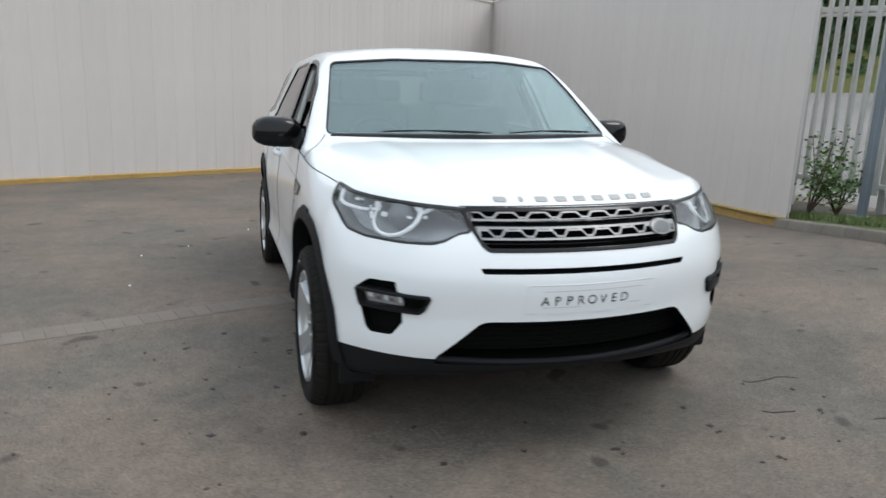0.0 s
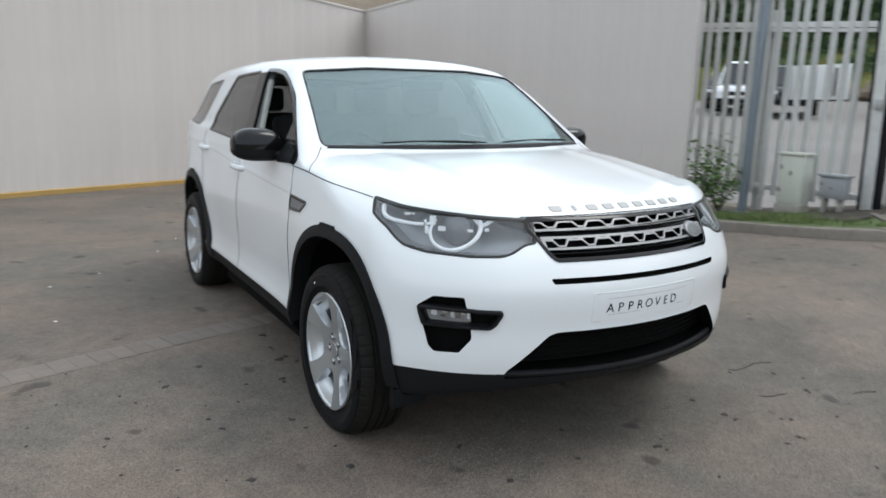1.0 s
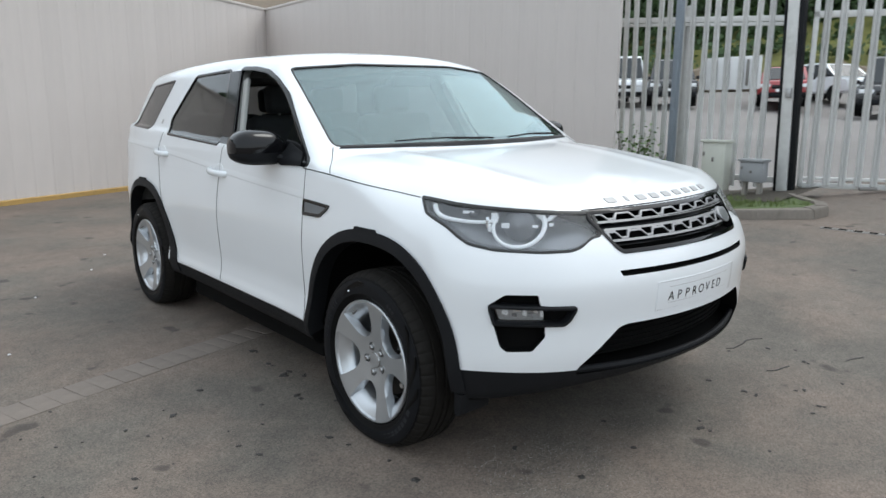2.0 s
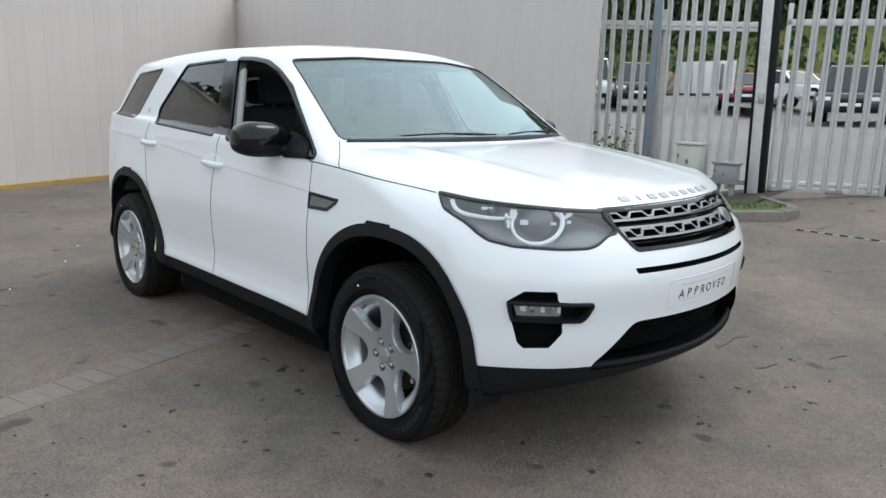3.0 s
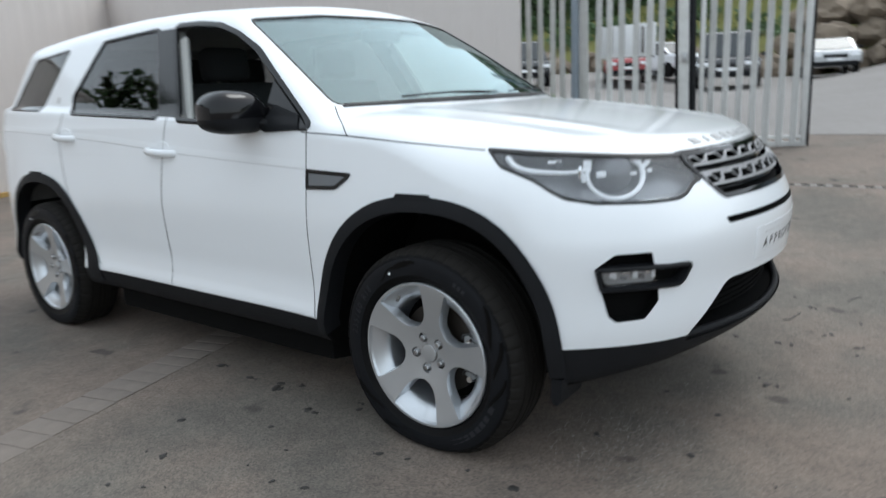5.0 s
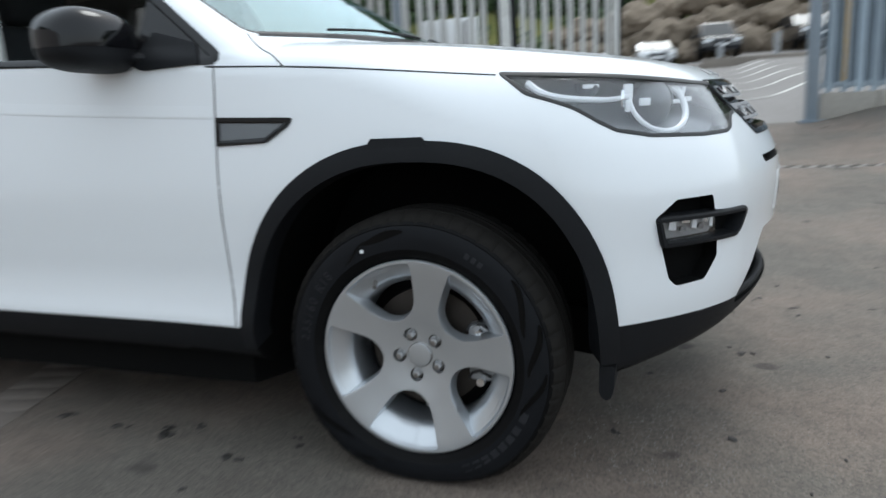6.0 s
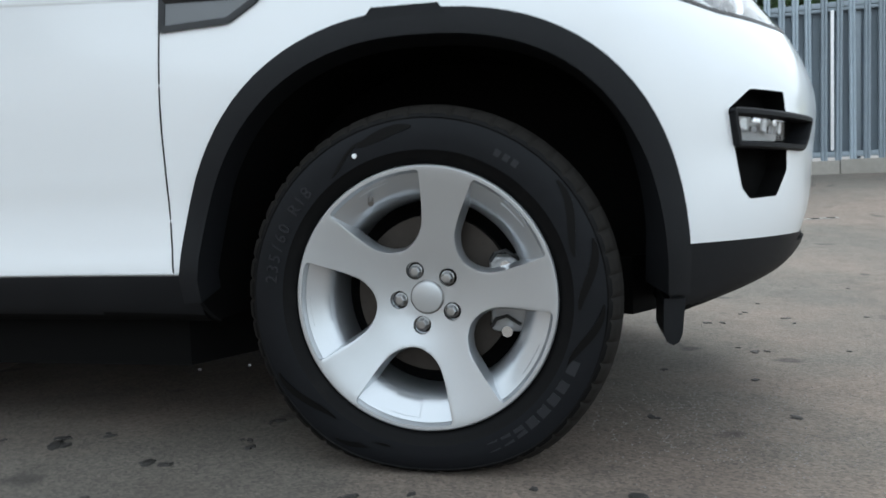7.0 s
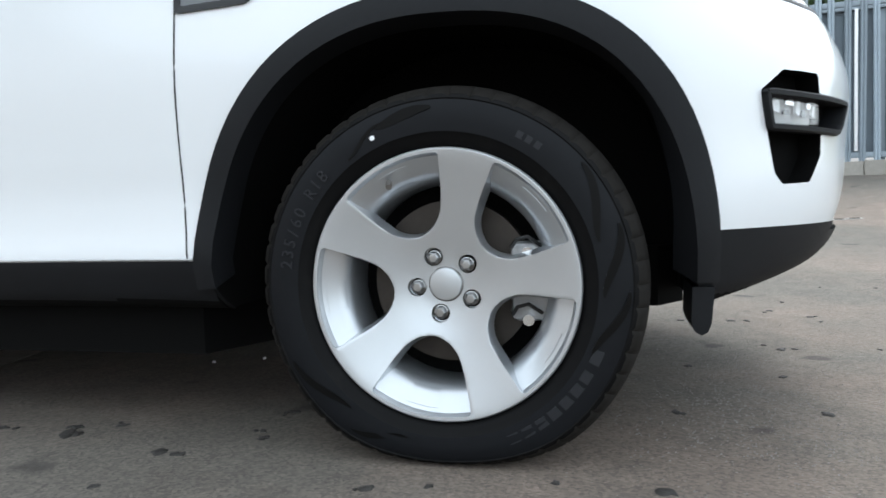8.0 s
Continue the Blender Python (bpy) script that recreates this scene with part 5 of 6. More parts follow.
def arc_patch(t0, t1, r0, r1, x, thick=0.0012, taper=0.0):
    bm = bmesh.new()
    n = 10
    ids = []
    for i in range(n + 1):
        t = radians(t0 + (t1 - t0) * i / n)
        k = taper * (i / n)
        row = []
        for r, dx in ((r0 + k, 0.004), (r0 + k, -thick), (r1 - k, -thick), (r1 - k, 0.004)):
            row.append(bm.verts.new((x + dx, -r * math.cos(t), r * math.sin(t))))
        ids.append(row)
    for p, q in zip(ids, ids[1:]):
        for j in range(3):
            bm.faces.new((p[j], q[j], q[j + 1], p[j + 1]))
    bm.faces.new(ids[0])
    bm.faces.new(ids[-1][::-1])
    bmesh.ops.recalc_face_normals(bm, faces=bm.faces[:])
    return bm


def flame(t0, t1, r0, r1, wide):
    """A polished swoosh moulded on the sidewall, sweeping from one radius to another and tapering at both ends."""
    bm = bmesh.new()
    n = 18
    ids = []
    for i in range(n + 1):
        k = i / n
        t = radians(t0 + (t1 - t0) * k)
        r = r0 + (r1 - r0) * (k * k * (3 - 2 * k))
        w = wide * math.sin(math.pi * (0.03 + 0.94 * k)) ** 0.7 / 2
        ids.append([bm.verts.new((-0.9235 + dx, -q * math.cos(t), q * math.sin(t))) for q, dx in ((r - w, 0.004), (r - w, -0.0014), (r + w, -0.0014), (r + w, 0.004))])
    for p, q in zip(ids, ids[1:]):
        for j in range(3):
            bm.faces.new((p[j], q[j], q[j + 1], p[j + 1]))
    bm.faces.new(ids[0])
    bm.faces.new(ids[-1][::-1])
    bmesh.ops.recalc_face_normals(bm, faces=bm.faces[:])
    return bm


def rim_face():
    """The five broad spokes: a dished disc pierced by five tapering round-ended holes and the nut seats."""
    disc = bmesh.new()
    front = [(0.0, -0.878), (0.03, -0.878), (0.05, -0.8795), (0.075, -0.8835), (0.1, -0.8885), (0.14, -0.896), (0.18, -0.9045), (0.212, -0.912), (0.2305, -0.916), (0.2385, -0.917)]
    back = [(0.2385, -0.905), (0.231, -0.885), (0.2, -0.872), (0.14, -0.862), (0.09, -0.852), (0.0, -0.85)]
    fine = []
    for (r0, x0), (r1, x1) in zip(front, front[1:]):
        n = max(1, int((r1 - r0) / 0.008))
        fine += [(r0 + (r1 - r0) * k / n, x0 + (x1 - x0) * k / n) for k in range(n)]
    lathe(disc, fine + [front[-1]] + back, 160)
    cut = bmesh.new()
    for k in range(5):
        f = radians(42 + 72 * k)
        e, t = Vector((math.cos(f), math.sin(f))), Vector((-math.sin(f), math.cos(f)))
        pts = [(0.2325 * math.cos(radians(q)), 0.2325 * math.sin(radians(q))) for q in (-23.5, -19, -14, -9, -4, 0, 4, 9, 14, 19, 23.5)] + [ (0.15, 0.066), (0.118, 0.05), (0.099, 0.028), (0.0905, 0.0), (0.099, -0.028), (0.118, -0.05), (0.15, -0.066)]
        wide = [q for q, n in zip(rounded(pts, 0.012, 3), rounded(pts, 0.012, 3)[1:] + [(9, 9)]) if math.hypot(q[0] - n[0], q[1] - n[1]) > 0.0015]
        rows = []
        for x, grow in ((-0.93, 1.03), (-0.9, 1.0), (-0.875, 0.9), (-0.83, 0.8)):
            g = [(0.158 + (a - 0.158) * grow, b * grow) for a, b in wide]
            rows.append([cut.verts.new((x, -(e.x * a + t.x * b), e.y * a + t.y * b)) for a, b in g])
        cut.faces.new(rows[0])
        cut.faces.new(rows[-1][::-1])
        for p, q in zip(rows, rows[1:]):
            for i in range(len(p)):
                cut.faces.new((p[i], q[i], q[(i + 1) % len(p)], p[(i + 1) % len(p)]))
        lathe(cut, [(0.0, -0.92), (0.0176, -0.92), (0.0168, -0.868), (0.0, -0.868)], 20)
        bmesh.ops.translate(cut, vec=(0, -0.054 * math.cos(f), 0.054 * math.sin(f)), verts=[v for v in cut.verts if math.hypot(v.co.y, v.co.z) < 0.02])
    for b in (disc, cut):
        bmesh.ops.recalc_face_normals(b, faces=b.faces[:])
    pair = []
    for b in (disc, cut):
        pair.append(bpy.data.meshes.new("rim"))
        b.to_mesh(pair[-1])
        b.free()
    me = boolean(*pair)
    bm = bmesh.new()
    bm.from_mesh(me)
    rim_edges = [e for e in bm.edges if len(e.link_faces) == 2 and e.calc_face_angle() > radians(40) and max(v.co.x for v in e.verts) < -0.868 and math.hypot(e.verts[0].co.y, e.verts[0].co.z) > 0.075 and math.hypot(e.verts[0].co.y, e.verts[0].co.z) < 0.226]
    bmesh.ops.bevel(bm, geom=rim_edges, offset=0.0045, segments=2, profile=0.5, affect="EDGES", clamp_overlap=True)
    bm.to_mesh(me)
    bm.free()
    me.materials.clear()
    me.materials.append(ALLOY)
    return smooth(me, 28)


def make_wheel(axle_y, side_sign):
    barrel = bmesh.new()
    lathe(barrel, [(0.2425, -0.905), (0.243, -0.913), (0.2405, -0.9165), (0.2355, -0.9165), (0.233, -0.913), (0.229, -0.905), (0.204, -0.889), (0.187, -0.871), (0.1825, -0.855), (0.181, -0.8), (0.19, -0.73), (0.24, -0.72)], 120)
    hub = mesh_of("wheel", barrel, ALLOY, 30)
    wheel = new("wheel", hub)
    wheel.parent = car
    tagged(wheel, "silver five-spoke alloy wheel with a black tyre")
    if side_sign < 0:
        wheel.matrix_world = pose(0, axle_y, HUB_Z)
    else:
        wheel.matrix_world = pose(0, axle_y, HUB_Z, 0, 0, 180)
    part("tyre", tyre_mesh(), RUBBER, wheel, "black road tyre with raised markings")
    part("spokes", rim_face(), ALLOY, wheel)
    cap = lathe(bmesh.new(), [(0.0, -0.8862), (0.022, -0.886), (0.0285, -0.885), (0.0295, -0.883), (0.0295, -0.86)], 48)
    part("centre_cap", cap, ALLOY, wheel, "plain silver centre cap")
    part("cap_groove", lathe(bmesh.new(), [(0.0298, -0.8825), (0.0318, -0.8805), (0.0318, -0.87)], 48), STEEL, wheel)
    for k in range(5):
        mid = 180 - (42 + 72 * k)
        pad = lathe(bmesh.new(), [(0.19, -0.871), (0.193, -0.879), (0.2035, -0.8902), (0.2215, -0.9017), (0.224, -0.899)], 10, (mid - 7.5, mid + 7.5))
        part("barrel_pad", pad, ALLOY, wheel)
    for k in range(5):
        f = radians(42 + 72 * k)
        y, z = -0.054 * math.cos(f), 0.054 * math.sin(f)
        nut = lathe(bmesh.new(), [(0.0, -0.8905), (0.008, -0.89), (0.0108, -0.8875), (0.0118, -0.884), (0.0118, -0.86)], 6)
        lathe(nut, [(0.0118, -0.88), (0.0135, -0.879), (0.0138, -0.86)], 20)
        part("wheel_nut", moved(nut, Matrix.Translation((0, y, z))), NUT, wheel, "steel wheel nut in a dark socket")
        part("nut_socket", moved(lathe(bmesh.new(), [(0.0085, -0.868), (0.0172, -0.868), (0.0172, -0.87)], 20), Matrix.Translation((0, y, z))), DARK, wheel)
    disc = lathe(bmesh.new(), [(0.0, -0.842), (0.075, -0.842), (0.082, -0.836), (0.084, -0.815), (0.157, -0.815), (0.158, -0.79), (0.08, -0.788)], 80)
    part("brake_disc", disc, DISC, wheel, "rust-tinged steel brake disc")
    cal = bmesh.new()
    box(cal, -0.845, -0.79, -0.195, -0.115, -0.075, 0.075, 0.014)
    caliper = part("brake_caliper", cal, CAST, wheel, "cast brake caliper")
    for z in (-0.07, 0.055):
        part("caliper_bolt", moved(lathe(bmesh.new(), [(0.0, -0.862), (0.011, -0.862), (0.012, -0.845), (0.012, -0.83)], 8), Matrix.Translation((0, -0.15, z))), CHROME, caliper)
        part("brake_pipe", tube(bmesh.new(), [(-0.855, -0.12, z + 0.01), (-0.862, -0.13, z + 0.025), (-0.858, -0.15, z + 0.03), (-0.85, -0.175, z + 0.012)], 0.004, 6), SEAL, caliper)
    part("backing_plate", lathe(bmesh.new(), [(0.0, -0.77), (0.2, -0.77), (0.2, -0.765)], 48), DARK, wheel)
    part("valve", tube(bmesh.new(), [(-0.905, 0.095, 0.185), (-0.925, 0.089, 0.175)], 0.0055, 8), STEEL, wheel)
    for ob in [wheel] + [o for o in wheel.children if o.name.split(".")[0] in ("spokes", "centre_cap", "cap_groove", "barrel_pad", "valve")]:
        for v in ob.data.vertices:
            v.co.y *= 1.035
            v.co.z *= 1.035
    # sidewall markings
    bm = bmesh.new()
    text = "235/60 R18"
    for i, ch in enumerate(text):
        if ch == " ":
            continue
        g = lettering(ch, 0.034, 0.0012)
        moved(g, tangent(172 - 3.9 * i, 0.3, -0.9255) @ Matrix.Diagonal((0.9, 1, 1, 1)))
        me = bpy.data.meshes.new("g")
        g.to_mesh(me)
        g.free()
        bm.from_mesh(me)
        bpy.data.meshes.remove(me)
    part("size_marking", bm, RUBBER_TEXT, wheel, "tyre size 235/60 R18 in black raised figures")
    for t0, t1 in ((-22, -27), (-30, -34), (-35.5, -39.5), (-41, -45), (-46.5, -50.5), (-52, -56), (-57.5, -61.5), (-63, -67)):
        part("maker_mark", arc_patch(t0, t1, 0.291, 0.309, -0.9235), RUBBER_TEXT, wheel)
    for t0, t1, r0, r1, w in ((112, 92, 0.31, 0.322, 0.02), (126, 110, 0.288, 0.316, 0.008), (40, 15, 0.33, 0.29, 0.016), (19, -4, 0.331, 0.288, 0.017), (-2, -24, 0.33, 0.29, 0.015), (206, 232, 0.325, 0.29, 0.014), (236, 256, 0.322, 0.288, 0.012)):
        part("sidewall_flash", flame(t0, t1, r0, r1, w), RUBBER_MARK, wheel)
    for t0 in (62, 58.5, 55):
        part("maker_mark", arc_patch(t0, t0 - 2.2, 0.296, 0.309, -0.9235), RUBBER_TEXT, wheel)
    spot = lathe(bmesh.new(), [(0.0, -0.9275), (0.0045, -0.927), (0.005, -0.925)], 12)
    part("balance_dot", moved(spot, Matrix.Translation((0, 0.121, 0.271))), LAMP_WHITE, wheel, "small white balance dot")
    return wheel


front_right = make_wheel(AXLE_F, -1)
for y, turn in ((AXLE_R, 0), (AXLE_F, 180), (AXLE_R, 180)):
    lift, out = (0.027, 0.065) if turn else (0.0, 0.0)
    other = copy_thing(front_right, pose(out if turn else 0.02, y, HUB_Z + lift, 0, 0, turn))

# the body is a little broader towards the cabin, and the yard's crossfall lifts the far side
axis_shift = lambda y: 0.022 + 0.033 * float(step01((y + 0.6) / 1.3))
wheels = [o for o in car.children if o.name.startswith("wheel") and o.children]
kept_round = {o for w in wheels for o in (w, *w.children_recursive)}
done = set()
for ob in car.children_recursive:
    if ob in kept_round or ob.type != "MESH" or ob.data in done:
        continue
    done.add(ob.data)
    for v in ob.data.vertices:
        x, y, z = v.co
        c = axis_shift(y)
        nx = c + x * (0.9 + c) / 0.9
        high = float(step01((z - 1.18) / 0.3)) * float(step01((x + 0.2) / 0.7))
        v.co = (nx + 0.02 * high, y, z + 0.02 * (nx + 0.88) + 0.008 * high)

# ---- palisade fence, gate and posts ----
def pale_mesh(h, steel=GALV):
    """A W-section steel pale with a three-pointed top."""
    bm = bmesh.new()
    prof = [(-0.038, 0.0), (-0.026, -0.019), (-0.011, -0.019), (0.0, -0.006), (0.011, -0.019), (0.026, -0.019), (0.038, 0.0)]
    tops = [h, h - 0.05, h + 0.03, h + 0.05, h + 0.03, h - 0.05, h]
    rows = []
    for f in (0.0, 0.97, 1.0):
        rows.append([(x, y - (0.03 if f == 1.0 else 0), 0.0 if f == 0 else (h - 0.12 if f == 0.97 else t)) for (x, y), t in zip(prof, tops)])
    fv = [[bm.verts.new(p) for p in r] for r in rows]
    bv = [[bm.verts.new((p[0], p[1] + 0.003, p[2])) for p in r] for r in rows]
    for r in range(2):
        for i in range(6):
            bm.faces.new((fv[r][i], fv[r][i + 1], fv[r + 1][i + 1], fv[r + 1][i]))
            bm.faces.new((bv[r][i + 1], bv[r][i], bv[r + 1][i], bv[r + 1][i + 1]))
    for i in range(6):
        bm.faces.new((fv[2][i], fv[2][i + 1], bv[2][i + 1], bv[2][i]))
    bmesh.ops.recalc_face_normals(bm, faces=bm.faces[:])
    return mesh_of("pale", bm, steel, 30)


def along(a, b, z=0.0):
    """A frame that starts at a and runs along x towards b, its y axis pointing away from the yard."""
    d = (Vector(b) - Vector(a)).normalized()
    return Matrix(((d.x, -d.y, 0, a[0]), (d.y, d.x, 0, a[1]), (0, 0, 1, z), (0, 0, 0, 1)))


def palisade(name, a, b, z, label, low=0.17, high=1.97, pale_h=2.34, pitch=0.158, posts=(), rise=0.0, steel=GALV):
    length = (Vector(b) - Vector(a)).length
    m = along(a, b, z)
    fence = thing(name, label, "fence")
    for h in (low, high):
        rail = bmesh.new()
        box(rail, 0, length, 0.002, 0.05, h - 0.03, h + 0.035, 0.004)
        if h == high:
            box(rail, 0, length, 0.008, 0.045, h - 0.075, h - 0.036, 0.004)
        for v in rail.verts:
            v.co.z += rise * (length - v.co.x) * (h == high)
        part("rail", moved(rail, m), steel, fence)
    for s in posts:
        part("post", moved(boxed(s - 0.045, s + 0.045, 0.055, 0.155, -0.4, pale_h - 0.1, 0.005), m), steel, fence)
    me = pale_mesh(pale_h - 0.07, steel)
    rnd = random.Random(5)
    n = int(length / pitch)
    for i in range(n):
        ob = new("pale", me)
        ob.parent = fence
        ob.matrix_world = m @ pose((i + 0.5) * pitch + rnd.uniform(-0.006, 0.006), rnd.uniform(-0.003, 0.002), 0.07 + rnd.uniform(-0.012, 0.012), rnd.uniform(-0.3, 0.3), rnd.uniform(-0.5, 0.5), 0) @ Matrix.Diagonal((1, 1, 1 + rise * (length - (i + 0.5) * pitch) / pale_h, 1))
    return fence


palisade("palisade_fence", (5.62, 5.2), (5.74, 1.46), 0.45, "galvanised steel palisade fence behind the grass bed", posts=(1.2, 2.5, 3.8), rise=0.075)

POST_AT = pose(5.75, 1.34, 0.5, -1.6)
post = thing("gate_post", "tall square galvanised gate post with a lock box", "post")
part("shaft", moved(boxed(-0.06, 0.06, -0.06, 0.06, -0.3, 2.6, 0.006), POST_AT), GALV, post)
part("cap", moved(boxed(-0.07, 0.07, -0.07, 0.07, 2.6, 2.615, 0.003), POST_AT), GALV, post)
part("stop_strip", moved(boxed(-0.045, 0.045, -0.115, -0.062, -0.1, 2.5, 0.004), POST_AT), BLACK, post, "black slam strip")
part("stop_strip", moved(boxed(-0.035, 0.035, 0.064, 0.105, -0.1, 2.5, 0.004), POST_AT), BLACK, post, "black slam strip")
part("lock_box", moved(boxed(-0.09, -0.06, -0.05, 0.01, 1.05, 1.16, 0.004), POST_AT), SATIN, post)

blue_post = thing("yard_post", "slim blue-grey steel post standing in the grass", "post")
part("shaft", boxed(5.31, 5.385, 2.53, 2.605, 0.15, 3.4, 0.006), BLUE_STEEL, blue_post)
part("base_plate", boxed(5.25, 5.45, 2.47, 2.67, 0.3, 0.335, 0.003), BLUE_STEEL, blue_post)

gate = thing("yard_gate", "half-open galvanised palisade gate leaf", "gate")
gm = along((5.83, 1.22), (6.48, 0.18), 0.45)
glen = math.hypot(0.65, 1.04)
for nm, bx in (("bottom_bar", (0, glen, 0.0, 0.05, 0.1, 0.16)), ("lower_rail", (0.05, glen - 0.05, 0.0, 0.045, 0.19, 0.225)), ("top_bar", (0, glen, 0.0, 0.05, 1.96, 2.03)), ("hanging_stile", (0, 0.05, 0.0, 0.05, 0.1, 2.2)), ("closing_stile", (glen - 0.06, glen, -0.01, 0.06, 0.02, 2.25))):
    part(nm, moved(boxed(*bx, 0.004), gm), GALV, gate)
gp = pale_mesh(2.25)
for i in range(7):
    ob = new("pale", gp)
    ob.parent = gate
    ob.matrix_world = gm @ pose(0.13 + 0.158 * i, -0.004, 0.14)
part("edge_strip", moved(boxed(glen, glen + 0.03, -0.015, 0.065, 0.05, 2.25, 0.004), gm), BLACK, gate, "black closing edge")
part("drop_bolt", moved(boxed(0.62, 0.8, -0.03, 0.0, 0.09, 0.13, 0.004), gm), STEEL, gate)
part("runner_wheel", moved(lathe(bmesh.new(), [(0.0001, -0.02), (0.045, -0.02), (0.045, 0.02), (0.0001, 0.02)], 20), gm @ Matrix.Translation((glen - 0.03, 0.02, 0.04)) @ pose(0, 0, 0, 0, 0, 90)), STEEL, gate)

# the far leaf and the sheeted fence on the other side of the drive
far_post = thing("gate_post", "square blue-grey gate post beside the open drive", "post")
part("shaft", boxed(7.22, 7.36, -2.12, -1.98, 0.4, 3.3, 0.006), BLUE_STEEL, far_post)
part("base_plate", boxed(7.16, 7.42, -2.18, -1.92, 0.62, 0.66, 0.003), BLUE_STEEL, far_post)
FENCE_B = ((7.27, -2.14), (6.75, -7.6))
palisade("palisade_fence", *FENCE_B, 0.89, "galvanised palisade fence backed with blue-grey sheets", posts=(1.4, 2.8, 4.2), steel=GALV_BLUE)
mb = along(*FENCE_B, 0.89)
backing = thing("fence_backing", "blue-grey ribbed metal sheets fixed behind the fence", "sheeting")
for i in range(9):
    bm = bmesh.new()
    prism(bm, [(0.0, 0.0), (0.2, 0.0), (0.215, 0.02), (0.29, 0.02), (0.305, 0.0), (0.5, 0.0), (0.515, 0.02), (0.585, 0.02), (0.6, 0.0), (0.6, 0.006), (0.0, 0.006)], 0.2, 2.0 + 0.03 * math.sin(i * 2.3), lambda a, b, c: (a, b, c))
    part("backing_sheet", moved(bm, mb @ Matrix.Translation((0.02 + 0.6 * i, 0.07, 0))), SHEET, backing)
plinth = thing("fence_plinth", "rough concrete plinth under the sheeted fence", "plinth", kind="structure")
for i in range(10):
    part("plinth_block", moved(boxed(0.6 * i, 0.6 * i + 0.59, -0.06, 0.16, -0.35, 0.09 + 0.008 * (i % 3), 0.01), mb), CONCRETE, plinth)
for i, (s, mat, words) in enumerate(((0.22, SPARE_LINE, "yellow marker strip"), (1.1, SIGN, "white marker strip"), (2.25, SIGN, "white marker strip"))):
    strip_post = thing("marker_strip", words + " fixed to the fence", "strip", "marker strips on the fence")
    part("strip", moved(boxed(s, s + 0.035, -0.03, -0.014, 0.22, 1.9, 0.003), mb), mat, strip_post)

# ---- cabinets, board and plants on the bed ----
def cabinet(at, size, mat, label, legs=False):
    x, y, z = at
    sx, sy, sz = size
    c = thing("service_cabinet", label, "cabinet")
    z1 = z + (0.14 if legs else 0.05)
    part("body", boxed(x, x + sx, y, y + sy, z1, z + sz - 0.03, 0.008), mat, c)
    part("door", boxed(x - 0.008, x, y + 0.02, y + sy - 0.02, z1 + 0.03, z + sz - 0.05, 0.003), mat, c)
    part("lid", boxed(x - 0.025, x + sx + 0.02, y - 0.02, y + sy + 0.02, z + sz - 0.03, z + sz, 0.008), mat, c)
    part("latch", boxed(x - 0.016, x - 0.008, y + sy * 0.45, y + sy * 0.55, z + sz * 0.6, z + sz * 0.68, 0.002), STEEL, c)
    for k in range(2):
        part("hinge", boxed(x - 0.014, x - 0.004, y + sy - 0.04, y + sy - 0.015, z + sz * (0.3 + 0.4 * k), z + sz * (0.38 + 0.4 * k), 0.002), STEEL, c)
    if legs:
        for yy in (y + 0.03, y + sy - 0.07):
            part("leg", boxed(x + 0.03, x + sx - 0.03, yy, yy + 0.04, z - 0.05, z1, 0.003), CONCRETE, c)
    else:
        part("plinth", boxed(x - 0.01, x + sx + 0.01, y - 0.01, y + sy + 0.01, z - 0.1, z + 0.05, 0.006), CONCRETE, c)
    return c


cabinet((5.38, 1.88, 0.44), (0.16, 0.29, 0.63), CREAM, "cream plastic service cabinet beside the fence")
cabinet((5.4, 1.43, 0.47), (0.13, 0.27, 0.4), GREYBOX, "grey meter box on short concrete legs", True)

board = thing("notice_board", "blank white board fixed behind the fence pales", "board")
part("panel", boxed(5.745, 5.758, 1.72, 2.42, 1.66, 2.04, 0.002), SIGN, board)
for y in (1.86, 2.28):
    part("bracket", boxed(5.725, 5.745, y, y + 0.03, 1.7, 2.0, 0.002), STEEL, board)


def shrub(at, height, seed, label):
    """A sapling: thin stems with small folded leaves."""
    rnd = random.Random(seed)
    s = thing("shrub", label, "shrub")
    stems, leaves = bmesh.new(), bmesh.new()
    for k in range(6):
        a = rnd.uniform(0, 6.28)
        top = Vector(at) + Vector((0.3 * math.cos(a), 0.35 * math.sin(a), height * rnd.uniform(0.6, 1)))
        mid = (Vector(at) + top) / 2 + Vector((rnd.uniform(-0.06, 0.06), rnd.uniform(-0.06, 0.06), 0.04))
        path = [Vector(at), mid, top]
        tube(stems, path, lambda t: 0.011 * (1 - 0.7 * t), 6)
        for i in range(60):
            t = rnd.uniform(0.25, 1.0)
            p = path[0].lerp(mid, t * 2) if t < 0.5 else mid.lerp(top, t * 2 - 1)
            p = p + Vector((rnd.gauss(0, 0.07), rnd.gauss(0, 0.07), rnd.gauss(0, 0.06)))
            m = Matrix.Translation(p) @ pose(0, 0, 0, rnd.uniform(-50, 50), rnd.uniform(-50, 50), rnd.uniform(0, 360)) @ Matrix.Scale(rnd.uniform(0.7, 1.3), 4)
            v = [leaves.verts.new(m @ Vector(c)) for c in ((0, 0, 0), (0.02, 0.025, 0.006), (0.0, 0.06, 0.0), (-0.02, 0.025, 0.006))]
            leaves.faces.new((v[0], v[1], v[2]))
            leaves.faces.new((v[0], v[2], v[3]))
    part("stems", stems, BARK, s)
    part("leaves", leaves, SHRUB_LEAF, s, angle=80)
    return s


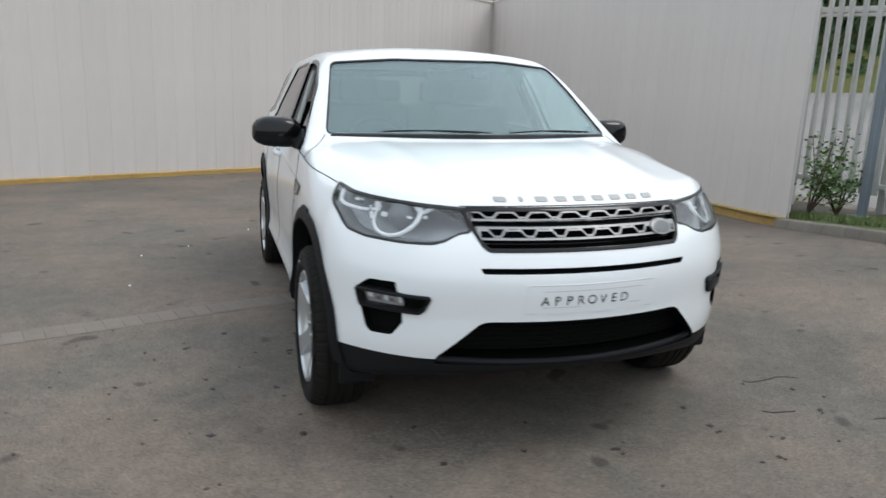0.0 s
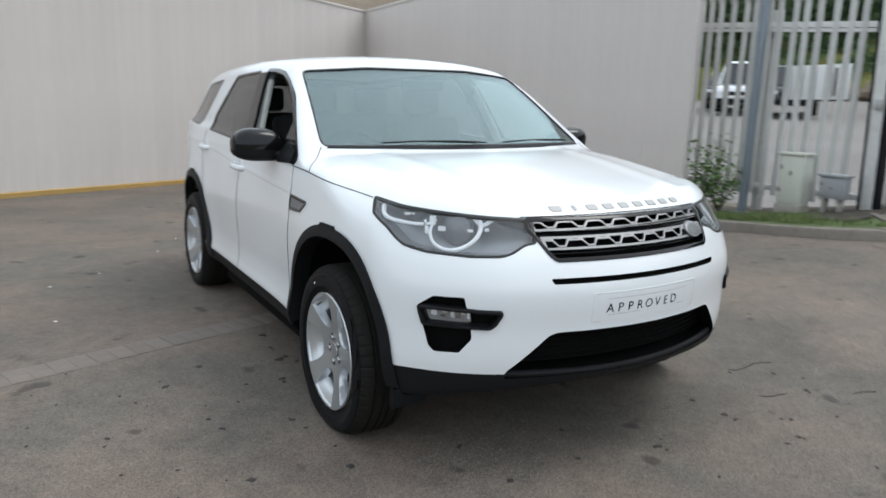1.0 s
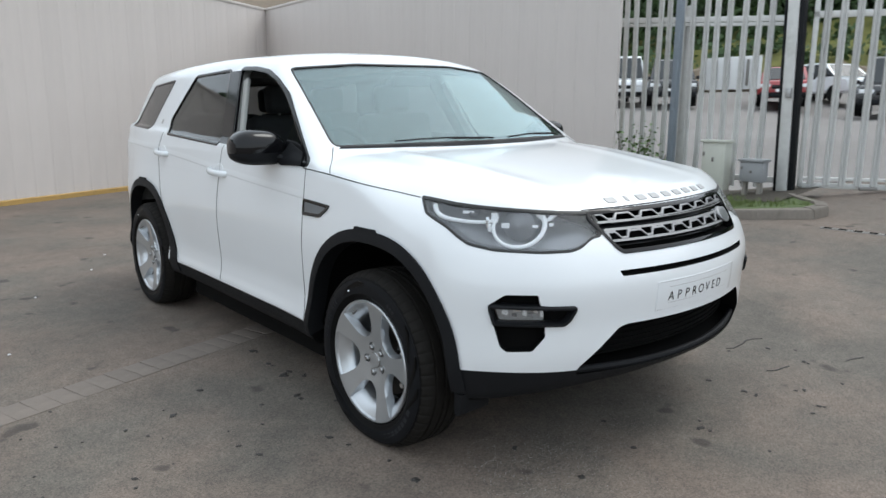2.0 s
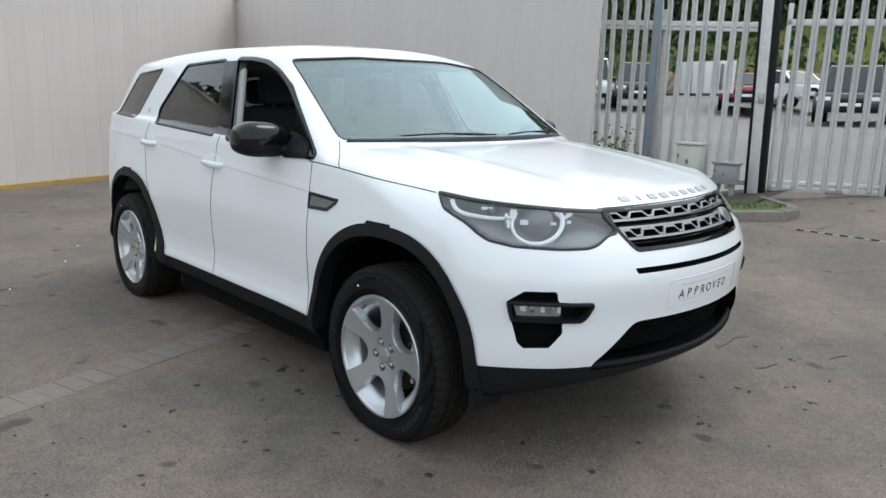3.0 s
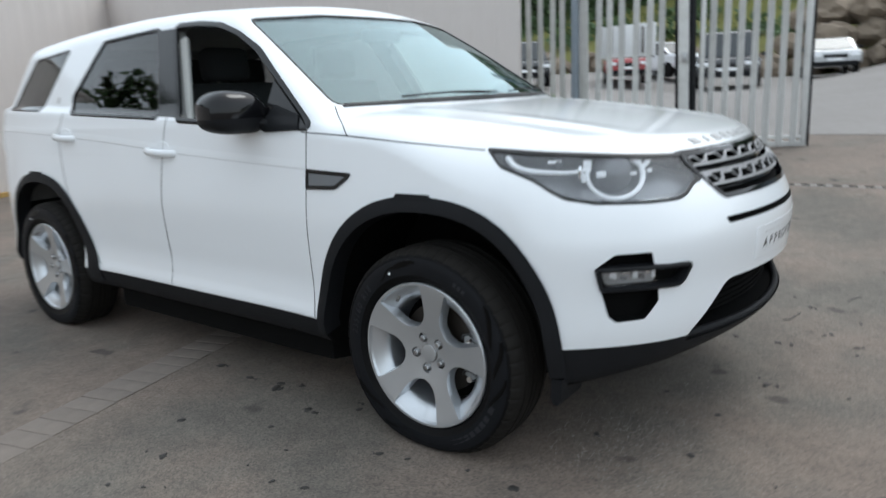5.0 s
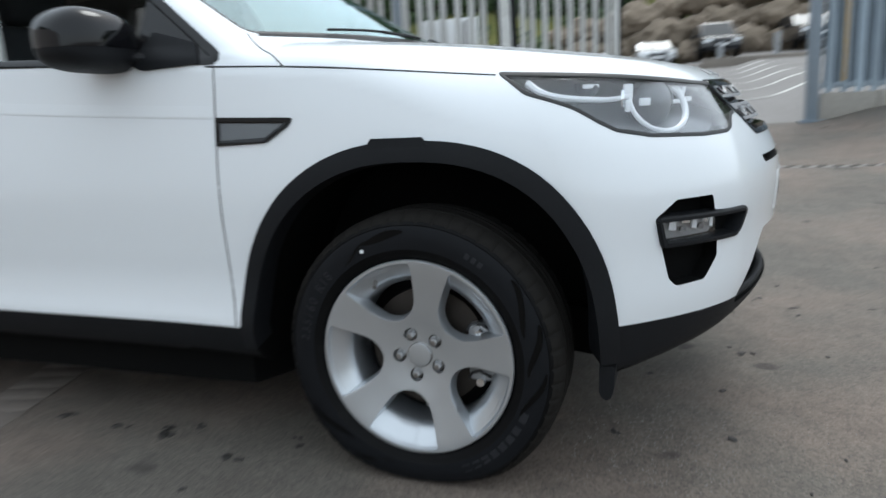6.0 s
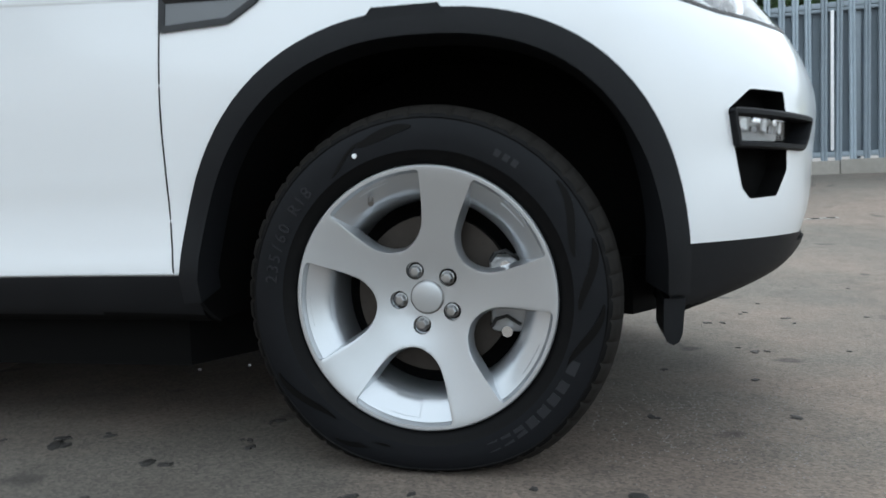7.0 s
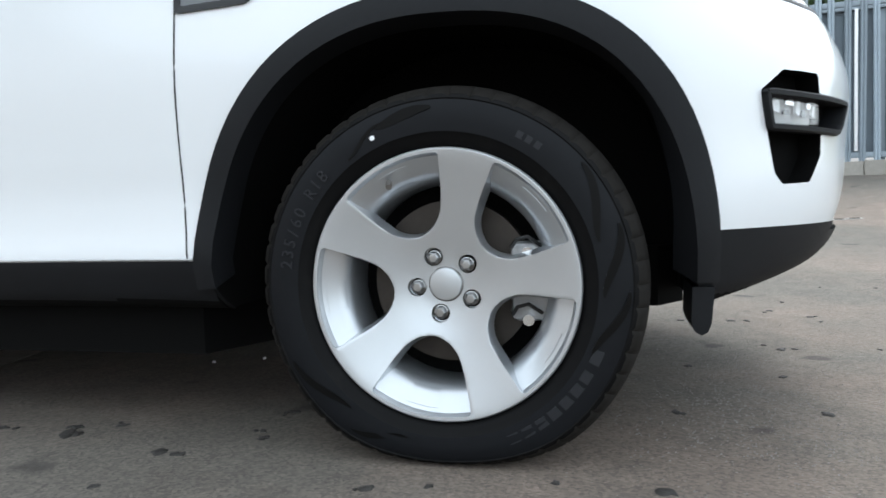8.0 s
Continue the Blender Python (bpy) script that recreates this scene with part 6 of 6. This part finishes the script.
shrub((5.2, 3.15, bed_z(5.2, 3.15)), 0.95, 1, "small leafy sapling beside the wall end")
shrub((5.42, 2.95, bed_z(5.42, 2.95)), 0.6, 2, "low leafy shrub in front of the fence")

rnd = random.Random(11)
blades = bmesh.new()
for i in range(5200):
    y = rnd.uniform(0.66, 3.3)
    x0 = float(bed_edge(y)) + 0.16
    x = x0 + (5.38 - x0) * rnd.random() ** 1.2 if rnd.random() < 0.93 else rnd.uniform(5.4, 6.0)
    if x < x0 or (y < 1.3 and rnd.random() < 0.6) or x > 5.2 - 0.3 * (y < 1.5):
        continue
    z = bed_z(x, y)
    a, h, w = rnd.uniform(0, 6.28), rnd.uniform(0.03, 0.085), rnd.uniform(0.003, 0.006)
    dx, dy = math.cos(a), math.sin(a)
    v = [blades.verts.new(p) for p in ((x - dy * w, y + dx * w, z), (x + dy * w, y - dx * w, z), (x + dx * h * 0.5, y + dy * h * 0.5, z + h))]
    blades.faces.new(v)
tagged(new("grass", mesh_of("grass", blades, BLADE, 80)), "short green grass blades on the kerbed bed", "grass", kind="stuff")

# ---- marks on the tarmac ----
band = thing("brick_band", "worn band of paving bricks let into the tarmac", "brick band", kind="structure")
brick = mesh_of("brick", boxed(-0.0503, 0.0503, -0.1, 0.1, -0.04, 0.004, 0.0007), BRICK, 40)
bd = Vector((0.962, 0.274))
for i in range(52):
    p = Vector((-2.4, 1.13)) + bd * (0.102 * i - 2.2)
    ob = new("brick", brick)
    ob.parent = band
    ob.matrix_world = pose(p.x, p.y, float(ground_z(p.x, p.y)) + rnd.uniform(-0.002, 0.001), rnd.uniform(-0.4, 0.4), rnd.uniform(-0.4, 0.4), math.degrees(math.atan2(bd.y, bd.x)) + rnd.uniform(-1, 1))

drain = thing("drain_channel", "narrow slotted drain across the drive", "drain", kind="structure")
for i in range(22):
    y = 0.28 - 0.125 * i
    z = float(ground_z(4.32, y))
    part("drain_grate", moved(boxed(-0.03, 0.03, -0.06, 0.06, -0.03, 0.004, 0.002), pose(4.32, y, z, 0, -6)), STEEL, drain)
    part("drain_slot", moved(boxed(-0.02, 0.02, -0.035, 0.035, 0.0, 0.006), pose(4.32, y, z, 0, -6)), DARK, drain)


def blot(at, r, mat, name, label, seed, thick=0.003):
    """A low irregular lump or flake lying on the tarmac."""
    rr = random.Random(seed)
    n = 14
    ph = rr.uniform(0, 6)
    pts = [(r * (1 + 0.35 * math.sin(2 * t + ph) + 0.2 * rr.uniform(-1, 1)) * math.cos(t) * 1.1, r * (1 + 0.3 * rr.uniform(-1, 1)) * math.sin(t) * 0.85) for t in np.linspace(0, 2 * math.pi, n, endpoint=False)]
    bm = bmesh.new()
    low = [bm.verts.new((a, b, -0.002)) for a, b in pts]
    up = [bm.verts.new((a * 0.75, b * 0.75, thick)) for a, b in pts]
    bm.faces.new(up)
    for i in range(n):
        bm.faces.new((low[i], low[(i + 1) % n], up[(i + 1) % n], up[i]))
    ob = new(name, mesh_of(name, bm, mat, 60))
    x, y = at
    ob.matrix_world = pose(x, y, float(ground_z(x, y)), 0, 0, rr.uniform(0, 360))
    return tagged(ob, label, name.replace("_", " "), name.replace("_", " ") + "s on the tarmac")


grit = bmesh.new()
for i in range(2600):
    x, y = rnd.uniform(-1.05, 0.7), rnd.uniform(-1.15, -0.3)
    if rnd.random() < 0.5:
        x, y = rnd.gauss(-0.45, 0.35), rnd.gauss(-0.62, 0.14)
    r = rnd.uniform(0.0012, 0.0034)
    z = float(ground_z(x, y))
    a = rnd.uniform(0, 6.28)
    base = [grit.verts.new((x + r * math.cos(a + k * 2.094), y + r * math.sin(a + k * 2.094), z - 0.001)) for k in range(3)]
    tip = grit.verts.new((x + rnd.uniform(-0.4, 0.4) * r, y + rnd.uniform(-0.4, 0.4) * r, z + r * rnd.uniform(0.7, 1.2)))
    for k in range(3):
        grit.faces.new((base[k], base[(k + 1) % 3], tip))
tagged(new("grit", mesh_of("grit", grit, GRIT, 10)), "loose pale grit scattered on the tarmac under the nose", "grit", kind="stuff")

TAR = material("dark_tar", (0.03, 0.027, 0.024), rough=0.7, vary=0.3, bump=0.3)
for i, p in enumerate(((-1.19, 0.41), (-1.32, 0.17), (-0.97, -0.38), (1.18, -0.45), (0.73, -0.58), (0.28, -0.79), (-0.04, -0.52), (-1.33, -0.3), (1.43, -0.7), (1.36, -0.58), (-1.6, 0.62), (-1.75, 0.3), (-1.45, 0.75), (-1.1, 0.6), (-0.49, -0.76), (-1.55, -0.1), (0.95, -0.95), (-1.25, 0.95))):
    blot(p, 0.008 + 0.011 * ((i * 7) % 5) / 4, TAR, "tar_spot", "small dark tar spot on the tarmac", 20 + i)
for i, (x, y, r) in enumerate(((-0.93, 0.58, 0.024), (-0.86, 0.87, 0.026), (-0.79, 0.44, 0.015), (-0.79, 0.89, 0.017), (-0.8, 1.29, 0.022), (-0.77, 0.79, 0.012), (-0.83, 1.04, 0.02), (-0.52, -0.45, 0.012), (-1.04, 0.12, 0.013), (-0.65, 0.46, 0.014), (0.74, -0.79, 0.02), (0.24, -0.84, 0.018), (-0.15, -0.75, 0.012), (1.3, -0.82, 0.016), (0.83, -1.08, 0.014))):
    for k in range(3):
        spread = random.Random(700 + 3 * i + k)
        blot((x + spread.gauss(0, r), y + spread.gauss(0, r)), r * (1.0, 0.6, 0.4)[k], TAR, "tar_spot", "small dark tar spot on the tarmac", 500 + 3 * i + k)
for i in range(46):
    p = (rnd.uniform(-2.3, -0.95), rnd.uniform(-1.2, 1.3)) if i % 3 else (rnd.uniform(-0.9, 2.2), rnd.uniform(-1.6, -0.9))
    blot(p, rnd.uniform(0.004, 0.011), TAR, "tar_spot", "small dark tar spot on the tarmac", 200 + i)
for i, p in enumerate(((-0.95, 4.1), (-0.68, 4.72), (-1.86, 3.09), (-1.86, 2.14), (-1.5, 3.4), (-0.14, 0.94), (-0.07, 0.8))):
    blot(p, 0.007, SIGN, "litter_scrap", "tiny white scrap of litter on the tarmac", 60 + i, 0.006)
for i, (x, y, turn, n) in enumerate(((1.2, -0.42, -28, 7), (1.05, -0.72, -40, 4), (1.45, -0.95, -35, 4))):
    rr = random.Random(400 + i)
    bm, pts, a = bmesh.new(), [], radians(turn)
    p = Vector((x, y))
    for k in range(n):
        pts.append(p.copy())
        a2 = a + rr.uniform(-0.8, 0.8)
        p += Vector((math.cos(a2), math.sin(a2))) * rr.uniform(0.03, 0.07)
    rows = []
    for k, p in enumerate(pts):
        w = 0.006 * math.sin(math.pi * (k + 0.4) / n) * rr.uniform(0.5, 1.2)
        d = Vector((-math.sin(a), math.cos(a)))
        rows.append([bm.verts.new((p.x + d.x * s * w, p.y + d.y * s * w, float(ground_z(*p)) + h)) for s, h in ((-1.3, -0.003), (-1, 0.003), (1, 0.003), (1.3, -0.003))])
    for p, q in zip(rows, rows[1:]):
        for j in range(3):
            bm.faces.new((p[j], q[j], q[j + 1], p[j + 1]))
    tagged(new("filled_crack", mesh_of("filled_crack", bm, TAR, 60)), "short dark tar-filled crack in the tarmac", "crack", "filled cracks in the tarmac", kind="structure")
twig = thing("twig", "thin dark twig lying on the tarmac", "twig")
part("stick", tube(bmesh.new(), [(-0.9, 3.46, 0.006), (-0.82, 3.52, 0.012), (-0.72, 3.55, 0.006)], 0.005, 6), BARK, twig)

# ---- car park beyond the fence ----
def parked_car(at, turn, paint, label, height=1.5, length=4.4, bluff=0.0, broad=1.0):
    """A plain parked car: a shaped body with glazing, wheels, lamps and bumpers."""
    c = thing("parked_car", label, "car", "cars in the far car park", (at[0], at[1], float(ground_z(*at))), turn)
    L, H = length / 2, height
    low = [(-L, 0.35), (-L, 0.75), (-L + 0.1, 0.92), (-L + 1.05 - bluff, 1.0), (L - 0.5, 1.02), (L - 0.06, 0.98), (L, 0.6), (L - 0.02, 0.35)]
    top = [(-L + 1.0 - bluff, 0.98), (-L + 1.75 - bluff, H - 0.06), (-L + 2.2 - bluff, H), (L - 0.75, H - 0.02), (L - 0.35 + bluff * 0.2, 1.0)]
    bm = bmesh.new()
    prism(bm, rounded(low, 0.12, 4), -0.86, 0.86, lambda a, b, k: (a, k, b))
    bmesh.ops.bevel(bm, geom=[e for e in bm.edges if abs(abs(e.verts[0].co.y) - 0.86) < 1e-4 and abs(e.verts[0].co.y - e.verts[1].co.y) < 1e-4], offset=0.07, segments=3, affect="EDGES")
    part("body", bm, paint, c)
    bm = bmesh.new()
    prism(bm, rounded(top, 0.1, 4), -0.8, 0.8, lambda a, b, k: (a, k * (1 - 0.28 * max(0, b - 1.0)), b))
    part("roof", bm, paint, c)
    inner = [(a * 0.97 + 0.02, 1.0 + (b - 1.0) * 0.86 + 0.02) for a, b in top]
    for s in (-1, 1):
        bm = bmesh.new()
        prism(bm, rounded(inner, 0.06, 3), 0.79, 0.806, lambda a, b, k: (a, s * k * (1 - 0.28 * max(0, b - 1.0)), b))
        part("side_glass", bm, PRIVACY_SOLID, c)
    a0, a1 = top[0], top[1]
    bm = bmesh.new()
    prism(bm, [(-0.7, 0.06), (0.7, 0.06), (0.58, 0.92), (-0.58, 0.92)], -0.012, 0.008, lambda u, v, k: (a0[0] + (a1[0] - a0[0]) * v - k, u, a0[1] + (a1[1] - a0[1]) * v + k))
    part("windscreen", bm, FAR_SCREEN, c)
    for s in (-1, 1):
        part("headlamp", boxed(-L - 0.012, -L + 0.06, s * 0.62 - 0.17, s * 0.62 + 0.17, 0.68, 0.8, 0.02), LAMP_WHITE, c)
        part("door_mirror", boxed(-L + 1.3 - bluff, -L + 1.42 - bluff, s * 0.95 - 0.09, s * 0.95 + 0.09, 1.0, 1.12, 0.03), BLACK, c)
        for y0 in (-L + 0.85, L - 0.85):
            w = part("wheel", moved(lathe(bmesh.new(), [(0.0001, -0.1), (0.2, -0.1), (0.21, -0.12), (0.32, -0.11), (0.33, 0.0), (0.32, 0.1), (0.0001, 0.1)], 24), Matrix.Translation((y0, s * 0.78, 0.33)) @ pose(0, 0, 0, 0, 0, 90 * s)), RUBBER, c)
            part("rim", moved(lathe(bmesh.new(), [(0.0001, -0.115), (0.18, -0.112), (0.2, -0.122), (0.205, -0.1)], 20), Matrix.Translation((y0, s * 0.78, 0.33)) @ pose(0, 0, 0, 0, 0, 90 * s)), ALLOY, w)
    part("grille", boxed(-L - 0.015, -L + 0.03, -0.4, 0.4, 0.62, 0.76, 0.01), BLACK_GLOSS, c)
    part("bumper", boxed(-L - 0.03, -L + 0.1, -0.8, 0.8, 0.34, 0.5, 0.03), BLACK, c)
    part("plate_bar", boxed(-L - 0.035, -L - 0.02, -0.26, 0.26, 0.52, 0.62, 0.002), SIGN, c, "plain white plate")
    for ob in c.children_recursive:
        for v in ob.data.vertices:
            v.co.y *= broad
    return c


FAR_SCREEN = material("sky_lit_car_windscreen", (0.03, 0.036, 0.04), rough=0.15, coat=0.25, spec=0.35, vary=0.2, grain=2.0)
PRIVACY_SOLID = material("dark_car_glass", (0.012, 0.014, 0.016), rough=0.08, vary=0.05, spec=0.22)
parked_car((23.6, 5.8), 15, BLACK_PAINT, "black off-road car parked facing the gate", 1.9, 4.8, 0.25, 1.17)
parked_car((29.5, 10.3), 60, PAINT, "white car parked beyond the gate", 1.6, 4.5, 0.15)
parked_car((25.4, 10.3), 25, RED_PAINT, "red car parked beyond the fence", 1.55)
parked_car((22.5, 13.4), 35, BLACK_PAINT, "dark off-road car parked beyond the fence", 1.8, 4.6, 0.25)
parked_car((23.5, 16.2), 35, PAINT, "white van parked beyond the fence", 2.0, 4.8, 0.75)
parked_car((26.0, 18.8), 35, BLACK_PAINT, "dark car parked beyond the fence", 1.65, 4.5, 0.2)
parked_car((29.6, 3.6), 15, SILVER_PAINT, "grey car parked beyond the gate", 1.5)
parked_car((35.2, 1.2), 10, SILVER_PAINT, "silver car parked in a far bay", 1.5)
parked_car((34.6, -1.6), 10, BLACK_PAINT, "dark off-road car parked in a far bay", 1.72, 4.6, 0.25)
parked_car((35.6, 4.6), 10, PAINT, "white car parked in a far bay", 1.5)
parked_car((34.6, -5.6), 10, BLACK_PAINT, "dark car parked in a far bay", 1.6)

bays = thing("bay_lines", "worn white parking bay lines", "road marking", kind="structure")
for i in range(6):
    bm = bmesh.new()
    x0, y0 = 9.6 + 2.3 * i, -0.4 - 0.06 * i
    rows = []
    for s in np.linspace(0, 4.6, 12):
        x, y = x0 + 0.75 * s, y0 - 0.66 * s
        rows.append([bm.verts.new((x + 0.66 * d, y + 0.75 * d, float(ground_z(x, y)) + 0.012)) for d in (-0.055, 0.055)])
    for p, q in zip(rows, rows[1:]):
        bm.faces.new((p[0], q[0], q[1], p[1]))
    part("bay_line", bm, WHITE_LINE, bays)
low_wall = thing("kerb_wall", "low concrete kerb wall round the far bays", "low wall", kind="structure")
for i in range(7):
    y = -13.0 + 2.0 * i
    part("wall_block", moved(boxed(-0.12, 0.12, 0.0, 1.98, -0.3, 0.16, 0.02), pose(25.2 + 0.05 * i, y, float(ground_z(25.2, y)))), KERB_STONE, low_wall)
for i in range(5):
    y = -7.4 + 1.9 * i
    b = thing("bollard", "short grey bollard by the far bays", "bollard", "bollards by the far bays", (26.2, y, float(ground_z(26.2, y))))
    part("shaft", tube(bmesh.new(), [(0, 0, -0.1), (0, 0, 0.9)], 0.1, 12), GREYBOX, b)
sgn_post = thing("direction_sign", "small teal sign on a post in the car park", "sign")
part("post", tube(bmesh.new(), [(29.0, 8.0, 1.4), (29.0, 8.0, 3.3)], 0.04, 8), STEEL, sgn_post)
part("panel", boxed(28.94, 28.97, 7.72, 8.28, 2.9, 3.3, 0.004), TEAL, sgn_post)

# bank of earth and grass, and trees on it
bank = bmesh.new()
bx, by = np.linspace(36, 95, 26), np.linspace(-60, 90, 50)


def bank_z(x, y):
    rise = 1.7 * step01((x - 36) / 3.5) + 3.6 * step01((x - 38) / 13.0) + 0.1 * max(0.0, x - 50)
    return float(ground_z(x, y)) + rise + 0.35 * noise.noise((x * 0.3, y * 0.3, 1)) - 0.4 * (x < 37)


WOOD = material("dark_wooded_slope", (0.022, 0.035, 0.014), rough=0.9, vary=0.6, grain=1.6, bump=0.8, bump_scale=2.0)
structure("wooded_hill", sheet(np.linspace(57, 130, 74), np.linspace(-90, 130, 160), lambda x, y: bank_z(57, y) - 1.0 + 22 * float(step01((x - 57) / 40)) + 6.0 * float(step01((x - 57) / 5)) + 1.6 * noise.noise((x * 0.45, y * 0.45, 3))), WOOD, "dark wooded slope rising behind the trees", "wooded hill", 80)
structure("grass_bank", sheet(bx, by, bank_z), HILL, "yellow-green grass bank behind the car park", "grass bank", 80)
for i in range(62):
    row = 0 if i < 26 else 1 + (i - 26) // 18
    y = (-14 + 1.5 * i if row == 0 else -13 + 1.15 * ((i - 26) % 18)) + rnd.uniform(-0.5, 0.5)
    x = 36.4 + 1.1 * row + rnd.uniform(-0.5, 0.6)
    bm = bmesh.new()
    bmesh.ops.create_icosphere(bm, subdivisions=3, radius=rnd.uniform(0.7, 1.25))
    k = rnd.random() * 50
    for v in bm.verts:
        v.co = v.co * (1 + 0.4 * noise.noise(v.co * 1.3 + Vector((k, 0, 0))) + 0.16 * noise.noise(v.co * 3.5 + Vector((0, k, 0))))
        v.co.z *= 0.75
    ob = new("rock", mesh_of("rock", bm, ROCK, 25))
    ob.matrix_world = pose(x, y, float(ground_z(x, y)) + 0.4 + 1.25 * row, 0, 0, rnd.uniform(0, 360))
    tagged(ob, "brown boulder at the foot of the bank", "rock", "boulders along the bank")


def tree(at, height, spread, seed, label, leafy=150):
    """A tapered trunk with limbs and a crown of many small leaves in uneven clumps."""
    rr = random.Random(seed)
    t = thing("tree", label, "tree", "", at)
    wood, leaves = bmesh.new(), bmesh.new()
    tube(wood, [(0, 0, -0.3), (0.05, 0, height * 0.3), (0.0, 0.1, height * 0.75)], lambda s: 0.035 * height * (1 - 0.75 * s), 10)
    clumps = []
    for k in range(16):
        a = rr.uniform(0, 6.28)
        z0 = height * rr.uniform(0.28, 0.6)
        tip = Vector((spread * rr.uniform(0.35, 1.0) * math.cos(a), spread * rr.uniform(0.35, 1.0) * math.sin(a), z0 + height * rr.uniform(0.1, 0.38)))
        tube(wood, [(0.03, 0.05, z0), tuple(tip * 0.5 + Vector((0, 0, z0 * 0.5 + 0.2))), tuple(tip)], lambda s: 0.012 * height * (1 - 0.8 * s), 6)
        clumps.append((tip, spread * rr.uniform(0.22, 0.42)))
    clumps.append((Vector((0, 0, height * 0.85)), spread * 0.4))
    verts, faces = [], []
    for c, r in clumps:
        for i in range(leafy):
            d = Vector((rr.gauss(0, 1), rr.gauss(0, 1), rr.gauss(0, 0.8)))
            p = c + d.normalized() * r * rr.uniform(0.55, 1.1)
            m = Matrix.Translation(p) @ pose(0, 0, 0, rr.uniform(0, 360), rr.uniform(0, 360), rr.uniform(0, 360)) @ Matrix.Scale(height * rr.uniform(0.013, 0.024), 4)
            b = len(verts)
            verts += [m @ Vector(q) for q in ((-1, 0, 0), (0, -0.6, 0.2), (1, 0, 0), (0, 0.6, 0.2))]
            faces += [(b, b + 1, b + 2), (b, b + 2, b + 3)]
    part("trunk", wood, BARK, t)
    me = bpy.data.meshes.new("crown")
    me.from_pydata(verts, [], faces)
    me.materials.append(LEAF)
    part("crown", me, LEAF, t)
    return t


woods = [tree((53, 6, bank_z(53, 6) - 0.2), 10.0, 4.6, 100, "leafy green tree on the grass bank", 500), tree((51, 18, bank_z(51, 18) - 0.2), 8.5, 4.0, 101, "broad leafy tree on the grass bank", 420), tree((55, -8, bank_z(55, -8) - 0.2), 11.0, 4.4, 102, "leafy green tree on the grass bank", 500)]
for i in range(34):
    y = -34 + 3.1 * i + rnd.uniform(-1.2, 1.2)
    x = 52 + 4 * (i % 3) + rnd.uniform(-1.5, 1.5)
    copy_thing(woods[i % 3], pose(x, y, bank_z(x, y) - 0.3, 0, 0, rnd.uniform(0, 360)))
rr = random.Random(77)
verts, faces = [], []
for i in range(85000):
    y = rr.uniform(-45, 75)
    x = rr.uniform(49.5, 53.5) + 1.5 * math.sin(y * 0.35) - 7.0 * float(step01((y - 15) / 6.0))
    top = 9.6 + 1.3 * math.sin(y * 0.5) + 1.1 * math.sin(y * 1.3 + 1)
    p = Vector((x, y, bank_z(x, y) + top * rr.random() ** 0.8))
    m = Matrix.Translation(p) @ pose(0, 0, 0, rr.uniform(0, 360), rr.uniform(0, 360), rr.uniform(0, 360)) @ Matrix.Scale(rr.uniform(0.13, 0.28), 4)
    b = len(verts)
    verts += [m @ Vector(q) for q in ((-1, 0, 0), (0, -0.6, 0.2), (1, 0, 0), (0, 0.6, 0.2))]
    faces += [(b, b + 1, b + 2), (b, b + 2, b + 3)]
for k in range(110):
    cx, cy, r = rr.uniform(37.5, 49), rr.uniform(-25, 40), rr.uniform(0.4, 1.1)
    for i in range(70):
        p = Vector((cx + rr.gauss(0, r * 0.5), cy + rr.gauss(0, r * 0.7), 0))
        p.z = bank_z(p.x, p.y) + abs(rr.gauss(0, r * 0.5))
        m = Matrix.Translation(p) @ pose(0, 0, 0, rr.uniform(0, 360), rr.uniform(0, 360), rr.uniform(0, 360)) @ Matrix.Scale(rr.uniform(0.12, 0.3), 4)
        b = len(verts)
        verts += [m @ Vector(q) for q in ((-1, 0, 0), (0, -0.6, 0.2), (1, 0, 0), (0, 0.6, 0.2))]
        faces += [(b, b + 1, b + 2), (b, b + 2, b + 3)]
me = bpy.data.meshes.new("undergrowth")
me.from_pydata(verts, [], faces)
me.materials.append(LEAF)
tagged(new("undergrowth", me), "dense dark undergrowth along the top of the bank", "undergrowth", kind="stuff")
tree((-6.8, 13.0, 0), 7.2, 2.6, 150, "leafy tree behind the yard wall", 420)
tree((-9.5, 11.5, 0), 6.4, 2.4, 151, "leafy tree behind the yard wall", 420)

# roof of the building behind the wall corner
shed = thing("outbuilding", "building with a brown roof and white fascia behind the wall", "building", at=(7.5, 16.5, 0))
part("wall", boxed(-3, 3, -2, 2, 0, 3.6), CLADDING, shed)
bm = bmesh.new()
prism(bm, [(-2.4, 3.55), (2.4, 3.55), (0, 5.0)], -3.3, 3.3, lambda a, b, k: (k, a, b))
part("roof", bm, ROCK, shed)
part("fascia", boxed(-2.05, -1.2, -2.5, -2.4, 3.5, 3.74), SIGN, shed)
